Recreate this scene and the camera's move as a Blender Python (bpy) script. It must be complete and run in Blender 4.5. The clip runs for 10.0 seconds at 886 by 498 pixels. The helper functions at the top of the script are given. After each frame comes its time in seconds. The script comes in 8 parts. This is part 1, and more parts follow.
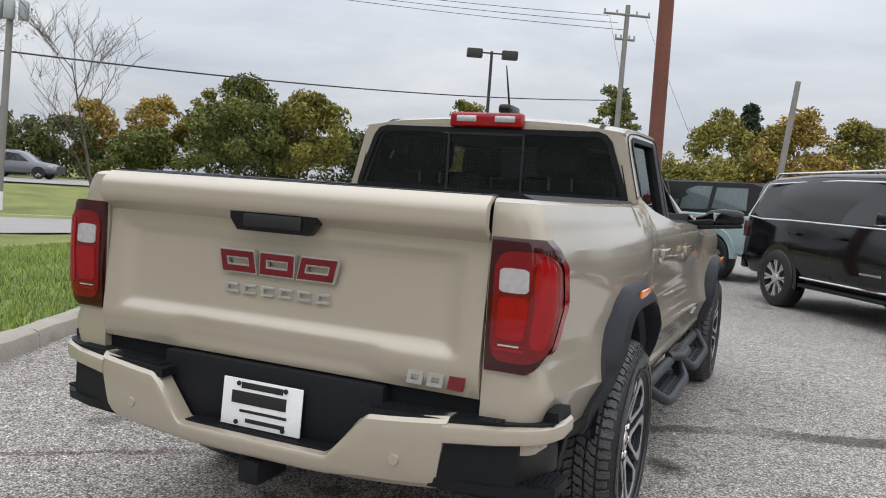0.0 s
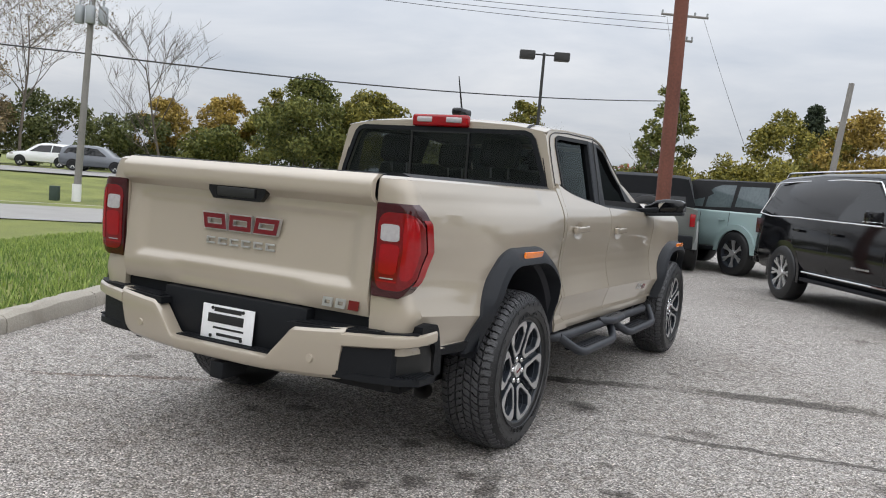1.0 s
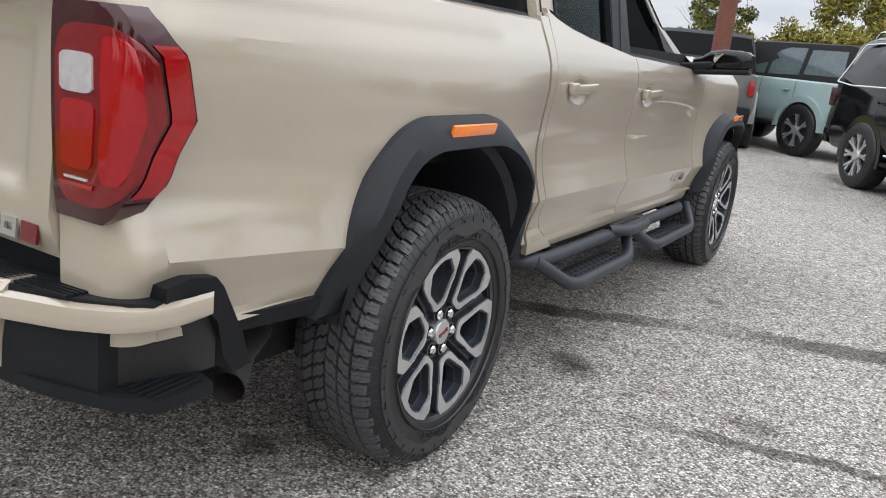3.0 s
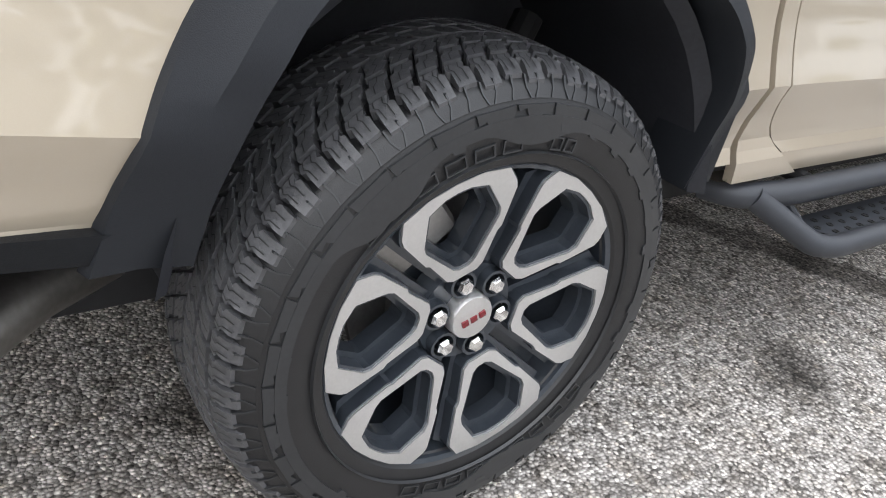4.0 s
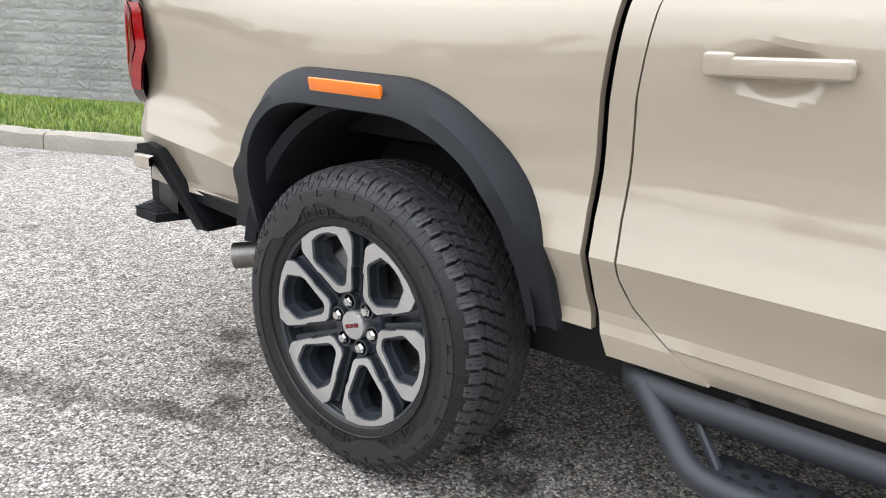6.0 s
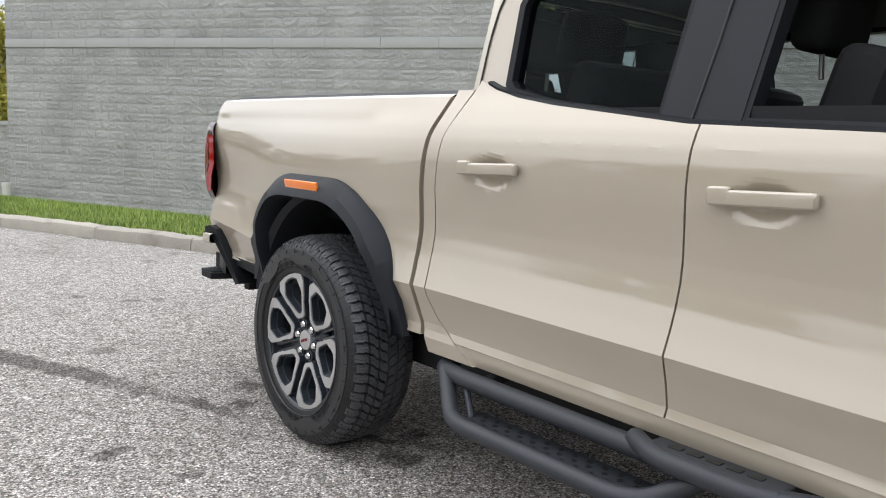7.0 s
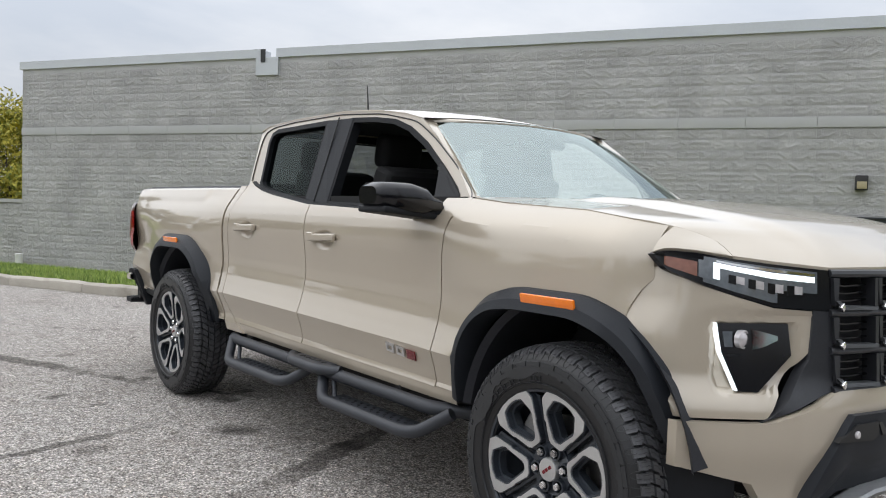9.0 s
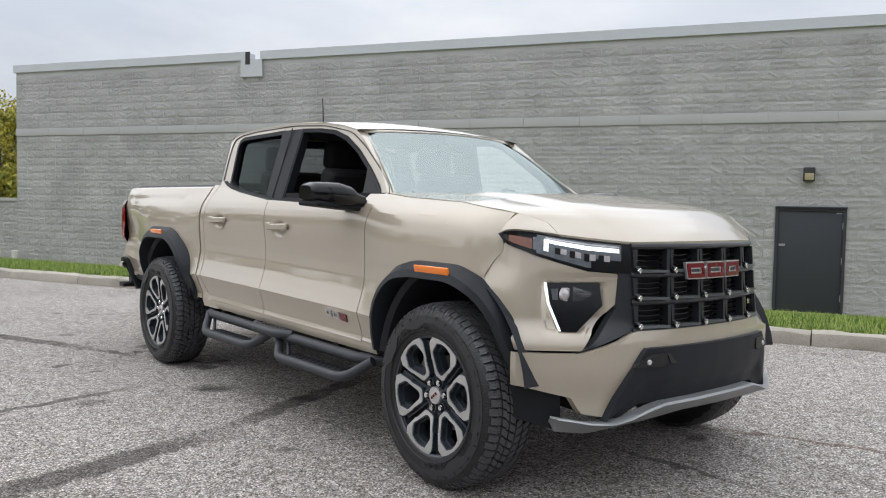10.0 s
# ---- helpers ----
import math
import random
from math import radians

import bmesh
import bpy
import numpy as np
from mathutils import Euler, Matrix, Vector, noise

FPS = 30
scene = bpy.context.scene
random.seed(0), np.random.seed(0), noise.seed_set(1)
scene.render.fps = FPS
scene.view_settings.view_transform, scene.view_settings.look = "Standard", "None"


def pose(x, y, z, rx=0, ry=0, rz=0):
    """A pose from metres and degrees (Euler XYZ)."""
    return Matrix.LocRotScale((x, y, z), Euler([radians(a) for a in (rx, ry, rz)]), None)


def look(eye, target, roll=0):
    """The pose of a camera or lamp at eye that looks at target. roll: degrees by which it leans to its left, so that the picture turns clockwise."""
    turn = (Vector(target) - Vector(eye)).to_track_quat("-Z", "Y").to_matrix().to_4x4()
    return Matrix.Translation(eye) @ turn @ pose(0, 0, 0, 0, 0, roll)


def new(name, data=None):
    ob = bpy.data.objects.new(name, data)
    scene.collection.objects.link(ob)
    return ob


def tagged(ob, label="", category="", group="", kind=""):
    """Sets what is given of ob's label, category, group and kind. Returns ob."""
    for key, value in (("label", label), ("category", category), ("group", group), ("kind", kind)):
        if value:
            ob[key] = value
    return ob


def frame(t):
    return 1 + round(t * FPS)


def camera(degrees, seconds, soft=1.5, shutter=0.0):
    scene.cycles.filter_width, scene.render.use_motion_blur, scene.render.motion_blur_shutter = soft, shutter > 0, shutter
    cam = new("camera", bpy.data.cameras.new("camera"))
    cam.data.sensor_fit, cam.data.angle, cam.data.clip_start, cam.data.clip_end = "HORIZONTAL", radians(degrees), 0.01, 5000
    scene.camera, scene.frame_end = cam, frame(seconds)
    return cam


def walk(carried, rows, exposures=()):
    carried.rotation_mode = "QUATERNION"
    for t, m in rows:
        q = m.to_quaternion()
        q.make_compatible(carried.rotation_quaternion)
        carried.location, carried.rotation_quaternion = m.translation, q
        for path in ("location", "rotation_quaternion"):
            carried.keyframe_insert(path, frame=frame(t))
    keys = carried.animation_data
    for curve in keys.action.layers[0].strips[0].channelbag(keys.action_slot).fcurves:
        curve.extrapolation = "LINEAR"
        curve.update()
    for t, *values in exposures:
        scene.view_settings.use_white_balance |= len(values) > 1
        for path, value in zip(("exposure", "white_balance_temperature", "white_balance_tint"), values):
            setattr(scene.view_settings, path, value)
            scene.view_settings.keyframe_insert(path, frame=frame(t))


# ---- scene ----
cam = camera(57.8, 10.0, soft=1.05, shutter=0.0)
PATH = [
    (0, (1.504, -3.168, 1.35), (0.701, -1.342, 1.201), 3.8),
    (0.5, (1.988, -3.519, 1.361), (1.097, -1.735, 1.209), 4.1),
    (1, (2.496, -3.759, 1.319), (1.549, -2.005, 1.158), 4.5),
    (1.5, (2.672, -3.747, 1.337), (1.698, -2.011, 1.149), 4.6),
    (2, (2.587, -3.319, 1.297), (1.608, -1.592, 1.051), 4.6),
    (2.2, (2.493, -3.067, 1.312), (1.514, -1.345, 1.032), 4.6),
    (3.3, (1.899, -1.509, 1.173), (0.879, 0.096, 0.552), 7.7),
    (3.5, (1.809, -1.251, 1.14), (0.725, 0.271, 0.426), 8.6),
    (4, (1.722, -0.687, 1.066), (0.344, 0.409, 0.116), 9.3),
    (4.5, (1.835, -0.286, 1.059), (0.172, 0.155, 0.038), 6.9),
    (5, (2.026, 0.217, 1.093), (0.281, -0.066, 0.16), 3.6),
    (5.5, (2.194, 0.739, 1.13), (0.548, -0.099, 0.362), 2.3),
    (6, (2.309, 1.347, 1.181), (0.803, 0.162, 0.609), 2.2),
    (6.2, (2.38, 1.593, 1.188), (0.926, 0.313, 0.689), 2.3),
    (7.3, (2.519, 3.021, 1.175), (1.282, 1.463, 0.969), 2.6),
    (7.5, (2.548, 3.262, 1.204), (1.319, 1.694, 1.023), 2.6),
    (8, (2.589, 3.903, 1.218), (1.363, 2.327, 1.089), 2.3),
    (8.5, (2.742, 4.516, 1.239), (1.503, 2.949, 1.138), 1.9),
    (9, (2.841, 5.115, 1.227), (1.591, 3.556, 1.135), 1.7),
    (9.5, (3.048, 5.632, 1.224), (1.789, 4.082, 1.125), 1.3),
    (10, (3.122, 6.035, 1.227), (1.86, 4.487, 1.121), 1.1),
]
EXPOSURE = [(0.0, -0.06), (2.2, 0.0), (3.3, 0.42), (3.6, 0.55), (4.0, 0.82), (4.5, 1.22), (5.0, 1.25), (5.5, 1.02), (6.0, 0.62), (6.2, 0.52), (7.3, 0.20), (8.0, 0.06), (10.0, 0.0)]
walk(cam, [(t, look(eye, target, roll)) for t, eye, target, roll in PATH], EXPOSURE)

# ---- light ----
world = bpy.data.worlds.new("overcast_sky")
scene.world = world
world.use_nodes = True
nt = world.node_tree
nt.nodes.clear()


def wnode(kind, **kw):
    n = nt.nodes.new(kind)
    for k, v in kw.items():
        if k == "inputs":
            for i, val in v.items():
                n.inputs[i].default_value = val
        elif k == "blend_type":
            n.blend_type = v
        elif k == "operation":
            n.operation = v
    return n


SUN_EL, SUN_AZ = radians(52), radians(150)
sky = nt.nodes.new("ShaderNodeTexSky")
sky.sky_type = "NISHITA"
sky.sun_disc = False
sky.sun_elevation, sky.sun_rotation = SUN_EL, SUN_AZ
sky.air_density, sky.dust_density = 1.0, 4.0
tc = wnode("ShaderNodeTexCoord")
sep = wnode("ShaderNodeSeparateXYZ")
nt.links.new(tc.outputs["Generated"], sep.inputs[0])
# cloud deck: flat layer seen in perspective, so the noise thins out to the horizon
zc = wnode("ShaderNodeMath", operation="MAXIMUM", inputs={1: 0.0})
nt.links.new(sep.outputs["Z"], zc.inputs[0])
za = wnode("ShaderNodeMath", operation="ADD", inputs={1: 0.14})
nt.links.new(zc.outputs[0], za.inputs[0])
dx = wnode("ShaderNodeMath", operation="DIVIDE")
dy = wnode("ShaderNodeMath", operation="DIVIDE")
nt.links.new(sep.outputs["X"], dx.inputs[0])
nt.links.new(za.outputs[0], dx.inputs[1])
nt.links.new(sep.outputs["Y"], dy.inputs[0])
nt.links.new(za.outputs[0], dy.inputs[1])
cmb = wnode("ShaderNodeCombineXYZ")
nt.links.new(dx.outputs[0], cmb.inputs[0])
nt.links.new(dy.outputs[0], cmb.inputs[1])
n1 = wnode("ShaderNodeTexNoise", inputs={"Scale": 0.75, "Detail": 6.0, "Roughness": 0.55, "Distortion": 0.3})
nt.links.new(cmb.outputs[0], n1.inputs["Vector"])
ramp = nt.nodes.new("ShaderNodeValToRGB")
ramp.color_ramp.elements[0].position, ramp.color_ramp.elements[0].color = 0.33, (0.60, 0.655, 0.745, 1)
ramp.color_ramp.elements[1].position, ramp.color_ramp.elements[1].color = 0.66, (0.88, 0.90, 0.94, 1)
nt.links.new(n1.outputs["Fac"], ramp.inputs[0])
# overcast luminance: brighter overhead than at the horizon
grad = wnode("ShaderNodeMath", operation="MULTIPLY_ADD", inputs={1: 1.7, 2: 0.74})
nt.links.new(zc.outputs[0], grad.inputs[0])
cl = wnode("ShaderNodeVectorMath", operation="SCALE")
nt.links.new(ramp.outputs[0], cl.inputs[0])
nt.links.new(grad.outputs[0], cl.inputs["Scale"])
skys = wnode("ShaderNodeVectorMath", operation="SCALE", inputs={"Scale": 0.10})
nt.links.new(sky.outputs[0], skys.inputs[0])
mixs = nt.nodes.new("ShaderNodeMix")
mixs.data_type = "RGBA"
mixs.inputs["Factor"].default_value = 0.92
nt.links.new(skys.outputs[0], mixs.inputs["A"])
nt.links.new(cl.outputs[0], mixs.inputs["B"])
bg = wnode("ShaderNodeBackground", inputs={"Strength": 1.0})
nt.links.new(mixs.outputs["Result"], bg.inputs[0])
wo = wnode("ShaderNodeOutputWorld")
nt.links.new(bg.outputs[0], wo.inputs[0])

sun = new("sun", bpy.data.lights.new("sun", "SUN"))
sun.data.energy, sun.data.angle, sun.data.color = 1.25, radians(150), (1.0, 0.985, 0.965)
sun.matrix_world = look((0, 0, 30), (0 - math.sin(SUN_AZ) * 30 / math.tan(SUN_EL), 0 - math.cos(SUN_AZ) * 30 / math.tan(SUN_EL), 0))


# ---- materials ----
def material(name, color, rough=0.5, metal=0.0, vary=0.12, scale=6.0, fine=80.0, bump=0.0, bump_scale=60.0, coat=0.0, spec=0.5, island=0.0, objrand=0.0, color2=None, stain=None, stain_scale=1.5):
    """Principled surface with two scales of variation: broad patches (scale) and grain (fine), all in metres."""
    m = bpy.data.materials.new(name)
    m.use_nodes = True
    t = m.node_tree
    b = t.nodes["Principled BSDF"]
    b.inputs["Roughness"].default_value = rough
    b.inputs["Metallic"].default_value = metal
    b.inputs["Coat Weight"].default_value = coat
    b.inputs["Coat Roughness"].default_value = 0.04
    b.inputs["Specular IOR Level"].default_value = spec
    tcn = t.nodes.new("ShaderNodeTexCoord")
    big = t.nodes.new("ShaderNodeTexNoise")
    big.inputs["Scale"].default_value, big.inputs["Detail"].default_value = scale, 5.0
    small = t.nodes.new("ShaderNodeTexNoise")
    small.inputs["Scale"].default_value, small.inputs["Detail"].default_value = fine, 3.0
    for n in (big, small):
        t.links.new(tcn.outputs["Object"], n.inputs["Vector"])
    add = t.nodes.new("ShaderNodeMath")
    add.operation = "ADD"
    t.links.new(big.outputs["Fac"], add.inputs[0])
    t.links.new(small.outputs["Fac"], add.inputs[1])
    val = add.outputs[0]
    if island or objrand:
        src = t.nodes.new("ShaderNodeObjectInfo").outputs["Random"] if objrand else t.nodes.new("ShaderNodeNewGeometry").outputs["Random Per Island"]
        mr = t.nodes.new("ShaderNodeMath")
        mr.operation = "MULTIPLY_ADD"
        mr.inputs[1].default_value, mr.inputs[2].default_value = island or objrand, -(island or objrand) / 2
        t.links.new(src, mr.inputs[0])
        a2 = t.nodes.new("ShaderNodeMath")
        a2.operation = "ADD"
        t.links.new(val, a2.inputs[0])
        t.links.new(mr.outputs[0], a2.inputs[1])
        val = a2.outputs[0]
    rp = t.nodes.new("ShaderNodeMapRange")
    rp.inputs["From Min"].default_value, rp.inputs["From Max"].default_value = 0.6, 1.4
    t.links.new(val, rp.inputs["Value"])
    mx = t.nodes.new("ShaderNodeMix")
    mx.data_type = "RGBA"
    lo = [max(0.0, c * (1 - vary)) for c in color]
    hi = [min(1.0, c * (1 + vary)) for c in (color2 or color)]
    mx.inputs["A"].default_value, mx.inputs["B"].default_value = (*lo, 1), (*hi, 1)
    t.links.new(rp.outputs[0], mx.inputs["Factor"])
    out = mx.outputs["Result"]
    if stain:
        sn = t.nodes.new("ShaderNodeTexNoise")
        sn.inputs["Scale"].default_value, sn.inputs["Detail"].default_value = stain_scale, 7.0
        t.links.new(tcn.outputs["Object"], sn.inputs["Vector"])
        sr = t.nodes.new("ShaderNodeMapRange")
        sr.inputs["From Min"].default_value, sr.inputs["From Max"].default_value = 0.56, 0.74
        t.links.new(sn.outputs["Fac"], sr.inputs["Value"])
        sm = t.nodes.new("ShaderNodeMix")
        sm.data_type = "RGBA"
        sm.inputs["B"].default_value = (*stain, 1)
        t.links.new(sr.outputs[0], sm.inputs["Factor"])
        t.links.new(out, sm.inputs["A"])
        out = sm.outputs["Result"]
    t.links.new(out, b.inputs["Base Color"])
    if bump:
        bn = t.nodes.new("ShaderNodeTexNoise")
        bn.inputs["Scale"].default_value, bn.inputs["Detail"].default_value = bump_scale, 4.0
        t.links.new(tcn.outputs["Object"], bn.inputs["Vector"])
        bp = t.nodes.new("ShaderNodeBump")
        bp.inputs["Strength"].default_value, bp.inputs["Distance"].default_value = 1.0, bump
        t.links.new(bn.outputs["Fac"], bp.inputs["Height"])
        t.links.new(bp.outputs[0], b.inputs["Normal"])
    return m


def emitter(name, color, strength):
    m = bpy.data.materials.new(name)
    m.use_nodes = True
    b = m.node_tree.nodes["Principled BSDF"]
    b.inputs["Base Color"].default_value = (*color, 1)
    b.inputs["Emission Color"].default_value = (*color, 1)
    b.inputs["Emission Strength"].default_value = strength
    return m


def glass(name, tint, rough=0.0, ior=1.75):
    """Thin pane: clear see-through tint mixed with mirror gloss by Fresnel."""
    m = bpy.data.materials.new(name)
    m.use_nodes = True
    t = m.node_tree
    t.nodes.clear()
    tr = t.nodes.new("ShaderNodeBsdfTransparent")
    tr.inputs[0].default_value = (*tint, 1)
    gl = t.nodes.new("ShaderNodeBsdfGlossy")
    gl.inputs["Roughness"].default_value = rough
    gl.inputs["Color"].default_value = (0.88, 1.0, 0.99, 1)
    fr = t.nodes.new("ShaderNodeFresnel")
    fr.inputs[0].default_value = ior
    mx = t.nodes.new("ShaderNodeMixShader")
    o = t.nodes.new("ShaderNodeOutputMaterial")
    t.links.new(fr.outputs[0], mx.inputs[0])
    t.links.new(tr.outputs[0], mx.inputs[1])
    t.links.new(gl.outputs[0], mx.inputs[2])
    t.links.new(mx.outputs[0], o.inputs[0])
    return m


PAINT = material("sand_metallic_paint", (0.422, 0.364, 0.285), 0.33, 0.15, 0.03, 2.0, 900.0, coat=1.0)
PAINT.node_tree.nodes["Principled BSDF"].inputs["Coat IOR"].default_value = 1.65
BLACK_PLASTIC = material("black_textured_plastic", (0.009, 0.010, 0.012), 0.55, 0.0, 0.2, 8.0, 300.0, spec=0.22, bump=0.0004, bump_scale=600)
FLARE_PLASTIC = material("charcoal_flare_plastic", (0.017, 0.019, 0.023), 0.48, 0.0, 0.12, 5.0, 300.0, spec=0.24, bump=0.0003, bump_scale=700)
GLOSS_BLACK = material("gloss_black_plastic", (0.006, 0.006, 0.007), 0.12, 0.0, 0.1, 5.0, 50.0, spec=0.45)
STEP_STEEL = material("charcoal_step_coating", (0.030, 0.033, 0.040), 0.48, 0.1, 0.1, 5.0, 200.0)
# underbody colour; also paints the shade in the other cars' wheel arches
UNDER = material("dark_underbody_arch_shade", (0.007, 0.007, 0.008), 0.8, 0.0, 0.3, 8.0, 60.0)
RUBBER = material("tyre_rubber", (0.010, 0.010, 0.011), 0.42, 0.0, 0.25, 14.0, 160.0, bump=0.0004, bump_scale=500)
TREAD_RUBBER = material("scuffed_tread_rubber", (0.066, 0.066, 0.070), 0.40, 0.0, 0.35, 10.0, 120.0, bump=0.0005, bump_scale=400)
RUBBER_GLOSS = material("tyre_sidewall_relief", (0.022, 0.023, 0.025), 0.36, 0.0, 0.2, 14.0, 160.0)
MACHINED = material("machined_aluminium", (0.60, 0.595, 0.59), 0.36, 0.80, 0.06, 5.0, 220.0)
RIM_DARK = material("dark_grey_wheel_paint", (0.040, 0.047, 0.058), 0.30, 0.3, 0.15, 8.0, 120.0, coat=0.4)
CHROME = material("chrome", (0.80, 0.80, 0.80), 0.07, 1.0, 0.03, 4.0, 40.0)
STEEL = material("dull_steel", (0.35, 0.34, 0.33), 0.45, 0.9, 0.15, 12.0, 120.0)
EXHAUST = material("brushed_exhaust_steel", (0.26, 0.245, 0.23), 0.42, 0.9, 0.2, 10.0, 90.0)
BADGE_RED = material("badge_red", (0.16, 0.006, 0.012), 0.22, 0.2, 0.1, 8.0, 80.0, coat=0.6)
LAMP_RED = material("red_lamp_plastic", (0.30, 0.003, 0.006), 0.08, 0.0, 0.15, 9.0, 60.0, coat=0.3)
LAMP_RED_MID = material("deep_red_lamp_plastic", (0.17, 0.003, 0.005), 0.08, 0.0, 0.25, 12.0, 90.0, coat=0.3)
LAMP_RED_DARK = material("dark_red_lamp_plastic", (0.040, 0.002, 0.004), 0.08, 0.0, 0.15, 9.0, 60.0, coat=0.3)
LAMP_AMBER = material("amber_marker_plastic", (0.95, 0.22, 0.01), 0.22, 0.0, 0.08, 9.0, 60.0, coat=0.8)
LAMP_TURN = material("smoked_amber_plastic", (0.20, 0.075, 0.045), 0.2, 0.0, 0.15, 30.0, 60.0, coat=1.0)
GRILLE_BLACK = material("satin_black_grille", (0.020, 0.021, 0.024), 0.32, 0.0, 0.15, 8.0, 90.0)
LINER = material("moulded_liner_plastic", (0.026, 0.027, 0.032), 0.55, 0.0, 0.2, 8.0, 120.0, spec=0.25)
GRILLE_EDGE = material("satin_grey_grille_edge", (0.10, 0.105, 0.11), 0.3, 0.4, 0.1, 8.0, 90.0)
SKID = material("grey_skid_plate", (0.30, 0.305, 0.31), 0.42, 0.4, 0.12, 6.0, 90.0)
LAMP_CLEAR = material("clear_lamp_plastic", (0.55, 0.52, 0.52), 0.12, 0.3, 0.15, 40.0, 60.0, coat=1.0)
LAMP_SMOKE = material("smoked_lamp_plastic", (0.15, 0.165, 0.18), 0.10, 0.3, 0.2, 30.0, 60.0, coat=1.0)
LAMP_WHITE = emitter("lit_light_bar", (0.90, 0.96, 1.0), 0.9)
WHITE_PLATE = material("white_plate", (0.80, 0.80, 0.80), 0.35, 0.0, 0.04, 8.0, 90.0)
INK = material("black_ink", (0.012, 0.012, 0.012), 0.5, 0.0, 0.1, 8.0, 90.0)
WHITE_PAINT = material("white_print", (0.75, 0.75, 0.75), 0.4, 0.0, 0.05, 8.0, 90.0)
FABRIC = material("black_seat_fabric", (0.006, 0.006, 0.0065), 0.85, 0.0, 0.2, 10.0, 200.0)
GLASS_CLEAR = glass("windscreen_glass", (0.80, 0.86, 0.85), ior=3.0)
GLASS_TINT = glass("privacy_glass", (0.30, 0.32, 0.33), ior=1.5)
GLASS_LIGHT = glass("side_glass", (0.42, 0.46, 0.46), ior=1.14)
GRASS_SOIL = material("lawn", (0.105, 0.135, 0.030), 0.9, 0.0, 0.3, 0.6, 40.0, bump=0.02, bump_scale=30, color2=(0.20, 0.215, 0.055))
GRASS_BLADE = material("grass_blades", (0.115, 0.215, 0.035), 0.75, 0.0, 0.3, 1.2, 30.0, island=0.9, color2=(0.265, 0.33, 0.080))
KERB = material("weathered_concrete", (0.36, 0.33, 0.28), 0.9, 0.0, 0.22, 3.0, 70.0, bump=0.006, bump_scale=70, stain=(0.15, 0.13, 0.10), objrand=0.2)


# ---- small mesh tools ----
def part(name, bm, mat, parent=None, label="", smooth=True, angle=35):
    """Link a bmesh as one mesh object under a thing or a part."""
    me = bpy.data.meshes.new(name)
    bmesh.ops.recalc_face_normals(bm, faces=bm.faces[:])
    bm.to_mesh(me)
    bm.free()
    me.materials.append(mat)
    if smooth:
        me.polygons.foreach_set("use_smooth", [True] * len(me.polygons))
        me.set_sharp_from_angle(angle=radians(angle))
    ob = new(name, me)
    if parent is not None:
        ob.parent = parent
    if label:
        ob["label"] = label
    return ob


def shared(name, me, parent, m=None):
    ob = new(name, me)
    ob.parent = parent
    if m is not None:
        ob.matrix_local = m
    return ob


def add_box(bm, size, m=None, bevel=0.0, seg=2):
    r = bmesh.ops.create_cube(bm, size=1.0, matrix=(m or Matrix()) @ Matrix.Diagonal((*size, 1)))
    if bevel:
        edges = list({e for v in r["verts"] for e in v.link_edges})
        bmesh.ops.bevel(bm, geom=edges, offset=bevel, segments=seg, affect="EDGES", profile=0.6)
    return bm


def box(size, m=None, bevel=0.0, seg=2):
    return add_box(bmesh.new(), size, m, bevel, seg)


def at(x, y, z, rx=0, ry=0, rz=0):
    return pose(x, y, z, rx, ry, rz)


def add_tube(bm, pts, r, n=10, closed=False, caps=True):
    """Round bar along points; r is one radius or one a point."""
    pts = [Vector(p) for p in pts]
    rings = []
    k = len(pts)
    up = Vector((0.013, 0.021, 1))
    for i, p in enumerate(pts):
        a = pts[i - 1] if (i or closed) else p
        b = pts[(i + 1) % k] if (i < k - 1 or closed) else p
        t = (b - a).normalized()
        s = t.cross(up)
        if s.length < 0.05:
            s = t.cross(Vector((1, 0.02, 0)))
        s.normalize()
        w = s.cross(t)
        rad = r[i] if hasattr(r, "__len__") else r
        rings.append([bm.verts.new(p + (s * math.cos(q) + w * math.sin(q)) * rad) for q in (2 * math.pi * j / n for j in range(n))])
    for i in range(k if closed else k - 1):
        A, B = rings[i], rings[(i + 1) % k]
        for j in range(n):
            bm.faces.new((A[j], A[(j + 1) % n], B[(j + 1) % n], B[j]))
    if caps and not closed:
        bm.faces.new(rings[0][::-1])
        bm.faces.new(rings[-1])
    return bm


def rounded(pts, radius, steps=4):
    """A polyline with its inner corners rounded."""
    pts = [Vector(p) for p in pts]
    out = [pts[0]]
    for a, b, c in zip(pts, pts[1:], pts[2:]):
        d1, d2 = (a - b), (c - b)
        q = min(radius, d1.length * 0.45, d2.length * 0.45)
        p1, p2 = b + d1.normalized() * q, b + d2.normalized() * q
        for i in range(steps + 1):
            t = i / steps
            out.append(p1 * (1 - t) ** 2 + b * 2 * t * (1 - t) + p2 * t * t)
    return out + [pts[-1]]


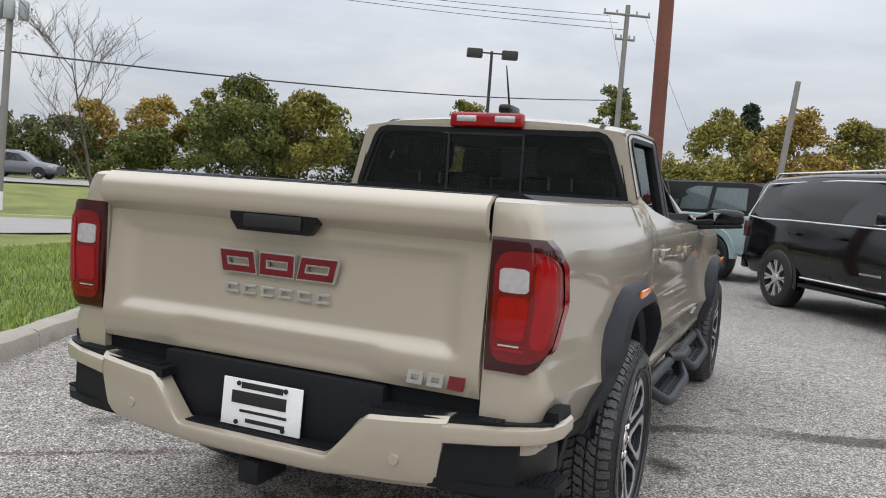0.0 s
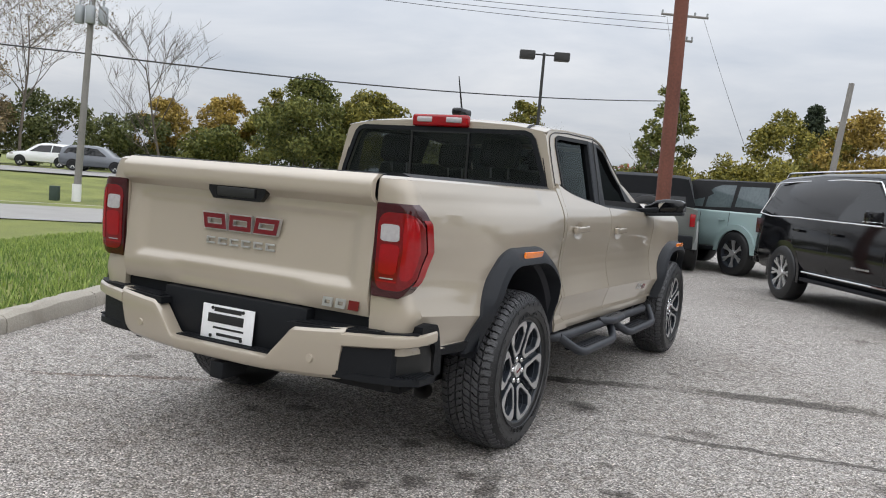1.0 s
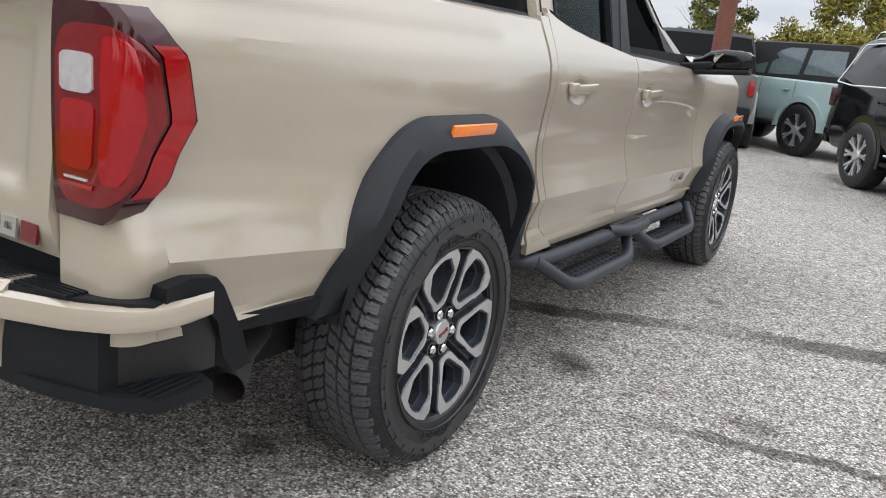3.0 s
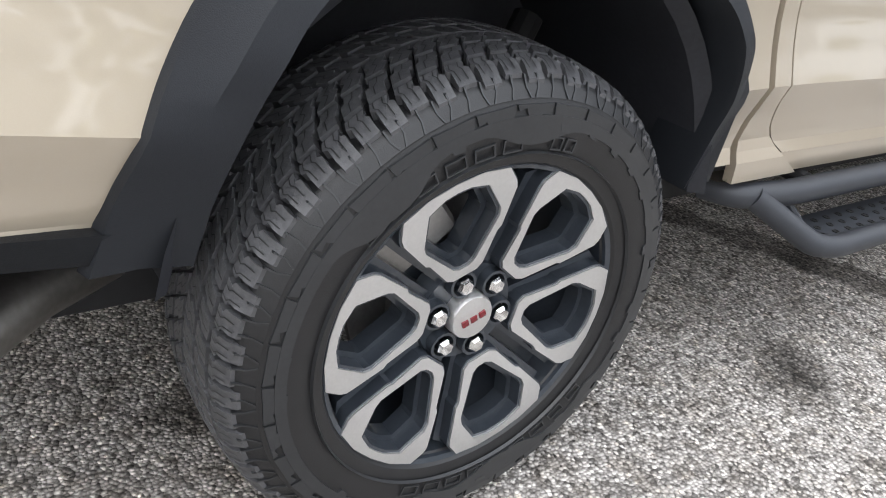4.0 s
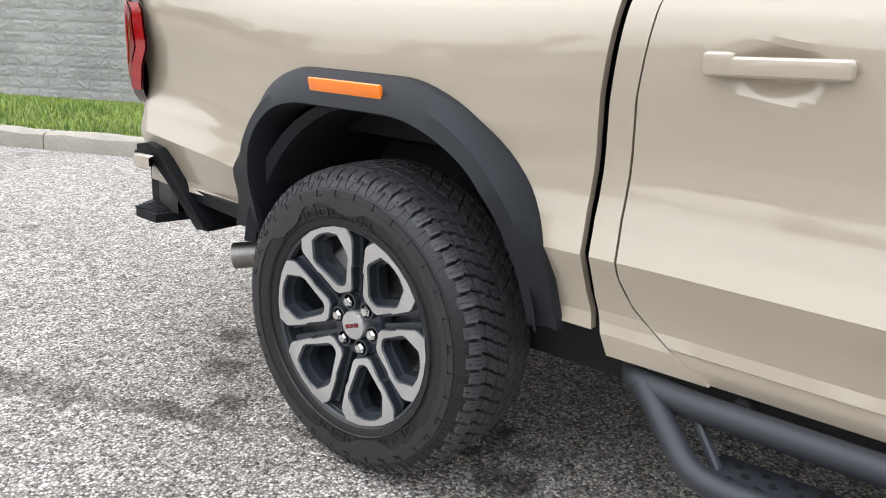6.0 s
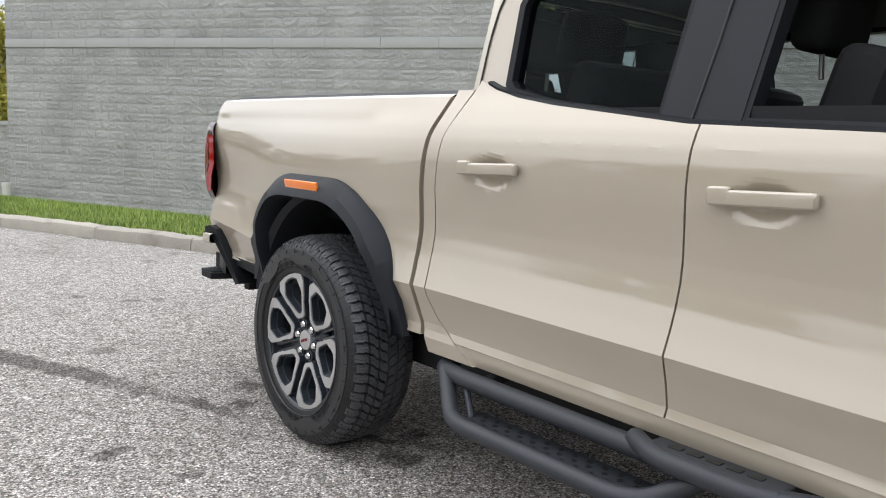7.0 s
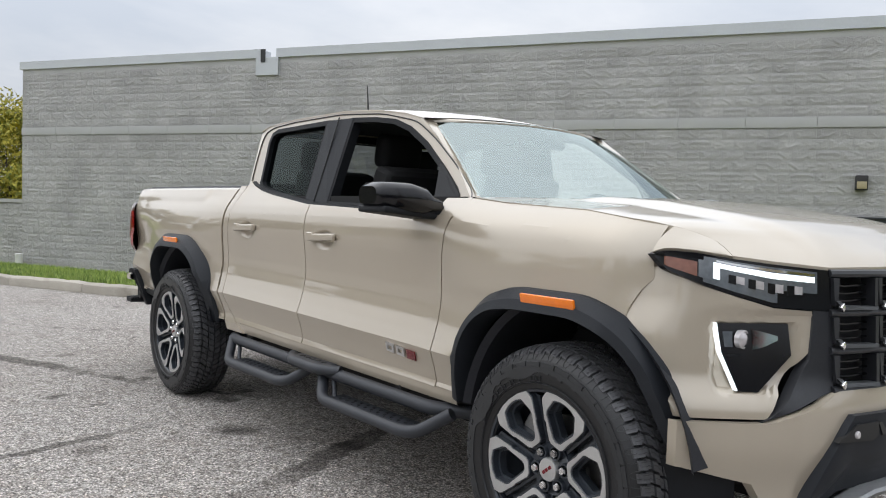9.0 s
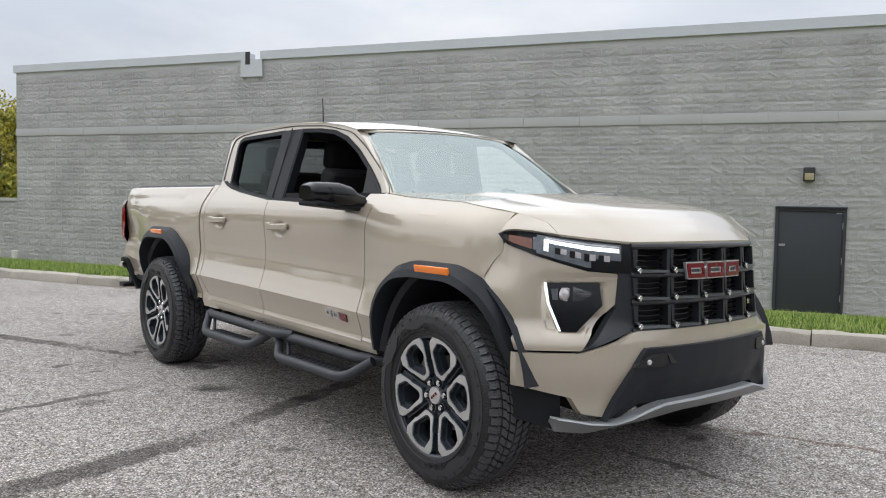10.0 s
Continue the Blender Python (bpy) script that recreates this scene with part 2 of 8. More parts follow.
def add_lathe(bm, prof, n, axis="X", m=None, closed=False, caps=True):
    """Turn (a, r) pairs about an axis through the origin; a runs along the axis."""
    rings = []
    M = m or Matrix()
    for a, r in prof:
        ring = []
        for j in range(n):
            q = 2 * math.pi * j / n
            p = {"X": (a, r * math.cos(q), r * math.sin(q)), "Y": (r * math.sin(q), a, r * math.cos(q)), "Z": (r * math.cos(q), r * math.sin(q), a)}[axis]
            ring.append(bm.verts.new(M @ Vector(p)))
        rings.append(ring)
    k = len(rings)
    for i in range(k if closed else k - 1):
        A, B = rings[i], rings[(i + 1) % k]
        for j in range(n):
            bm.faces.new((A[j], A[(j + 1) % n], B[(j + 1) % n], B[j]))
    if caps and not closed:
        for ring in (rings[0], rings[-1]):
            bm.faces.new(ring)
    return bm


def add_prism(bm, poly, depth, to3, holes=(), bevel=0.0):
    """Plate from a 2D outline (with holes): to3(a, b, d) gives the place, d from 0 (face) to depth (back)."""
    loops = [poly, *holes]
    front, back = [], []
    edges = []
    for lp in loops:
        f = [bm.verts.new(to3(a, b, 0)) for a, b in lp]
        k = [bm.verts.new(to3(a, b, depth)) for a, b in lp]
        front.append(f)
        back.append(k)
        n = len(lp)
        for i in range(n):
            bm.faces.new((f[i], f[(i + 1) % n], k[(i + 1) % n], k[i]))
    for side in (front, back):
        if len(loops) == 1:
            bm.faces.new(side[0])
        else:
            es = []
            for lp in side:
                for i in range(len(lp)):
                    es.append(bm.edges.get((lp[i], lp[(i + 1) % len(lp)])))
            bmesh.ops.triangle_fill(bm, use_beauty=True, use_dissolve=False, edges=es)
    return bm


def add_ring(bm, outer, inner, depth, to3):
    """Flat frame between two outlines with equal point counts."""
    n = len(outer)
    L = [[bm.verts.new(to3(a, b, d)) for a, b in lp] for lp, d in ((outer, 0), (inner, 0), (inner, depth), (outer, depth))]
    for k in range(4):
        A, B = L[k], L[(k + 1) % 4]
        for i in range(n):
            bm.faces.new((A[i], A[(i + 1) % n], B[(i + 1) % n], B[i]))
    return bm


def patch(f, nu, nv, flange=None, keep=None):
    """Panel from f(u, v) over the unit square; flange: offset by which its rim turns inward; keep(u, v): cells that stay."""
    bm = bmesh.new()
    g = [[bm.verts.new(f(i / nu, j / nv)) for j in range(nv + 1)] for i in range(nu + 1)]
    for i in range(nu):
        for j in range(nv):
            if keep is None or keep((i + 0.5) / nu, (j + 0.5) / nv):
                bm.faces.new((g[i][j], g[i + 1][j], g[i + 1][j + 1], g[i][j + 1]))
    bmesh.ops.delete(bm, geom=[v for v in bm.verts if not v.link_faces], context="VERTS")
    bmesh.ops.remove_doubles(bm, verts=bm.verts[:], dist=0.0004)
    if flange is not None:
        es = [e for e in bm.edges if e.is_boundary]
        r = bmesh.ops.extrude_edge_only(bm, edges=es)
        vs = [v for v in r["geom"] if isinstance(v, bmesh.types.BMVert)]
        for v in vs:
            v.co += Vector(flange)
    return bm


def lerp(x, xs, ys):
    return float(np.interp(x, xs, ys))


def smooth(t):
    t = max(0.0, min(1.0, t))
    return t * t * (3 - 2 * t)


# ---- ground, lot, kerb, lawn, roads ----
KD = Vector((0.424, -0.906, 0))
KN = Vector((-0.906, -0.424, 0))
KERB_U = 2.75


def su(s, u, z=0.0):
    p = KD * s + KN * u
    return Vector((p.x, p.y, z))


def ground_z(x, y):
    u = -0.906 * x - 0.424 * y
    r = -0.8 * (x - 2) + 0.6 * (y + 3.6)
    z = 0.12 - 0.76 * smooth((u - 2.95) / 8.0) if u > KERB_U + 0.09 else -0.05
    return z + 0.90 * smooth((r - 33) / 16) * (1 if u > KERB_U + 0.09 else 0)


GREY_FAR = material("far_land", (0.09, 0.10, 0.04), 0.95, 0.0, 0.3, 0.05, 1.0)


def sheet(name, ss, uu, zf, mat, lift=0.0, label="", category="ground"):
    bm = bmesh.new()
    g = [[None] * len(uu) for _ in ss]
    for i, s in enumerate(ss):
        for j, u in enumerate(uu):
            p = su(s, u)
            g[i][j] = bm.verts.new((p.x, p.y, zf(p.x, p.y) + lift))
    for i in range(len(ss) - 1):
        for j in range(len(uu) - 1):
            bm.faces.new((g[i][j], g[i + 1][j], g[i + 1][j + 1], g[i][j + 1]))
    return tagged(part(name, bm, mat), label, category, kind="structure")


us = [-2500, -600, -150, -60, -20, 0, 2.0, 2.80, 2.90] + [2.95 + 0.4 * i for i in range(1, 24)] + [14, 16, 19, 22, 26, 30, 34, 38, 42, 46, 50, 55, 60, 70, 90, 150, 600, 2500]
ssv = [-2500, -600, -150, -90, -75, -60, -52, -46, -40, -35, -30, -25, -20, -15, -10, -5, 0, 5, 10, 15, 20, 25, 30, 40, 60, 150, 600, 2500]
sheet("ground", ssv, us, ground_z, GRASS_SOIL, label="lawn and open land with short green and yellowing grass")


def asphalt():
    """Worn asphalt: pale stone chips in dark binder, oil spots and a darker worn seam."""
    m = bpy.data.materials.new("worn_asphalt")
    m.use_nodes = True
    t = m.node_tree
    b = t.nodes["Principled BSDF"]
    b.inputs["Roughness"].default_value = 0.85
    b.inputs["Specular IOR Level"].default_value = 0.3
    tcn = t.nodes.new("ShaderNodeTexCoord")

    def noise_at(scale, detail, lo, hi, dist=0.0):
        n = t.nodes.new("ShaderNodeTexNoise")
        n.inputs["Scale"].default_value, n.inputs["Detail"].default_value = scale, detail
        n.inputs["Distortion"].default_value = dist
        t.links.new(tcn.outputs["Object"], n.inputs["Vector"])
        r = t.nodes.new("ShaderNodeMapRange")
        r.inputs["From Min"].default_value, r.inputs["From Max"].default_value = lo, hi
        t.links.new(n.outputs["Fac"], r.inputs["Value"])
        return r.outputs[0]

    vor = t.nodes.new("ShaderNodeTexVoronoi")
    vor.inputs["Scale"].default_value = 125.0
    t.links.new(tcn.outputs["Object"], vor.inputs["Vector"])
    chip = t.nodes.new("ShaderNodeValToRGB")
    e = chip.color_ramp.elements
    e[0].position, e[0].color = 0.0, (0.105, 0.096, 0.088, 1)
    e[1].position, e[1].color = 1.0, (0.98, 0.93, 0.87, 1)
    for p, c in ((0.30, (0.325, 0.302, 0.281, 1)), (0.62, (0.52, 0.488, 0.457, 1)), (0.87, (0.73, 0.688, 0.645, 1))):
        n = e.new(p)
        n.color = c
    sepc = t.nodes.new("ShaderNodeSeparateColor")
    t.links.new(vor.outputs["Color"], sepc.inputs[0])
    t.links.new(sepc.outputs[0], chip.inputs[0])
    col = chip.outputs[0]

    def darken(col, fac, tint, amount):
        mul = t.nodes.new("ShaderNodeMath")
        mul.operation = "MULTIPLY"
        mul.inputs[1].default_value = amount
        t.links.new(fac, mul.inputs[0])
        mx = t.nodes.new("ShaderNodeMix")
        mx.data_type, mx.blend_type = "RGBA", "MULTIPLY"
        mx.inputs["B"].default_value = (*tint, 1)
        t.links.new(mul.outputs[0], mx.inputs["Factor"])
        t.links.new(col, mx.inputs["A"])
        return mx.outputs["Result"]

    gap = t.nodes.new("ShaderNodeMapRange")
    gap.inputs["From Min"].default_value, gap.inputs["From Max"].default_value = 0.35, 0.75
    t.links.new(vor.outputs["Distance"], gap.inputs["Value"])
    col = darken(col, gap.outputs[0], (0.38, 0.37, 0.36), 0.85)
    stones = t.nodes.new("ShaderNodeTexVoronoi")
    stones.inputs["Scale"].default_value = 52.0
    t.links.new(tcn.outputs["Object"], stones.inputs["Vector"])
    sc = t.nodes.new("ShaderNodeSeparateColor")
    t.links.new(stones.outputs["Color"], sc.inputs[0])
    for lo, hi, tint, amount in ((0.80, 0.92, (1.75, 1.70, 1.62), 0.75), (0.22, 0.10, (0.42, 0.40, 0.38), 0.75)):
        pick = t.nodes.new("ShaderNodeMapRange")
        pick.inputs["From Min"].default_value, pick.inputs["From Max"].default_value = lo, hi
        t.links.new(sc.outputs[0], pick.inputs["Value"])
        near = t.nodes.new("ShaderNodeMapRange")
        near.inputs["From Min"].default_value, near.inputs["From Max"].default_value = 0.42, 0.26
        t.links.new(stones.outputs["Distance"], near.inputs["Value"])
        both = t.nodes.new("ShaderNodeMath")
        both.operation = "MULTIPLY"
        t.links.new(pick.outputs[0], both.inputs[0])
        t.links.new(near.outputs[0], both.inputs[1])
        col = darken(col, both.outputs[0], tint, amount)
    col = darken(col, noise_at(16.0, 5, 0.46, 0.66), (0.66, 0.63, 0.59), 0.75)
    col = darken(col, noise_at(0.35, 5, 0.45, 0.7), (0.80, 0.78, 0.76), 0.8)
    col = darken(col, noise_at(2.2, 6, 0.55, 0.75, 0.5), (0.72, 0.69, 0.66), 0.7)
    # oil drips and damp spots
    sp = t.nodes.new("ShaderNodeTexVoronoi")
    sp.inputs["Scale"].default_value, sp.inputs["Randomness"].default_value = 1.05, 1.0
    wob = t.nodes.new("ShaderNodeTexNoise")
    wob.inputs["Scale"].default_value, wob.inputs["Detail"].default_value = 7.0, 4.0
    t.links.new(tcn.outputs["Object"], wob.inputs["Vector"])
    wadd = t.nodes.new("ShaderNodeVectorMath")
    wadd.operation = "MULTIPLY_ADD"
    wadd.inputs[1].default_value = (0.16, 0.16, 0.0)
    t.links.new(wob.outputs["Color"], wadd.inputs[0])
    t.links.new(tcn.outputs["Object"], wadd.inputs[2])
    t.links.new(wadd.outputs[0], sp.inputs["Vector"])
    spot = t.nodes.new("ShaderNodeMapRange")
    spot.inputs["From Min"].default_value, spot.inputs["From Max"].default_value = 0.13, 0.06
    t.links.new(sp.outputs["Distance"], spot.inputs["Value"])
    col = darken(col, spot.outputs[0], (0.34, 0.32, 0.31), 0.65)

    # worn seams: bands along straight lines with a wandering edge
    sxy = t.nodes.new("ShaderNodeSeparateXYZ")
    t.links.new(wadd.outputs[0], sxy.inputs[0])

    def seam(col, a, b_, width, tint, amount):
        ax, ay = a
        d = Vector((b_[0] - ax, b_[1] - ay, 0))
        ln = d.length
        d.normalize()

        def lin(cx, cy, c0):
            n1 = t.nodes.new("ShaderNodeMath")
            n1.operation = "MULTIPLY_ADD"
            n1.inputs[1].default_value, n1.inputs[2].default_value = cx, c0
            t.links.new(sxy.outputs[0], n1.inputs[0])
            n2 = t.nodes.new("ShaderNodeMath")
            n2.operation = "MULTIPLY_ADD"
            n2.inputs[1].default_value = cy
            t.links.new(sxy.outputs[1], n2.inputs[0])
            t.links.new(n1.outputs[0], n2.inputs[2])
            return n2.outputs[0]

        across = lin(-d.y, d.x, d.y * (ax + 0.08) - d.x * (ay + 0.08))
        along = lin(d.x, d.y, -d.x * (ax + 0.08) - d.y * (ay + 0.08) - ln / 2)
        masks = []
        for src, w, soft in ((across, width, 0.35 * width), (along, ln / 2 + min(0.04, width), min(0.5, 0.6 * ln))):
            ab = t.nodes.new("ShaderNodeMath")
            ab.operation = "ABSOLUTE"
            t.links.new(src, ab.inputs[0])
            r = t.nodes.new("ShaderNodeMapRange")
            r.inputs["From Min"].default_value, r.inputs["From Max"].default_value = w, w - soft
            t.links.new(ab.outputs[0], r.inputs["Value"])
            masks.append(r.outputs[0])
        mm = t.nodes.new("ShaderNodeMath")
        mm.operation = "MULTIPLY"
        t.links.new(masks[0], mm.inputs[0])
        t.links.new(masks[1], mm.inputs[1])
        return darken(col, mm.outputs[0], tint, amount)

    col = SEAMS(seam, col)
    t.links.new(col, b.inputs["Base Color"])
    bp = t.nodes.new("ShaderNodeBump")
    bp.inputs["Strength"].default_value, bp.inputs["Distance"].default_value = 1.0, 0.006
    inv = t.nodes.new("ShaderNodeMath")
    inv.operation = "MULTIPLY"
    inv.inputs[1].default_value = -1.0
    t.links.new(vor.outputs["Distance"], inv.inputs[0])
    t.links.new(inv.outputs[0], bp.inputs["Height"])
    t.links.new(bp.outputs[0], b.inputs["Normal"])
    return m


def SEAMS(seam, col):
    dark = (0.24, 0.23, 0.22)
    col = seam(col, (-0.2, 1.2), (1.4, 2.02), 0.085, dark, 0.8)
    col = seam(col, (1.3, 2.0), (2.8, 2.45), 0.12, dark, 0.85)
    col = seam(col, (2.7, 2.42), (8.0, 4.2), 0.15, dark, 0.75)
    col = seam(col, (1.2, 0.66), (4.6, 1.5), 0.045, dark, 0.8)
    col = seam(col, (0.45, 0.52), (1.02, -0.35), 0.035, dark, 0.85)
    col = seam(col, (1.0, -0.30), (1.22, -0.90), 0.055, dark, 0.85)
    col = seam(col, (1.18, -0.80), (1.9, -2.4), 0.085, dark, 0.8)
    col = seam(col, (-2.1, -0.9), (-0.9, 0.0), 0.03, (0.5, 0.4, 0.36), 0.8)
    col = seam(col, (-0.15, 3.3), (-0.2, 4.4), 0.03, dark, 0.8)
    col = seam(col, (-0.8, 3.3), (-1.4, 4.6), 0.03, (0.5, 0.38, 0.33), 0.8)
    for (x, y), r, k in (((0.54, -0.29), 0.10, 0.9), ((0.81, -0.74), 0.12, 0.8), ((1.02, 0.97), 0.20, 0.7), ((1.22, 2.48), 0.10, 0.75), ((0.92, 1.07), 0.14, 0.6), ((0.92, -3.22), 0.10, 0.7), ((1.2, -1.71), 0.13, 0.6), ((1.58, -0.27), 0.07, 0.8), ((0.64, -2.92), 0.10, 0.7), ((0.2, -0.9), 0.12, 0.6), ((1.3, -0.9), 0.09, 0.6), ((0.75, 0.35), 0.14, 0.9), ((-0.43, -0.39), 0.12, 0.8), ((0.62, -0.96), 0.08, 0.8), ((0.96, -0.52), 0.10, 0.8), ((1.63, -0.27), 0.09, 0.7), ((0.47, -2.89), 0.10, 0.7), ((0.55, 0.18), 0.10, 0.8), ((1.42, 0.07), 0.06, 0.8), ((-0.25, -0.21), 0.12, 0.8), ((-0.53, 2.06), 0.12, 0.7), ((-0.87, 2.3), 0.10, 0.7), ((-0.74, 3.1), 0.11, 0.85), ((-0.35, 3.13), 0.12, 0.85), ((-0.66, 3.6), 0.12, 0.8), ((0.61, 1.62), 0.16, 0.8), ((1.01, 1.06), 0.17, 0.8)):
        col = seam(col, (x - r * 0.36, y - r * 0.2), (x + r * 0.36, y + r * 0.2), r * 0.62, dark, k * 0.9)
    return col


ASPHALT = asphalt()
bm = bmesh.new()
p = [su(s, u) for s, u in ((-75, KERB_U), (45, KERB_U), (45, -70), (-75, -70))]
add_prism(bm, [(q.x, q.y) for q in p], 0.15, lambda a, b, d: (a, b, -d))
tagged(part("parking_lot", bm, ASPHALT, smooth=False), "worn pale grey asphalt parking lot with oil spots and cracks", "parking lot", kind="structure")

ROAD = material("pale_road_asphalt", (0.30, 0.29, 0.275), 0.9, 0.0, 0.12, 1.0, 60.0)


def rr(r, w):
    """Point at distance r down the view to the road, w across it."""
    return Vector((2 - 0.8 * r + 0.6 * w, -3.6 + 0.6 * r + 0.8 * w, 0))


def strip(name, r0, r1, w0, w1, lift, mat, label, n=24, category="road"):
    bm = bmesh.new()
    rows = []
    for i in range(n + 1):
        w = w0 + (w1 - w0) * i / n
        rows.append([])
        for k in range(7):
            q = rr(r0 + (r1 - r0) * k / 6, w)
            rows[-1].append(bm.verts.new((q.x, q.y, ground_z(q.x, q.y) + lift)))
    for i in range(n):
        for k in range(6):
            bm.faces.new((rows[i][k], rows[i + 1][k], rows[i + 1][k + 1], rows[i][k + 1]))
    return tagged(part(name, bm, mat), label, category, kind="structure")


strip("driveway", 25.2, 32.2, -30, 22, 0.03, ROAD, "narrow grey asphalt driveway between lawns")
strip("road", 47.0, 58.5, -70, 60, 0.06, ROAD, "pale two-lane road beyond the lawn", 40)
strip("road_kerb", 32.25, 32.55, -30, 22, 0.12, KERB, "low concrete kerb along the driveway", category="kerb")

# kerb along the lot: worn stones of uneven length
kerb = new("kerb", None)
tagged(kerb, "weathered concrete kerb stones along the lot and lawn", "kerb", kind="structure")
rng = random.Random(4)
s = -40.0
while s < 34:
    ln = rng.uniform(1.1, 1.7)
    prof = [(0, -0.06), (0, 0.075), (0.012, 0.115), (0.05, 0.138), (0.13, 0.140), (0.18, 0.130), (0.19, -0.06)]
    bm = bmesh.new()
    n = 7
    rings = []
    for i in range(n + 1):
        ss_ = s + 0.006 + (ln - 0.012) * i / n
        e0 = 0.5 if i in (0, n) else 0.0
        ring = []
        for a, z in prof:
            wob = (rng.random() - 0.5) * 0.018 if z > 0 else 0
            q = su(ss_, KERB_U + a + wob * 0.7)
            ring.append(bm.verts.new((q.x, q.y, z + wob - (0.012 * e0 if z > 0.1 else 0))))
        rings.append(ring)
    for A, B in zip(rings, rings[1:]):
        for j in range(len(prof) - 1):
            bm.faces.new((A[j], A[j + 1], B[j + 1], B[j]))
    bm.faces.new(rings[0])
    bm.faces.new(rings[-1])
    part("kerb_stone", bm, KERB, kerb)
    s += ln

# grass blades on the near lawn
rng2 = np.random.default_rng(7)


def blades(name, count, s0, s1, u0, u1, h0, h1, label):
    ss_ = rng2.uniform(s0, s1, count)
    uu_ = u0 + (u1 - u0) * rng2.random(count) ** 1.5
    verts = np.zeros((count * 3, 3))
    ang = rng2.uniform(0, 2 * np.pi, count)
    h = rng2.uniform(h0, h1, count) * (0.6 + 0.8 * rng2.random(count))
    x, y = 0.424 * ss_ - 0.906 * uu_, -0.906 * ss_ - 0.424 * uu_
    z = np.array([ground_z(a, b) for a, b in zip(x, y)])
    w = 0.006 + 0.005 * rng2.random(count)
    lean = h * rng2.uniform(0.1, 0.8, count)
    la = rng2.uniform(0, 2 * np.pi, count)
    verts[0::3] = np.c_[x - w * np.cos(ang), y - w * np.sin(ang), z - 0.01]
    verts[1::3] = np.c_[x + w * np.cos(ang), y + w * np.sin(ang), z - 0.01]
    verts[2::3] = np.c_[x + lean * np.cos(la), y + lean * np.sin(la), z + h]
    me = bpy.data.meshes.new(name)
    me.from_pydata(verts.tolist(), [], np.arange(count * 3).reshape(-1, 3).tolist())
    me.materials.append(GRASS_BLADE)
    return tagged(new(name, me), label, "grass", kind="stuff")


blades("grass", 110000, -14, 22, KERB_U + 0.16, 9.5, 0.035, 0.085, "uneven green grass with yellowed blades beside the kerb")


# ---- pickup truck: x to its right, y ahead, rear axle at y = 0 ----
FRONT = 3.338
truck = new("pickup_truck", None)
tagged(truck, "sand beige crew-cab pickup truck parked on worn asphalt", "pickup truck")

SIDE_Z = [0.44, 0.50, 0.535, 0.56, 0.62, 0.687, 0.74, 0.80, 0.86, 0.92, 1.0, 1.06, 1.11, 1.15, 1.19, 1.23, 1.28, 1.33, 1.42]
SIDE_X = [0.86, 0.885, 0.893, 0.884, 0.899, 0.922, 0.905, 0.889, 0.880, 0.879, 0.886, 0.893, 0.897, 0.896, 0.890, 0.874, 0.846, 0.816, 0.77]


def crease(y):
    """Height of the sharp line along the lower body side."""
    return 0.687 + lerp(y, [-1.0, -0.45, 0.7, 1.6, 2.7], [0.095, 0.045, 0.033, 0.020, 0.0])


def body_x(y, z):
    """Half width of the body side."""
    x = lerp(z - (crease(y) - 0.687) * lerp(z, [0.50, 0.60, 0.85, 1.0], [0, 1, 1, 0]), SIDE_Z, SIDE_X)
    for yw, low in ((0.0, 0.0), (FRONT, 0.5)):
        x += 0.052 * math.exp(-(((y - yw) / 0.60) ** 4)) * lerp(z, [0.56, 0.72, 0.95, 1.06, 1.2, 1.28], [low, 0.5 + 0.7 * low, 1, 0.75, 0.25, 0])
    if y < 0.78:
        x += 0.022 * smooth((0.9 - y) / 0.6) * lerp(z, [1.0, 1.2, 1.33], [0, 0.5, 1.0])
    if y < 0.42 and z > 1.24:
        x += 0.010 * smooth((z - 1.235) / 0.05) * smooth((0.36 - y) / 0.10)
    for yh, zh in ((0.93, 1.098), (1.775, 1.080)):
        if abs(y - yh) < 0.12 and abs(z - zh) < 0.07:
            x -= 0.020 * smooth(1.25 - 1.25 * math.hypot((y - yh) / 0.105, (z - zh) / 0.058))
    if y > 3.45:
        x -= 0.10 * ((y - 3.45) / 0.5) ** 2
    if y > 3.50 and z > 0.85:
        x -= 1.8 * (y - 3.50) ** 2 * smooth((z - 0.85) / 0.22)
    if y < -0.72:
        x -= 0.018 * ((-0.72 - y) / 0.33) ** 2
    return x


def belt(y):
    return lerp(y, [0.70, 0.84, 0.95, 1.10, 1.55, 2.75], [1.40, 1.345, 1.318, 1.295, 1.247, 1.212])


def arch(y, z, yw, grow=0.0):
    """Inside the wheel opening of the body metal."""
    dy, dz = y - yw, z - 0.42
    back, ahead, high = (0.448, 0.500, 0.575) if yw < 1 else (0.490, 0.485, 0.528)
    if z < 0.80:
        ahead += 0.10 * (0.80 - z)
    return (abs(dy) / (back if dy < 0 else ahead)) ** 3.0 + (max(dz, 0) / high) ** 3.0 < 1


by_z_right = {"cab_corner": True}


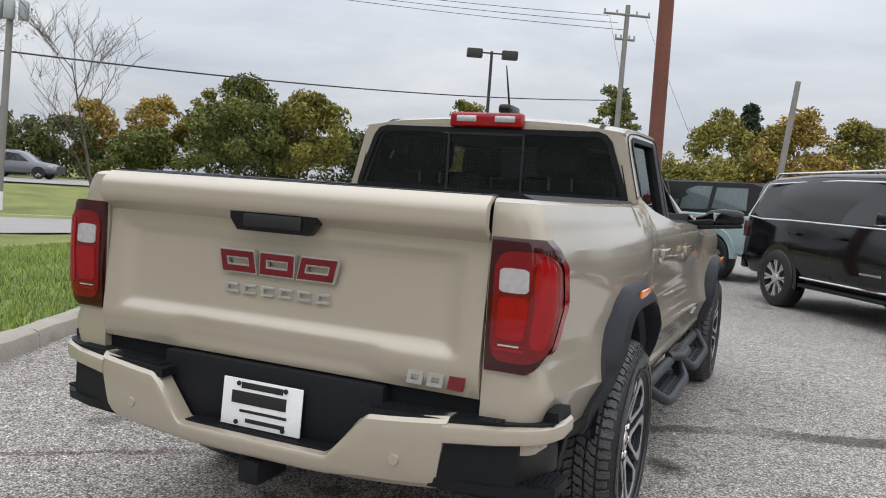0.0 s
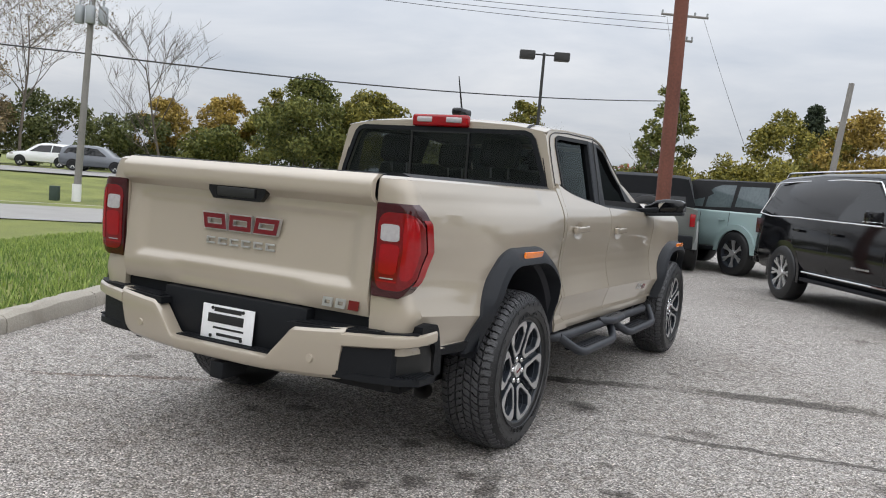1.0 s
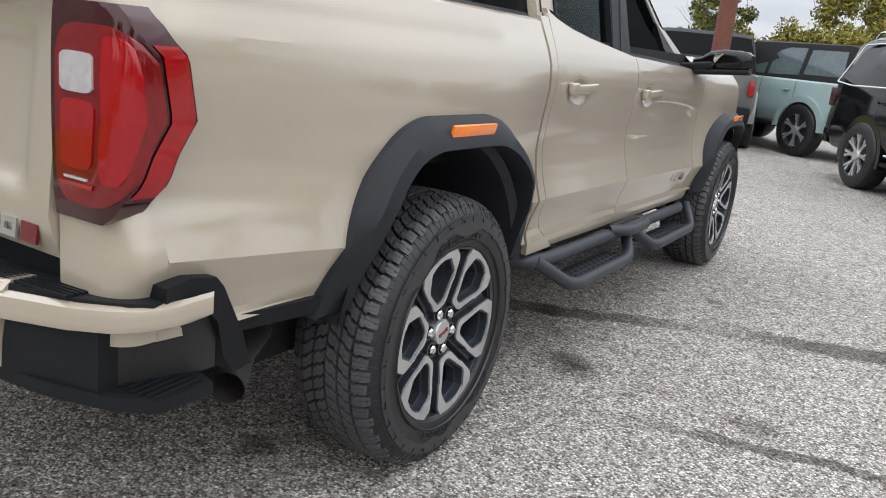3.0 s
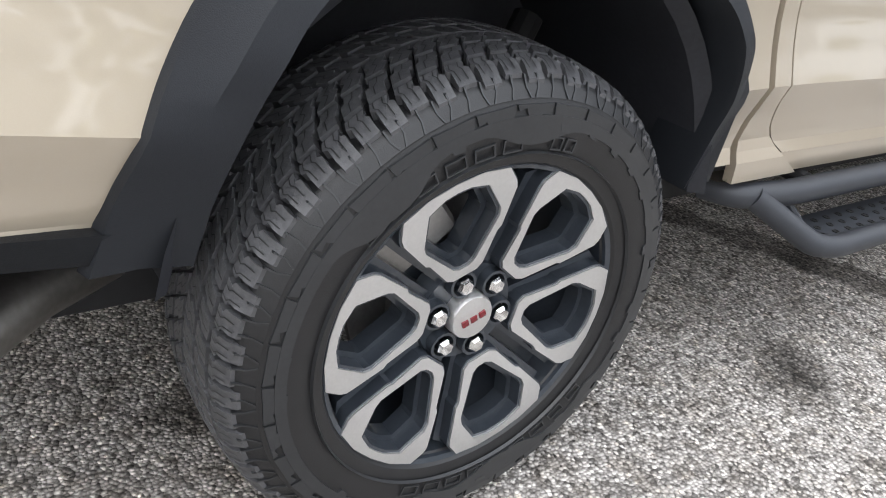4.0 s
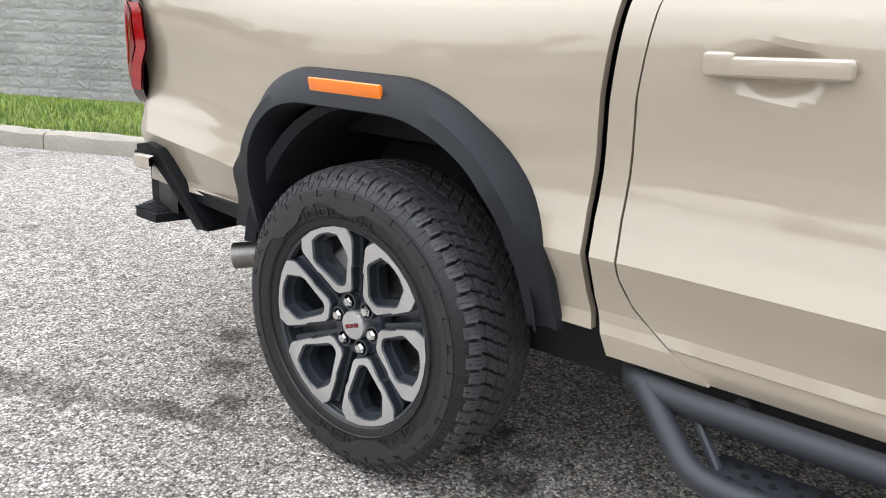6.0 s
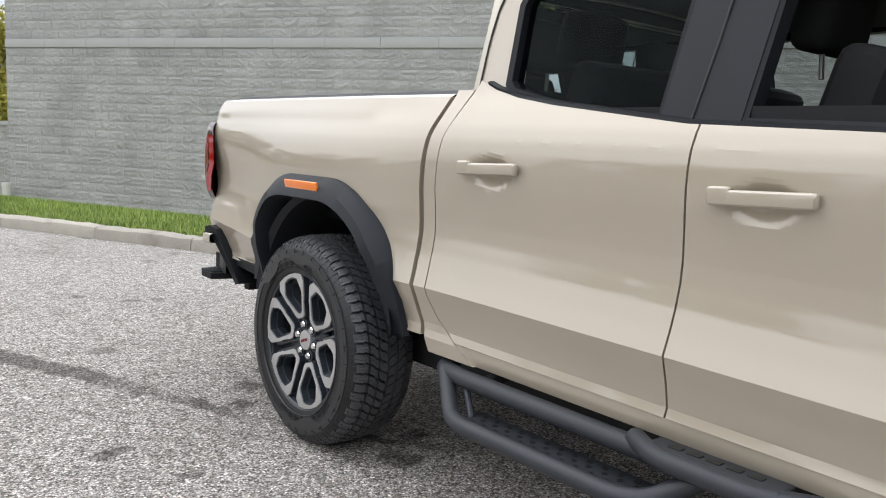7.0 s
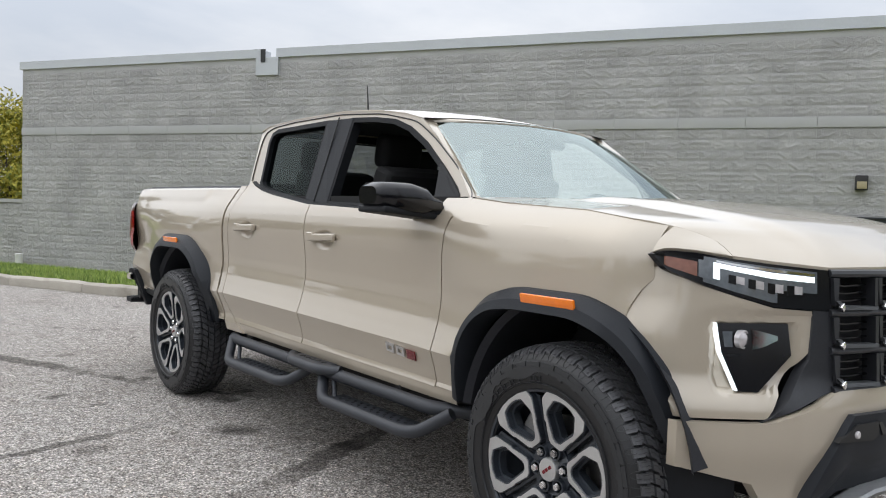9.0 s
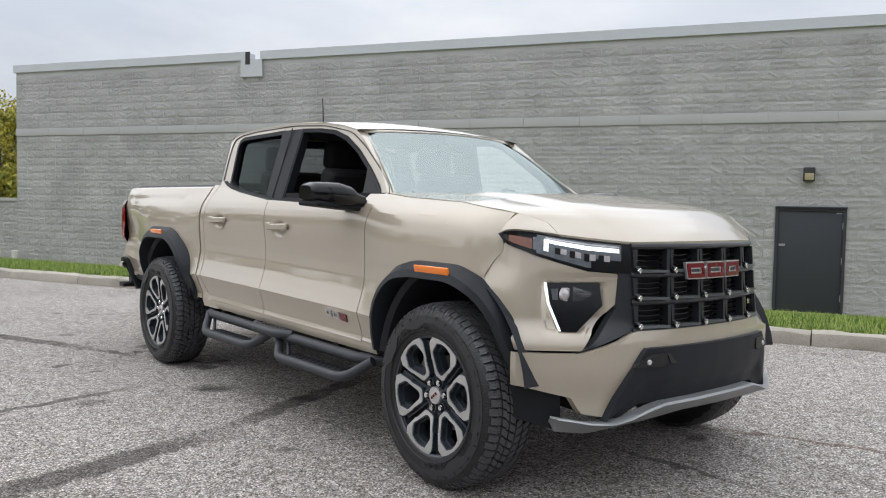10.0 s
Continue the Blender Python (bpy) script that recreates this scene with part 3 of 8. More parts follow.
def side_panel(name, yl, yr, zb, zt, nu, nv, s, hole=None, roll=0.0, parent=truck, label="", rear=None):
    """Body panel between edges yl, yr (over v; yl over z where rear gives its y there); a row of points follows the crease."""
    vc = round(nv * 0.2) / nv

    def height(y, v):
        lo, mid, hi = zb(y), crease(y), zt(y)
        return lo + (mid - lo) * v / vc if v <= vc else mid + (hi - mid) * (v - vc) / (1 - vc)

    def f(u, v):
        zz = v if rear is None else height(rear, v)
        y0, y1 = yl(zz), yr(v if rear is None or not by_z_right.get(name) else zz)
        y = y0 + (y1 - y0) * u
        z = height(y, v)
        x = body_x(y, z)
        if roll:
            x -= roll * max(0.0, (z - (zt(y) - 0.11)) / 0.11) ** 2
        return (s * x, y, z)

    keep = None
    if hole is not None:
        def keep(u, v):
            p = f(u, v)
            return not arch(p[1], p[2], hole)
    return part(name, patch(f, nu, nv, (-0.022 * s, 0, 0), keep), PAINT, parent, label, angle=11)


def bed_front(v):
    return bed_edge(0.555 + 0.77 * v)


def bed_edge(z):
    return lerp(z, [0.50, 0.555, 0.63, 0.79, 1.02, 1.21, 1.33], [0.650, 0.632, 0.615, 0.606, 0.610, 0.630, 0.660])


def door_edge(z):
    return lerp(z, [0.50, 0.562, 0.592, 0.63, 0.685, 0.80, 1.03, 1.20, 1.37], [0.90, 0.800, 0.755, 0.718, 0.692, 0.683, 0.685, 0.708, 0.765])


def door_front(z):
    return lerp(z, [0.50, 0.75, 1.05, 1.15, 1.214, 1.29], [2.660, 2.670, 2.686, 2.700, 2.722, 2.745])


for s in (1, -1):
    side_panel("bed_side", lambda v: -0.962, bed_front,
               lambda y: lerp(y, [-1.05, -0.45, 0.45, 0.7], [0.615, 0.605, 0.555, 0.555]), lambda y: 1.325, 64, 52, s, 0.0)
    side_panel("cab_corner", lambda z: bed_edge(z) + 0.020, lambda z: door_edge(z) - 0.005, lambda y: 0.505, lambda y: 1.345, 5, 44, s, rear=0.68)
    side_panel("rear_door", door_edge, lambda v: lerp(v, [0, 1], [1.572, 1.585]),
               lambda y: lerp(y, [0.75, 2.7], [0.562, 0.540]), belt, 56, 64, s, rear=0.74)
    side_panel("front_door", lambda v: lerp(v, [0, 1], [1.578, 1.591]), lambda v: door_front(lerp(v, [0, 0.203, 1], [0.54, 0.687, 1.214])),
               lambda y: lerp(y, [0.75, 2.7], [0.562, 0.540]), belt, 66, 64, s)
    side_panel("front_fender", lambda v: door_front(lerp(v, [0, 0.2045, 1], [0.545, 0.687, 1.287])) + 0.0065, lambda v: lerp(v, [0.45, 0.60, 0.70, 0.76, 0.85, 1], [3.59, 3.60, 3.63, 3.660, 3.652, 3.652]),
               lambda y: 0.545, lambda y: lerp(y, [2.6, 2.74, 2.95, 3.36, 3.66, 3.80, 3.92], [1.297, 1.285, 1.266, 1.246, 1.208, 1.182, 1.150]), 50, 44, s, FRONT, roll=0.040)
    # sill under the doors
    part("sill", patch(lambda u, v: (s * lerp(v, [0, 0.3, 0.7, 1], [0.80, 0.872, 0.884, 0.886]), 0.665 + 2.115 * u, lerp(v, [0, 0.3, 0.7, 1], [0.475, 0.487, 0.520, 0.546]) + lerp(u, [0, 1], [0.014, -0.006])), 20, 8), PAINT, truck)

# dark inner body that closes the seams
bm = bmesh.new()
add_box(bm, (1.60, 2.05, 0.78), at(0, 1.69, 0.90))
part("inner_body", bm, UNDER, truck, "dark inner body")


# cab frame above the belt
def pane(poly, to3):
    """Glass as one clear sheet, facing away from the cab's middle."""
    bm = bmesh.new()
    bm.faces.new([bm.verts.new(to3(a, b)) for a, b in poly])
    return bm


def green_x(z, y=1.0):
    """Half width of the cab above the belt; it narrows towards the windscreen."""
    return 0.809 - 0.25 * (z - 1.25) - 0.095 * min(1.0, max(0.0, (y - 1.60) / 0.60)) * smooth((z - 1.22) / 0.12)


CAB = [(0.715, 1.3), (0.715, 1.5), (0.72, 1.6), (0.735, 1.655), (0.775, 1.688), (0.85, 1.702), (1.1, 1.716), (1.6, 1.722), (1.80, 1.716), (1.93, 1.703), (2.06, 1.684), (2.165, 1.655), (2.225, 1.615), (2.295, 1.562), (2.485, 1.432), (2.700, 1.272), (2.665, 1.225), (1.482, 1.238), (1.039, 1.286), (0.893, 1.309), (0.819, 1.336), (0.76, 1.36), (0.75, 1.33)]
REAR_WIN = [(0.902, 1.34), (0.876, 1.365), (0.858, 1.6), (0.876, 1.64), (0.925, 1.656), (1.474, 1.668), (1.441, 1.262), (1.061, 1.3)]
FRONT_WIN = [(1.696, 1.668), (1.856, 1.662), (1.993, 1.645), (2.105, 1.605), (2.240, 1.525), (2.390, 1.42), (2.570, 1.3), (2.595, 1.230), (1.662, 1.254)]


def offset_poly(poly, d):
    """Polygon moved inward (d > 0) along its corner normals."""
    n = len(poly)
    area = sum(poly[i][0] * poly[(i + 1) % n][1] - poly[(i + 1) % n][0] * poly[i][1] for i in range(n))
    sg = 1 if area > 0 else -1
    out = []
    for i in range(n):
        a, b, c = Vector(poly[i - 1]), Vector(poly[i]), Vector(poly[(i + 1) % n])
        e1, e2 = (b - a).normalized(), (c - b).normalized()
        n1, n2 = Vector((-e1.y, e1.x)) * sg, Vector((-e2.y, e2.x)) * sg
        k = (n1 + n2)
        k = k / max(0.35, k.length_squared / 2) if k.length else n1
        out.append((b.x + k.x * d, b.y + k.y * d))
    return out


for s in (1, -1):
    def to3(a, b, d, s=s):
        return (s * (green_x(b, a) - d), a, b)

    part("cab_frame", add_prism(bmesh.new(), CAB, 0.03, to3, [REAR_WIN, FRONT_WIN]), PAINT, truck)
    for win in (REAR_WIN, FRONT_WIN):
        part("window_seal", add_ring(bmesh.new(), offset_poly(win, -0.014), offset_poly(win, 0.010), 0.05, lambda a, b, d, s=s: (s * (green_x(b, a) + 0.006 - d), a, b)), BLACK_PLASTIC, truck, "black rubber window seal")
    part("pillar_trim", add_prism(bmesh.new(), [(1.48, 1.68), (1.694, 1.68), (1.657, 1.244), (1.44, 1.25)], 0.012, lambda a, b, d, s=s: (s * (green_x(b, a) + 0.008 - d), a, b)), FLARE_PLASTIC, truck, "matt black pillar trim")
    part("side_window", pane(offset_poly(REAR_WIN, 0.002), lambda a, b, s=s: (s * (green_x(b, a) - 0.02), a, b)), GLASS_LIGHT, truck, "lightly tinted rear door glass").visible_shadow = False
    part("mirror_sail", add_prism(bmesh.new(), [(2.375, 1.435), (2.40, 1.430), (2.585, 1.300), (2.628, 1.235), (2.628, 1.212), (2.44, 1.218), (2.42, 1.30)], 0.03, lambda a, b, d, s=s: (s * (green_x(b, a) + 0.008 - d), a, b)), BLACK_PLASTIC, truck, "black plastic mirror sail")

# belt strip, roof ditch seam and painted windscreen pillar
for s in (1, -1):
    part("belt_strip", patch(lambda u, v: (s * lerp(v, [0, 0.3, 1], [body_x(0.80 + 1.80 * u, belt(0.80 + 1.80 * u)) - 0.003, green_x(belt(0.80 + 1.80 * u)) + 0.022, green_x(belt(0.80 + 1.80 * u)) - 0.015]), 0.80 + 1.80 * u, belt(0.80 + 1.80 * u) + lerp(v, [0, 0.3, 1], [-0.004, 0.010, 0.014])), 40, 4), BLACK_PLASTIC, truck, "black belt strip under the side windows")
    ditch = rounded([(s * (green_x(b, a) + 0.003), a, b) for a, b in ((0.745, 1.36), (0.742, 1.50), (0.752, 1.60), (0.775, 1.655), (0.86, 1.682), (1.10, 1.698), (1.60, 1.704), (1.90, 1.690), (2.140, 1.642), (2.305, 1.548), (2.490, 1.424), (2.645, 1.312), (2.70, 1.268))], 0.05)
    part("door_seam", add_tube(bmesh.new(), ditch, 0.0032, 6), INK, truck, "dark seam round the door frames")
    part("door_seam", add_tube(bmesh.new(), [(s * (green_x(b) + 0.009), a, b) for a, b in ((1.530, 1.245), (1.560, 1.45), (1.585, 1.690))], 0.0035, 6), INK, truck)
    def foot(u, v):
        y = 2.59 + 0.155 * u
        z = lerp(v, [0, 1], [belt(y) - 0.006, 1.288])
        return (s * (body_x(y, z) - 0.006 - 0.040 * (max(0.0, z - 1.18) / 0.11) ** 2), y, z)
    part("pillar_foot", patch(foot, 8, 8), PAINT, truck, angle=60)
    part("screen_pillar", patch(lambda u, v: (s * lerp(v, [0, 1], [green_x(lerp(u, [0, 1], [1.262, 1.654]), lerp(u, [0, 1], [2.730, 2.160])) + 0.001, lerp(u, [0, 1], [0.720, 0.546])]), lerp(u, [0, 0.45, 0.8, 1], [2.730, 2.500, 2.300, 2.160]) - 0.022 * (1 - u) * (1 - v) ** 2, lerp(u, [0, 0.45, 0.8, 1], [1.262, 1.428, 1.565, 1.654]) - 0.020 * (1 - u) * (1 - v) ** 2 - 0.004 * v + 0.006 * u), 16, 4), PAINT, truck, "painted windscreen pillar")

# dark lining inside the cab
for s in (1, -1):
    part("cab_lining", add_prism(bmesh.new(), [(a - 0.025 if a > 2.0 else a, b - 0.010 if b > 1.64 else b) for a, b in CAB], 0.006, lambda a, b, d, s=s: (s * (green_x(b, a) - 0.036 - d), a, b), [offset_poly(REAR_WIN, -0.004), offset_poly(FRONT_WIN, -0.004)]), FABRIC, truck, "black cab lining")


# roof
def roof_edge(y):
    return lerp(y, [0.72, 0.80, 1.1, 1.6, 1.90, 2.05, 2.18], [1.672, 1.696, 1.714, 1.720, 1.706, 1.686, 1.653])


def roof_pt(u, v):
    y0, y1 = 0.715, 2.155 + 0.125 * (1 - (2 * u - 1) ** 2)
    y = y0 + (y1 - y0) * v
    ze = roof_edge(min(y, 2.17)) - 0.02 * max(0, y - 2.17)
    w = green_x(ze, y) + 0.004
    x = (2 * u - 1) * w
    crown = 0.052 * (1 - (2 * u - 1) ** 2) ** 0.75
    crown *= lerp(v, [0, 0.04, 0.12, 0.5, 0.8, 1], [0.55, 0.8, 1, 1, 0.65, 0.25])
    return (x, y, ze + crown)


part("roof", patch(roof_pt, 24, 30, (0, 0, -0.006)), PAINT, truck)

# windscreen
def screen_pt(u, v):
    q = 1 - (2 * u - 1) ** 2
    lo = Vector(((2 * u - 1) * 0.725, 2.715 + 0.255 * q, 1.262 - 0.008 * q))
    hi = Vector(((2 * u - 1) * 0.560, 2.162 + 0.125 * q, 1.650 + 0.016 * q ** 0.75))
    p = lo.lerp(hi, v)
    p.z += 0.02 * math.sin(math.pi * v)
    return p


wsc = part("windscreen", patch(screen_pt, 16, 10), GLASS_CLEAR, truck, "clear raked windscreen")
wsc.visible_shadow = False

part("screen_header", patch(lambda u, v: Vector(roof_pt(u, 1)).lerp(screen_pt(u, 0.97) + Vector((0, 0.003, 0.004)), v) + Vector((0, 0, -0.002 * (1 - v))), 24, 3, (0, 0, -0.008)), PAINT, truck, angle=40)

# rear wall of the cab with its sliding window
CABBACK = [(-0.800, 1.28), (-0.786, 1.345), (-0.710, 1.648), (-0.686, 1.676), (-0.5, 1.704), (-0.25, 1.717), (0, 1.722), (0.25, 1.717), (0.5, 1.704), (0.686, 1.676), (0.710, 1.648), (0.786, 1.345), (0.800, 1.28)]
GL = [(-0.725, 1.352), (-0.715, 1.40), (-0.636, 1.620), (-0.612, 1.648), (-0.575, 1.660), (0.575, 1.660), (0.612, 1.648), (0.636, 1.620), (0.715, 1.40), (0.725, 1.352)]
part("cab_back", add_prism(bmesh.new(), CABBACK, 0.03, lambda a, b, d: (a, 0.716 + d, b), [offset_poly(GL, 0.012)]), PAINT, truck)
part("back_lining", add_prism(bmesh.new(), offset_poly(CABBACK, 0.03), 0.006, lambda a, b, d: (a, 0.752 + d, b), [offset_poly(GL, 0.012)]), FABRIC, truck, "black cab lining")
part("rear_window", pane(GL, lambda a, b: (a, 0.710, b)), GLASS_TINT, truck, "dark tinted rear window with a sliding pane").visible_shadow = False
part("rear_window_seal", add_ring(bmesh.new(), offset_poly(GL, -0.016), offset_poly(GL, 0.012), 0.014, lambda a, b, d: (a, 0.703 + d, b)), BLACK_PLASTIC, truck)
for x in (-0.205, 0.205):
    part("slider_bar", box((0.012, 0.008, 0.30), at(x, 0.704, 1.50)), INK, truck)
part("slider_bar", box((0.41, 0.008, 0.010), at(0, 0.704, 1.645)), INK, truck)
for s in (1, -1):
    part("roof_joint", patch(lambda u, v: Vector(roof_pt(0.5 + s * (0.405 + 0.017 * u), 0.10 * v)) + Vector((0, 0, 0.003)), 2, 8), BLACK_PLASTIC, truck)

# high brake lamp
lamp = part("high_brake_lamp", box((0.40, 0.05, 0.078), at(0, 0.705, 1.715), 0.02, 3), LAMP_RED, truck, "red high brake lamp with clear ends")
for s in (1, -1):
    part("cargo_lamp", box((0.11, 0.02, 0.035), at(s * 0.105, 0.684, 1.720), 0.008), LAMP_CLEAR, lamp)
# antenna
ant = part("antenna_base", box((0.07, 0.16, 0.05), at(0.06, 0.86, 1.785), 0.02, 3), GLOSS_BLACK, truck)
part("antenna_mast", add_tube(bmesh.new(), [(0.06, 0.86, 1.80), (0.052, 0.84, 1.90), (0.044, 0.815, 2.01)], [0.006, 0.005, 0.003], 8), INK, ant)

# bed
for sx in (-0.70, 0.70):
    part("bed_liner_side", box((0.05, 1.66, 0.46), at(sx, -0.20, 1.08)), BLACK_PLASTIC, truck, "black bed liner")
part("bed_liner_front", box((1.45, 0.05, 0.46), at(0, 0.60, 1.08)), BLACK_PLASTIC, truck, "black bed liner")
part("bed_floor", box((1.35, 1.66, 0.05), at(0, -0.20, 0.87)), BLACK_PLASTIC, truck, "black bed floor")
for s in (1, -1):
    def rail(y, k):
        """Painted top of the bed side, rolling over to the cap."""
        x = body_x(y, 1.325)
        return (s * (x - 0.030 * k), y, 1.3235 + 0.0125 * math.sin(min(1.0, k) * math.pi / 2))
    part("bed_rail", patch(lambda u, v: rail(-0.962 + 1.622 * u, v), 30, 5), PAINT, truck, angle=60)
    part("bed_rail_cap", patch(lambda u, v: (s * lerp(v, [0, 0.2, 0.85, 1], [0.680, 0.688, 0.770, body_x(-0.955 + 1.60 * u, 1.325) - 0.026]), -0.955 + 1.60 * u, lerp(v, [0, 0.2, 0.85, 1], [1.318, 1.350, 1.350, 1.334])), 16, 6, (0, 0, -0.02)), BLACK_PLASTIC, truck, "black bed rail cap")

# tailgate with sunken centre
def gate_pt(u, v):
    x = -0.716 + 1.432 * u
    z = 0.757 + 0.583 * v
    y = -1.048
    y -= lerp(z, [0.757, 0.80, 0.84, 1.17, 1.212, 1.240, 1.262, 1.31, 1.34], [0.0, 0.016, 0.024, -0.006, -0.004, 0.046, 0.050, 0.046, 0.004])
    inset = min(smooth((x + 0.66) / 0.07), smooth((0.66 - x) / 0.07), smooth((z - 0.86) / 0.05), smooth((1.175 - z) / 0.03))
    y += 0.022 * inset
    low = min(smooth((x + 0.42) / 0.10), smooth((0.42 - x) / 0.10), smooth((0.875 - z) / 0.03), smooth((z - 0.775) / 0.02))
    y += 0.010 * low
    return (x, y, z)


gate = part("tailgate", patch(gate_pt, 72, 44, (0, 0.03, 0)), PAINT, truck, "sand beige tailgate with a sunken panel")
part("tailgate_core", box((1.40, 0.05, 0.56), at(0, -0.985, 1.045)), UNDER, gate)
part("tailgate_cap", box((1.42, 0.075, 0.022), at(0, -1.012, 1.333), 0.008), BLACK_PLASTIC, gate, "black cap on the tailgate")
hd = part("gate_handle", add_prism(bmesh.new(), [(-0.165, 1.268), (0.165, 1.268), (0.165, 1.215), (0.135, 1.178), (-0.135, 1.178), (-0.165, 1.215)], 0.03, lambda a, b, d: (a, -1.086 + d, b)), GLOSS_BLACK, gate, "black tailgate handle")
part("handle_cup", box((0.22, 0.014, 0.042), at(0, -1.087, 1.212), 0.006), INK, hd)


def badge_block(x0, x1, z0, z1, lean, y, parent):
    """Plain hollow block: red band in a bright rim."""
    k = 0.008 * lean
    out = [(x0 + k, z1), (x1 + k, z1), (x1 - k, z0), (x0 - k, z0)]
    e = part("badge_block", add_prism(bmesh.new(), out, 0.014, lambda a, b, d: (a, y + 0.014 + d, b), [offset_poly(out, 0.030)]), MACHINED, parent, "bright block of the tailgate badge")
    part("badge_fill", add_prism(bmesh.new(), offset_poly(out, 0.005), 0.012, lambda a, b, d: (a, y + 0.011 + d, b), [offset_poly(out, 0.025)]), BADGE_RED, e)


for i, (a, b) in enumerate(((-0.222, -0.082), (-0.068, 0.068), (0.082, 0.222))):
    badge_block(a, b, 1.034, 1.112, (-1, 0, 1)[i], -1.066, gate)
for i in range(6):
    x = -0.205 + 0.070 * i
    for z in (0.972, 0.996):
        part("name_bar", box((0.050, 0.008, 0.008), at(x + 0.03, -1.046, z), 0.002), MACHINED, gate)
    part("name_bar", box((0.009, 0.008, 0.026), at(x + 0.011, -1.046, 0.984), 0.002), MACHINED, gate)


def trim_badge(place3, mats):
    """Three small leaning plain blocks."""
    for i, mm in enumerate(mats):
        a = 0.066 * i
        poly = [(a + 0.006, 0.020), (a + 0.056, 0.020), (a + 0.050, -0.020), (a, -0.020)]
        part("trim_badge", add_prism(bmesh.new(), poly, 0.006, place3, [offset_poly(poly, 0.012)] if i < 2 else ()), mm, truck)


trim_badge(lambda a, b, d: (0.490 + a, -1.070 + d, 0.796 + b), (MACHINED, MACHINED, BADGE_RED))

# rear corner of the bed side, behind the lamp
def corner_pt(u, z):
    q = u * math.pi / 2
    bx = body_x(-0.962, z)
    return (0.720 + (bx - 0.720) * math.sin(q) ** 0.62, -0.962 - 0.090 * max(0.0, math.cos(q)) ** 0.62, z)


# tail lamps: wrap round the corner
def tail_pt(u, v):
    z = 0.850 + 0.378 * v
    lim = lerp(v, [0, 0.05, 0.20, 0.50, 0.80, 0.93, 1], [0.60, 0.72, 0.90, 1.0, 0.97, 0.86, 0.74])
    a = u * lim
    x = lerp(a, [0, 0.55, 0.70, 0.80, 0.88, 0.95, 1.0], [0.728, 0.842, 0.872, 0.890, 0.901, 0.908, 0.910])
    y = lerp(a, [0, 0.55, 0.70, 0.80, 0.88, 0.95, 1.0], [-1.062, -1.060, -1.053, -1.043, -1.026, -0.998, -0.962])
    bul = 0.010 * max(0.0, math.sin(math.pi * v)) ** 0.5
    return (x + bul * a, y - bul * 0.8, z)


for s in (1, -1):
    def corner(u, v):
        z = 0.615 + 0.708 * v
        p = corner_pt(u, z)
        return (s * p[0], p[1] + 0.006 * smooth((v - 0.95) / 0.05), z)
    part("rear_corner", patch(corner, 14, 36, (0, 0.03, 0)), PAINT, truck, angle=30)
    part("corner_top", patch(lambda u, v: (s * lerp(v, [0, 1], [s * corner(u, 1)[0], 0.71 + 0.06 * u]), lerp(v, [0, 1], [corner(u, 1)[1], -0.958]), 1.3235 + 0.0125 * math.sin(min(1, 3 * v) * math.pi / 2)), 12, 6), PAINT, truck, angle=60)
    part("lamp_housing", box((0.10, 0.06, 0.58), at(s * 0.765, -0.985, 0.93)), UNDER, truck)
    tl = part("tail_lamp", patch(lambda u, v: (s * tail_pt(u, v)[0], tail_pt(u, v)[1], tail_pt(u, v)[2]), 28, 26, (0, 0.06, 0)), LAMP_RED_DARK, truck, "red tail lamp with a clear reversing window")

    def lit(u0, u1, v0, v1, mat, name, out=0.004, nu=12, nv=10, soft=0.0):
        def f(u, v):
            k = soft * (1 - (1 - abs(2 * u - 1) ** 4) ** 0.5)
            p = tail_pt(u0 + (u1 - u0) * u, v0 + (v1 - v0) * (0.5 + (v - 0.5) * (1 - k)))
            return (s * (p[0] + out * (u0 + (u1 - u0) * u)), p[1] - out, p[2])
        part(name, patch(f, nu, nv, (0, 0.006, 0)), mat, tl)

    def side_lens(u, v):
        w = 0.14 + 0.70 * v
        p = tail_pt(1, w)
        return (s * (p[0] + 0.0035), p[1] + 0.002 + 0.052 * u, p[2])
    part("side_lens", patch(side_lens, 4, 14), LAMP_RED, tl, "red lens wrapping the corner")
    lit(0.07, 0.985, 0.08, 0.905, LAMP_RED_MID, "lamp_lens", 0.003, 24, 16, 0.35)
    lit(0.15, 0.55, 0.25, 0.57, LAMP_RED, "lamp_segment", 0.006, soft=0.2)
    lit(0.15, 0.54, 0.60, 0.78, LAMP_CLEAR, "reversing_lamp", 0.007, soft=0.25)
    lit(0.62, 0.92, 0.20, 0.86, LAMP_RED, "lamp_segment", 0.0055, soft=0.5)
    lit(0.14, 0.60, 0.165, 0.185, LAMP_RED, "lamp_line", 0.0065, nv=2)
    lit(0.20, 0.50, 0.20, 0.212, LAMP_CLEAR, "lamp_line", 0.007, nv=2)


# rear bumper
def bumper_y(x):
    return lerp(abs(x), [0, 0.30, 0.45, 0.62, 0.80, 0.89, 0.93, 0.955, 0.96], [-1.165, -1.160, -1.152, -1.136, -1.100, -1.062, -1.025, -0.97, -0.90])


def bar_edge(q):
    return (1 - (1 - abs(2 * q - 1) ** 5) ** 0.5)


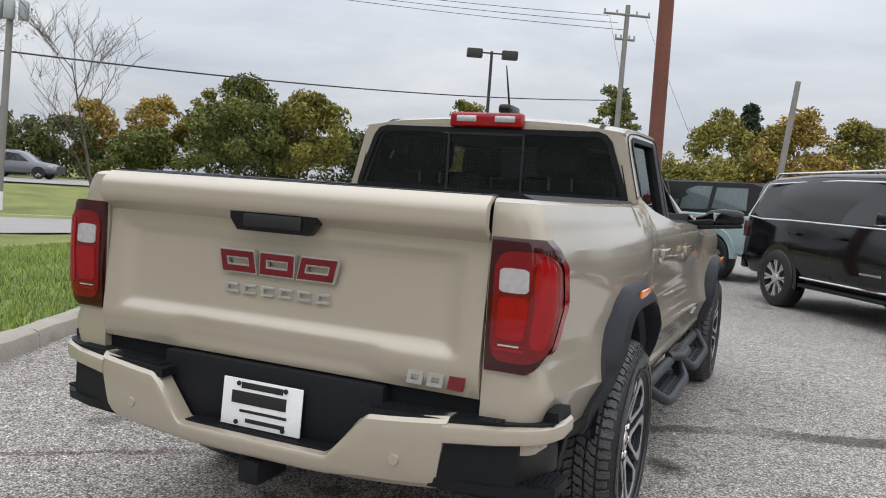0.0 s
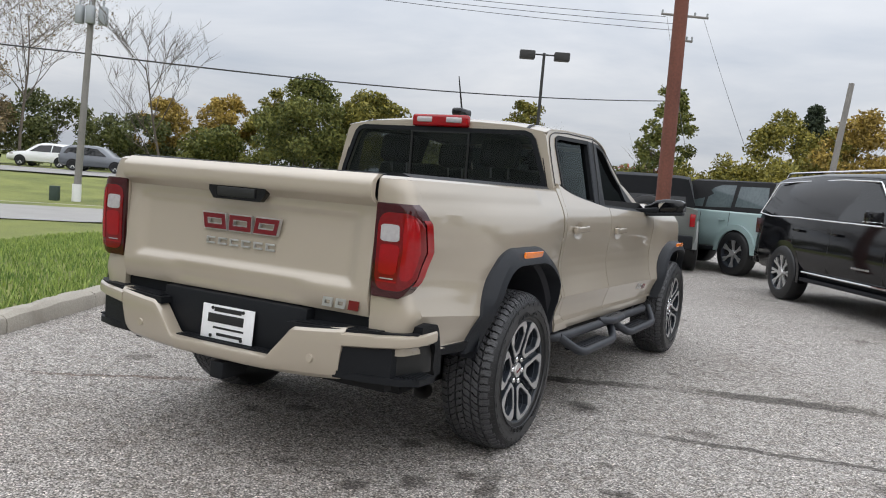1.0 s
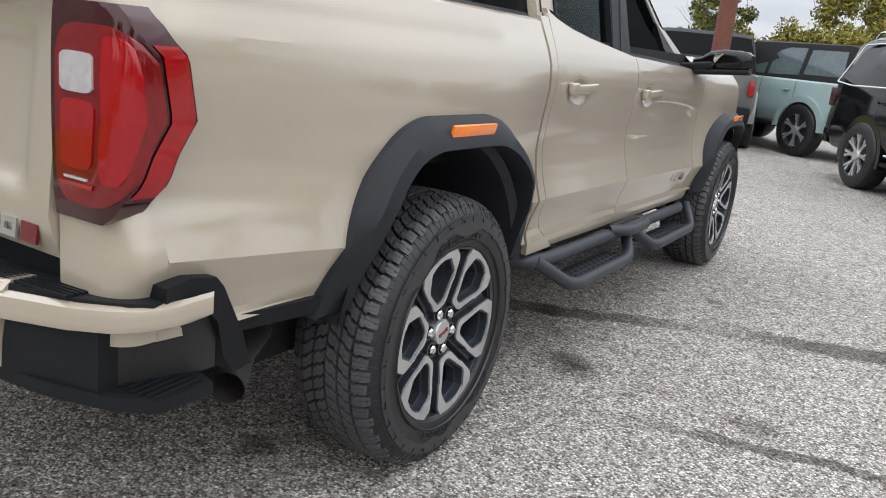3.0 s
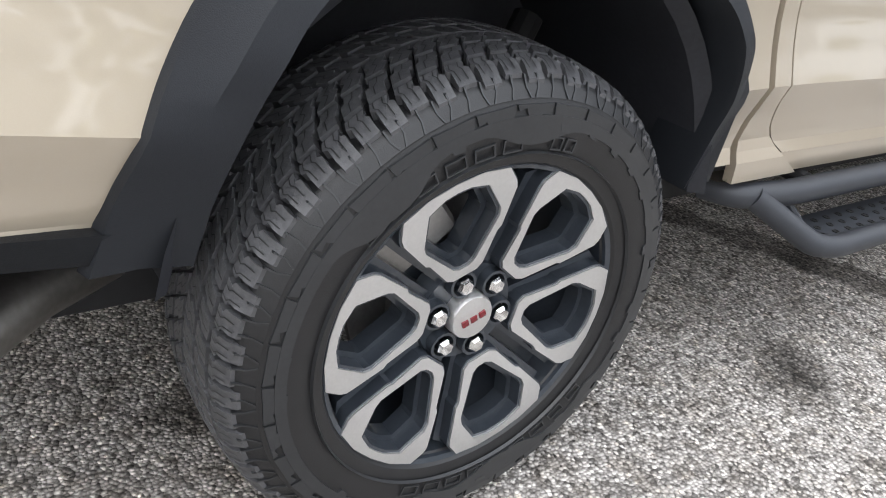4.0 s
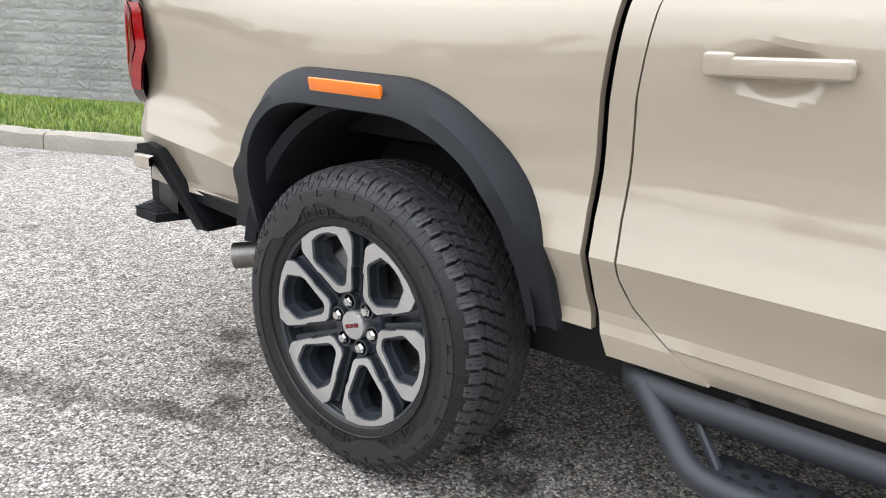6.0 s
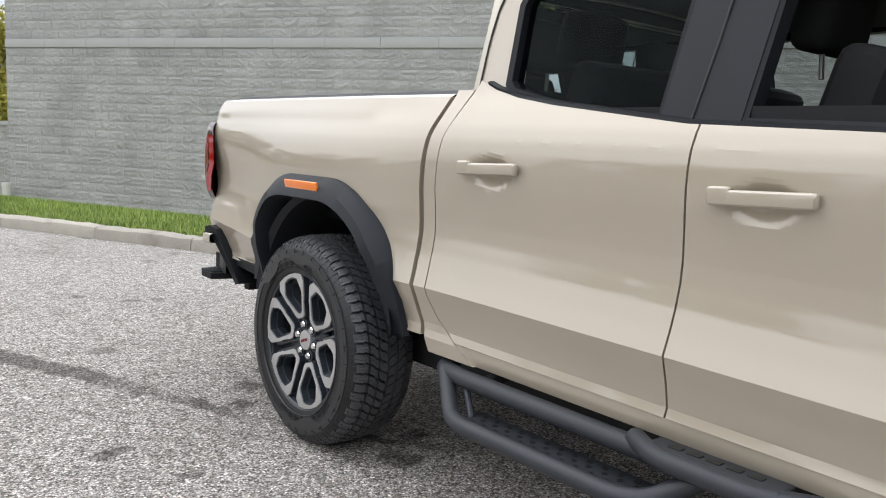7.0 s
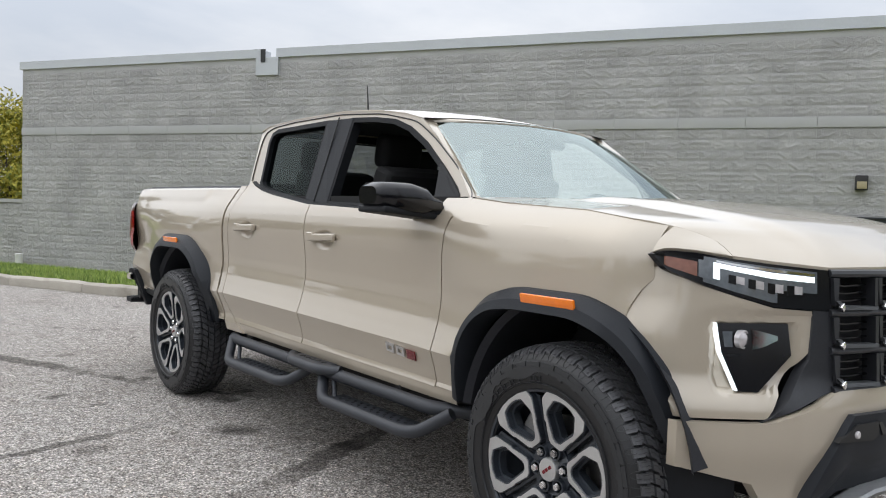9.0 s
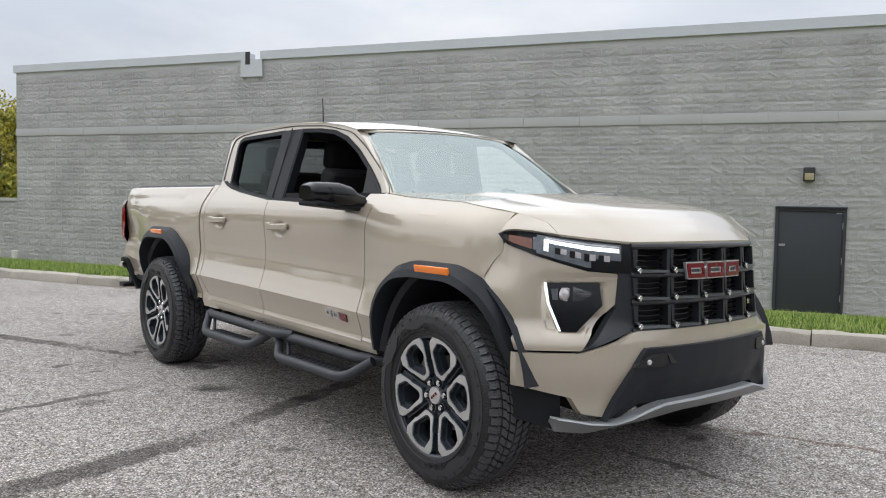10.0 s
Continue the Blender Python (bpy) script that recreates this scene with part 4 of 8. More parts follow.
o = part("rear_bumper", patch(lambda u, v: ((2 * u - 1) * lerp(v, [0, 0.7, 1], [0.62, 0.645, 0.655]), bumper_y((2 * u - 1) * 0.65) + 0.022 * bar_edge(v) + 0.018 * (1 - v) ** 2,
         0.470 + 0.02 * abs(2 * u - 1) ** 3 + v * (lerp(abs(2 * u - 1) * 0.655, [0, 0.272, 0.284, 0.385, 0.41, 0.66], [0.540, 0.540, 0.545, 0.664, 0.684, 0.692]) - 0.470)), 110, 12, (0, 0.05, 0)), PAINT, truck, "beige rear bumper with a plate notch", angle=25)
for s in (1, -1):
    # slim painted blade over the black corner
    def blade(u, v):
        p = u * 0.44
        x = lerp(p, [0, 0.17, 0.27, 0.33, 0.38, 0.44], [0.645, 0.80, 0.89, 0.93, 0.952, 0.955])
        y = lerp(p, [0, 0.17, 0.27, 0.33, 0.38, 0.44], [-1.134, -1.100, -1.062, -1.025, -0.975, -0.92])
        z = lerp(u, [0, 0.6, 1], [0.632, 0.650, 0.668]) + v * lerp(u, [0, 0.6, 1], [0.060, 0.056, 0.046])
        return (s * (x - 0.012 * bar_edge(v)), y + 0.012 * bar_edge(v), z)
    part("bumper_blade", patch(blade, 22, 8, (0, 0.03, 0)), PAINT, o, angle=30)
    c = part("corner_panel", patch(lambda u, v: (s * lerp(u, [0, 1], [lerp(v, [0, 1], [0.615, 0.65]), 0.845]), lerp(u, [0, 1], [-1.118, -1.062]) , lerp(v, [0, 1], [0.505 + 0.01 * u, 0.648])), 8, 5, (0, 0.10, 0)), BLACK_PLASTIC, truck, "black plastic bumper corner with a foot step")
    part("step_back", patch(lambda u, v: (s * lerp(u, [0, 1], [0.845, 0.90]), lerp(u, [0, 1], [-1.02, -0.86]), 0.53 + 0.135 * v), 4, 3, (0, 0.03, 0)), INK, c)
    tr = part("step_tread", add_prism(bmesh.new(), [(0.60, -1.115), (0.74, -1.098), (0.88, -1.055), (0.945, -1.00), (0.950, -0.88), (0.80, -0.84), (0.60, -0.90)], 0.028, lambda a, b, d: (s * a, b, 0.528 - d)), BLACK_PLASTIC, c)
    for i in range(8):
        part("tread_rib", box((0.008, 0.135 - 0.006 * abs(i - 4), 0.007), at(s * (0.815 + 0.017 * i), -0.965 + 0.002 * i, 0.530, 0, 0, s * 4)), BLACK_PLASTIC, tr)
    wing = [(-0.985, 0.738), (-0.930, 0.748), (-0.865, 0.738), (-0.845, 0.715), (-0.760, 0.585), (-0.715, 0.500), (-0.760, 0.490), (-0.800, 0.540), (-0.850, 0.640), (-0.900, 0.690), (-0.985, 0.700)]
    part("corner_guard", add_prism(bmesh.new(), wing, 0.075, lambda a, b, d: (s * (0.935 - 0.05 * smooth((0.70 - b) / 0.22) - d), a, b)), BLACK_PLASTIC, c, "slanted black end of the bumper corner")
    top = part("bumper_step", patch(lambda u, v: (s * (0.37 + 0.56 * u), lerp(v, [0, 1], [bumper_y(0.37 + 0.56 * u) + 0.016, -1.02 + 0.11 * smooth((u - 0.6) / 0.4)]), 0.697 + 0.016 * u), 18, 6, (0, 0, -0.03)), BLACK_PLASTIC, truck, "black ribbed bumper step")
    for i in range(7):
        part("tread_rib", box((0.40, 0.006, 0.006), at(s * 0.60, -1.105 + 0.011 * i, 0.706, 0, -s * 1.6, s * 4)), BLACK_PLASTIC, top)
pw = part("plate_well", box((0.84, 0.08, 0.22), at(0, -1.035, 0.640), 0.012), BLACK_PLASTIC, truck, "black plate recess")
part("gap_panel", box((1.44, 0.05, 0.10), at(0, -0.995, 0.715)), BLACK_PLASTIC, pw)
stp = part("plate_step", box((0.56, 0.10, 0.035), at(0, -1.088, 0.524), 0.01), BLACK_PLASTIC, truck, "black ribbed step under the plate")
for i in range(7):
    part("tread_rib", box((0.54, 0.006, 0.008), at(0, -1.132 + 0.013 * i, 0.543)), BLACK_PLASTIC, stp)
for x in (-0.50, 0.50, -0.33, 0.33):
    if abs(x) > 0.4:
        part("parking_sensor", add_lathe(bmesh.new(), [(-0.004, 0.016), (0.0, 0.018), (0.01, 0.018)], 16, "Y", at(x, bumper_y(x) + 0.004, 0.565)), PAINT, truck, "round parking sensor")
plate = part("number_plate", box((0.305, 0.006, 0.152), at(0, -1.096, 0.625, -4), 0.003), WHITE_PLATE, truck, "white dealer plate with black print bars")
for z, x, w, h, mm in ((0.682, 0.0, 0.16, 0.020, INK), (0.642, -0.01, 0.21, 0.040, INK), (0.600, 0.01, 0.18, 0.009, INK), (0.571, 0.02, 0.15, 0.013, INK)):
    part("print_bar", box((w, 0.003, h), at(x, -1.0995 + (z - 0.625) * 0.07, z, -4), 0.001), mm, plate)
for x in (-0.09, 0.09):
    for z in (0.686, 0.562):
        part("plate_screw", add_lathe(bmesh.new(), [(0, 0.008), (0.006, 0.008)], 10, "Y", at(x, -1.103 + (z - 0.625) * 0.07, z)), INK, plate)
part("tow_hitch", box((0.075, 0.16, 0.075), at(0, -1.07, 0.425), 0.008), BLACK_PLASTIC, truck, "black square tow hitch receiver")
bm = bmesh.new()
add_tube(bm, [(0.52, -0.15, 0.45), (0.60, -0.36, 0.445), (0.70, -0.56, 0.425), (0.795, -0.690, 0.400)], 0.042, 18, caps=False)
add_tube(bm, [(0.60, -0.36, 0.445), (0.70, -0.56, 0.425), (0.790, -0.684, 0.401)], 0.037, 18, caps=False)
part("exhaust_tip", bm, EXHAUST, truck, "bare steel exhaust tip")

# underbody
part("floor_pan", box((1.35, 4.3, 0.16), at(0, 1.45, 0.44)), UNDER, truck, "dark underbody")
for sx in (-1, 1):
    part("frame_rail", box((0.10, 4.6, 0.14), at(sx * 0.45, 1.5, 0.45), 0.01), UNDER, truck)
    part("leaf_spring", box((0.07, 1.2, 0.03), at(sx * 0.56, -0.05, 0.37)), UNDER, truck)
    part("shock_absorber", add_tube(bmesh.new(), [(sx * 0.66, 0.12, 0.42), (sx * 0.56, 0.35, 0.75)], 0.03, 10), UNDER, truck)
axle = part("rear_axle", add_tube(bmesh.new(), [(-0.75, 0, 0.40), (0.75, 0, 0.40)], 0.06, 12), UNDER, truck)
part("differential", add_lathe(bmesh.new(), [(-0.16, 0.06), (-0.08, 0.15), (0.08, 0.15), (0.16, 0.06)], 14, "X", at(0, 0, 0.40)), UNDER, axle)
part("sump_guard", box((0.5, 0.7, 0.25), at(0, 3.2, 0.45), 0.05), UNDER, truck)
part("bumper_beam", box((1.5, 0.05, 0.12), at(0, -0.92, 0.49)), UNDER, truck)
part("engine_tray", box((1.3, 0.9, 0.03), at(0, FRONT - 0.1, 0.98)), UNDER, truck)

# wheel houses: moulded liners with a lip, closed towards the frame
for yw in (0.0, FRONT):
    for s in (1, -1):
        def house(u, v):
            q = 0.16 + (math.pi - 0.32) * u
            grow = lerp(v, [0, 0.12, 0.3, 1], [0.022, 0.0, 0.0, -0.01])
            return (s * lerp(v, [0, 0.12, 0.3, 1], [0.930, 0.925, 0.86, 0.46]), yw + 0.03 - (0.478 + grow) * math.cos(q), 0.44 + (0.515 + grow) * math.sin(q))
        wh = part("wheel_house", patch(house, 24, 6), LINER, truck, "dark moulded wheel house liner")
        part("inner_panel", box((0.02, 1.0, 0.62), at(s * 0.47, yw, 0.72)), LINER, wh)
        part("lower_panel", box((0.02, 1.0, 0.1), at(s * 0.47, yw, 0.40)), UNDER, wh)
        part("panel_ledge", box((0.03, 0.92, 0.02), at(s * 0.485, yw, 0.80), 0.006), UNDER, wh)
        for yy, zz, rr in ((0.30, 0.86, 0.028), (0.24, 0.88, 0.012), (-0.2, 0.90, 0.012)):
            part("drain_hole", add_lathe(bmesh.new(), [(0, rr), (s * 0.006, rr), (s * 0.006, rr * 0.7), (s * 0.001, rr * 0.65)], 14, "X", at(s * 0.483, yw + yy, zz)), BLACK_PLASTIC, wh)

# fender flares
FLARES = {
    False: ([(-0.535, 0.558), (-0.494, 0.690), (-0.452, 0.800), (-0.392, 0.905), (-0.315, 0.990), (-0.21, 1.036), (0.18, 1.036), (0.29, 0.998), (0.40, 0.925), (0.482, 0.84), (0.532, 0.73), (0.566, 0.535)],
            [(-0.405, 0.556), (-0.388, 0.685), (-0.358, 0.785), (-0.312, 0.875), (-0.248, 0.928), (-0.165, 0.948), (0.17, 0.948), (0.275, 0.915), (0.365, 0.862), (0.428, 0.785), (0.462, 0.70), (0.485, 0.530)]),
    True: ([(-0.540, 0.530), (-0.522, 0.665), (-0.490, 0.780), (-0.435, 0.865), (-0.34, 0.942), (-0.20, 0.985), (0.13, 0.985), (0.245, 0.945), (0.346, 0.885), (0.432, 0.800), (0.492, 0.705), (0.548, 0.550)],
           [(-0.464, 0.530), (-0.446, 0.666), (-0.411, 0.777), (-0.355, 0.848), (-0.275, 0.893), (-0.16, 0.908), (0.10, 0.908), (0.20, 0.882), (0.285, 0.843), (0.362, 0.778), (0.42, 0.690), (0.472, 0.550)]),
}


def densify(poly, k=4):
    out = []
    pts = [Vector((a, b, 0)) for a, b in poly]
    pts = rounded(pts, 0.07, k)
    return [(p.x, p.y) for p in pts]


def flare(yw, s, dz, flip):
    A, B = densify(FLARES[flip][0]), densify(FLARES[flip][1])
    bm = bmesh.new()
    rows = []
    for (a, b), (c, d) in zip(A, B):
        row = []
        for k, t in ((0, 0.0), (1, 0.06), (2, 0.50), (3, 0.94), (4, 1.0), (5, 1.0)):
            yy, zz = yw + a + (c - a) * t, b + (d - b) * t + dz
            bx = body_x(yw + a, b + dz)
            xs = (bx - 0.006, min(0.972, bx + 0.016), 0.986, 0.998, 0.985, 0.88)[k]
            if k > 1:
                xs -= lerp(zz, [0.54, 0.62, 0.72], [0.045, 0.018, 0.0]) if flip else lerp(zz, [0.53, 0.60, 0.66, 0.72, 0.82], [0.090, 0.074, 0.050, 0.026, 0.0])
            elif k == 0:
                xs = min(xs, 0.965)
            if flip and a > 0.25:
                pull = lerp(a, [0.25, 0.40, 0.58], [0.0, 0.040, 0.120])
                xs, yy = xs - 0.72 * pull, yy - 0.69 * pull
            row.append(bm.verts.new((s * xs, yy, zz)))
        rows.append(row)
    for P, Q in zip(rows, rows[1:]):
        for j in range(5):
            bm.faces.new((P[j], P[j + 1], Q[j + 1], Q[j]))
    for R in (rows[0], rows[-1]):
        bm.faces.new(R)
    return bm


for yw, dz, dm in ((0.0, 0.0, 0.0), (FRONT, 0.0, -0.047)):
    for s in (1, -1):
        fl = part("fender_flare", flare(yw, s, dz, yw > 1), FLARE_PLASTIC, truck, "charcoal plastic fender flare", angle=28)
        mk = part("side_marker", box((0.012, 0.235, 0.034), at(s * 0.987, yw + 0.0, 1.000 + dm, 0, s * 14, 0), 0.006), LAMP_AMBER, fl, "amber side marker")
    # black edge under the bed side behind the rear wheel
for s in (1, -1):
    part("bed_edge_trim", patch(lambda u, v: (s * (0.905 + 0.01 * v - 0.05 * u), lerp(u, [0, 1], [-0.50, -0.98]), lerp(u, [0, 1], [0.572, 0.585]) + v * 0.042), 8, 3, (-0.02 * s, 0, 0)), BLACK_PLASTIC, truck)

# door handles
for s in (1, -1):
    for yh, zh in ((0.93, 1.108), (1.775, 1.090)):
        xh = body_x(yh, zh)
        h = part("door_handle", box((0.024, 0.245, 0.036), at(s * (xh + 0.036), yh, zh, 2.0), 0.011, 3), PAINT, truck, "body-coloured door handle")
        for dy in (-0.085, 0.085):
            part("handle_foot", box((0.05, 0.03, 0.026), at(s * (xh + 0.012), yh + dy, zh), 0.006), PAINT, h)
        part("handle_key", box((0.0255, 0.055, 0.0375), at(s * (xh + 0.036), yh - 0.095, zh + 0.003, 2.0), 0.010, 3), PAINT, h)
    # badge on the front door: three bars
    trim_badge(lambda a, b, d, s=s: (s * (body_x(2.45, 0.652 + b) + 0.007 - d), (2.345 + 1.12 * a if s > 0 else 2.56 - 1.12 * a), 0.656 + b - 0.07 * a), (MACHINED, MACHINED, BADGE_RED))

# mirrors
def mirror_shell(s):
    """Housing that tapers to the door, rounded, flat towards the rear."""
    prof = [(0.86, 0.026, 0.060, 1.250), (0.91, 0.036, 0.075, 1.258), (0.95, 0.056, 0.095, 1.268), (1.02, 0.063, 0.104, 1.276), (1.09, 0.058, 0.100, 1.280), (1.14, 0.050, 0.092, 1.284), (1.165, 0.034, 0.070, 1.284)]
    bm = bmesh.new()
    rings = []
    for x, h, d, z in prof:
        ring = []
        for k in range(20):
            q = 2 * math.pi * k / 20
            c, sn = math.cos(q), math.sin(q)
            e = 0.62
            yy = d * (abs(c) ** e) * (1 if c > 0 else -1)
            zz = h * (abs(sn) ** e) * (1 if sn > 0 else -1)
            if yy < -0.03:
                yy = -0.03 - (abs(yy) - 0.03) * 0.45
            ring.append(bm.verts.new((s * x, 2.572 + yy - 0.10 * (x - 0.93), z + zz)))
        rings.append(ring)
    for A, B in zip(rings, rings[1:]):
        for k in range(20):
            bm.faces.new((A[k], A[(k + 1) % 20], B[(k + 1) % 20], B[k]))
    bm.faces.new(rings[0])
    bm.faces.new(rings[-1])
    return bm


for s in (1, -1):
    mr = part("door_mirror", mirror_shell(s), GLOSS_BLACK, truck, "gloss black door mirror")
    part("mirror_arm", box((0.20, 0.16, 0.045), at(s * 0.880, 2.550, 1.234, 0, -s * 8, 0), 0.018, 3), BLACK_PLASTIC, mr)
    part("mirror_lower", box((0.28, 0.165, 0.026), at(s * 1.020, 2.560, 1.220, 0, -s * 5, s * 6), 0.012, 3), BLACK_PLASTIC, mr)
    part("mirror_glass", box((0.160, 0.006, 0.074), at(s * 1.055, 2.514, 1.278, 9, -s * 3, s * 6), 0.002), CHROME, mr)

# side step: bars with drop-down treads
def tread_holes(y0, y1, x, z, s):
    """Rows of punched holes in a step tread."""
    bm = bmesh.new()
    for i in range(int((y1 - y0) / 0.05)):
        for j in range(3):
            cy, cx = y0 + 0.03 + 0.05 * i + 0.02 * (j % 2), x - 0.028 + 0.028 * j
            add_lathe(bm, [(0.0, 0.009), (0.002, 0.009), (0.002, 0.006), (0.0005, 0.006)], 8, "X", at(s * cx, cy, z, 0, -90, 0))
    return bm


for s in (1, -1):
    bm = bmesh.new()
    main = [(s * 0.80, 0.70, 0.462), (s * 0.87, 0.73, 0.464), (s * 0.898, 0.85, 0.465), (s * 0.898, 1.65, 0.458), (s * 0.898, 2.66, 0.452), (s * 0.80, 2.78, 0.45)]
    add_tube(bm, rounded(main, 0.06), 0.029, 14)
    st = part("side_step", bm, STEP_STEEL, truck, "charcoal tubular side step with drop treads")
    for y0, y1, dz in ((0.76, 1.72, -0.016), (1.79, 2.78, -0.022)):
        bm = bmesh.new()
        loop = [(s * 0.885, y0, 0.482 + dz), (s * 0.975, y0 + 0.14, 0.388 + dz), (s * 0.990, y0 + 0.20, 0.380 + dz), (s * 0.990, y1 - 0.20, 0.380 + dz), (s * 0.975, y1 - 0.12, 0.392 + dz), (s * 0.900, y1, 0.478 + dz)]
        add_tube(bm, rounded(loop, 0.07), 0.026, 14)
        part("step_hoop", bm, STEP_STEEL, st)
        bm = bmesh.new()
        add_tube(bm, [(s * 0.89, y0 + 0.10, 0.475 + dz), (s * 0.93, y0 + 0.18, 0.385 + dz)], 0.011, 10)
        part("step_strut", bm, STEP_STEEL, st)
        tp = part("step_tread", box((0.115, y1 - y0 - 0.33, 0.012), at(s * 0.928, (y0 + y1) / 2, 0.384 + dz), 0.004), STEP_STEEL, st, "perforated step tread")
        part("tread_hole", tread_holes(y0 + 0.18, y1 - 0.18, 0.928, 0.390 + dz, s), INK, tp)
    bm = bmesh.new()
    add_tube(bm, rounded([(s * 0.895, 1.50, 0.482), (s * 0.955, 1.60, 0.478), (s * 0.955, 1.86, 0.476), (s * 0.895, 1.96, 0.476)], 0.05), 0.026, 12)
    add_box(bm, (0.075, 0.34, 0.022), at(s * 0.915, 1.73, 0.490), 0.009, 3)
    pad = part("step_pad", bm, STEP_STEEL, st)
    for i in range(5):
        part("print_bar", box((0.022, 0.034, 0.004), at(s * 0.915, 1.63 + 0.05 * i, 0.502), 0.001), INK, pad)
    for y in (0.95, 1.70, 2.40):
        part("step_bracket", add_tube(bmesh.new(), [(s * 0.88, y, 0.475), (s * 0.62, y, 0.50)], 0.02, 8), UNDER, st)


# ---- nose of the truck: parts laid out over the outline of the front, p along it from the middle, z up ----
HOOD_Y, HOOD_Z = [2.7, 2.95, 3.36, 3.66, 3.80, 3.92, 4.06], [1.290, 1.266, 1.246, 1.208, 1.182, 1.150, 1.098]


def hood_edge(y):
    return lerp(y, HOOD_Y, HOOD_Z)


part("cowl", patch(lambda u, v: ((2 * u - 1) * 0.78, 2.68 + 0.27 * (1 - (2 * u - 1) ** 2) + 0.11 * v, 1.258 - 0.004 * v), 14, 3, (0, 0, -0.05)), BLACK_PLASTIC, truck, "black cowl under the windscreen")
part("nose_core", box((1.02, 0.30, 0.40), at(0, 3.78, 0.84), 0.05), UNDER, truck, "dark core behind the grille")

NOSE_LOW = [(0.0, 4.075), (0.15, 4.070), (0.30, 4.055), (0.46, 4.020), (0.60, 3.975), (0.72, 3.905), (0.80, 3.850), (0.868, 3.795), (0.918, 3.735), (0.945, 3.67), (0.958, 3.62), (0.962, 3.50), (0.962, 3.40)]
NOSE_UP = [(0.0, 4.065), (0.15, 4.060), (0.30, 4.040), (0.46, 3.995), (0.60, 3.918), (0.72, 3.848), (0.80, 3.797), (0.86, 3.748), (0.90, 3.70), (0.93, 3.63), (0.945, 3.55), (0.945, 3.46), (0.945, 3.36)]


def arc_lengths(path):
    out = [0.0]
    for (xa, ya), (xb, yb) in zip(path, path[1:]):
        out.append(out[-1] + math.hypot(xb - xa, yb - ya))
    return out


ARC_LOW, ARC_UP = arc_lengths(NOSE_LOW), arc_lengths(NOSE_UP)


def nose(p, z, out=0.0):
    """Place on the front at arc p and height z, pushed outward by out."""
    s_ = 1 if p >= 0 else -1
    q = abs(p)
    w = smooth((z - 0.67) / 0.12)

    def spot(q_):
        lo = Vector((lerp(q_, ARC_LOW, [a for a, b in NOSE_LOW]), lerp(q_, ARC_LOW, [b for a, b in NOSE_LOW]), 0))
        hi = Vector((lerp(q_, ARC_UP, [a for a, b in NOSE_UP]), lerp(q_, ARC_UP, [b for a, b in NOSE_UP]), 0))
        return lo.lerp(hi, w)
    c, e = spot(q), spot(q + 0.02)
    d = e - c
    n = Vector((-d.y, d.x, 0)).normalized() if d.length > 1e-6 else Vector((1, 0, 0))
    k = lerp(z, [0.66, 0.95, 1.12], [1.0, 0.985, 0.965])
    return Vector((s_ * (c.x * k + n.x * out), c.y - lerp(z, [0.80, 1.12], [0.0, 0.025]) + n.y * out, z))


def sheet(name, p0, p1, z0, z1, s, mat, parent=truck, label="", nu=24, nv=10, out=None, thick=0.03, angle=22):
    """Curved panel between arcs p0(v), p1(v) and heights z0(p), z1(p)."""
    def f(u, v):
        p = p0(v) + (p1(v) - p0(v)) * u
        z = z0(p) + (z1(p) - z0(p)) * v
        return nose(s * p, z, out(p, z) if out else 0.0)
    return part(name, patch(f, nu, nv, (0, -thick, 0)), mat, parent, label, angle=angle)


def plate(name, poly, out, thick, mat, parent, label="", holes=()):
    return part(name, add_prism(bmesh.new(), poly, thick, lambda a, b, d: nose(a, b, out - d), holes), mat, parent, label, angle=25)


def front_line(p):
    """Height of the hood's front edge along the front."""
    return lerp(abs(p), [0, 0.30, 0.48, 0.66, 0.785, 0.90, 0.97, 1.0, 1.02], [1.096, 1.094, 1.092, 1.107, 1.120, 1.136, 1.140, 1.136, 1.126])


def hood_pt(u, v):
    t = 2 * u - 1
    end = nose(t * 0.785, front_line(t * 0.785) + 0.004, 0.006)
    y0 = 2.765 + 0.225 * (1 - t * t)
    y = y0 + (end.y - y0) * v
    ye = 2.765 + (3.81 - 2.765) * v
    k = smooth((v - 0.84) / 0.16)
    x = t * (body_x(ye, hood_edge(ye)) - 0.040) * (1 - k) + end.x * k
    z = hood_edge(min(y, 3.95)) + 0.004
    z += 0.030 * (1 - abs(t) ** 2.6)
    z += 0.020 * smooth((0.70 - abs(t)) / 0.16) * smooth(v * 5) * lerp(v, [0, 0.75, 1], [1, 0.8, 0.3])
    roll = lerp(v, [0.80, 0.88, 0.94, 0.98, 1], [0, 0.10, 0.36, 0.72, 1])
    return (x, y, z + (end.z - z) * roll)


part("hood", patch(hood_pt, 60, 40, (0, 0, -0.02)), PAINT, truck, "sculpted hood with a raised centre", angle=20)


def fender_tip(u, v):
    """Fender between the hood's edge and the top of the head lamp."""
    p = 1.022 - 0.237 * u
    lo = nose(p, front_line(p) + 0.003, 0.007)
    k = (lo.y - 2.765) / (3.81 - 2.765)
    hi = Vector(hood_pt(1, min(1.0, k)))
    hi.x += 0.004
    q = lo.lerp(hi, v)
    q.x += 0.016 * math.sin(math.pi * v) * (1 - 0.8 * u)
    return q


def lamp_foot(p):
    return lerp(p, [0.48, 0.66, 0.78, 0.88, 0.98, 1.02], [0.966, 0.978, 1.010, 1.040, 1.078, 1.122])


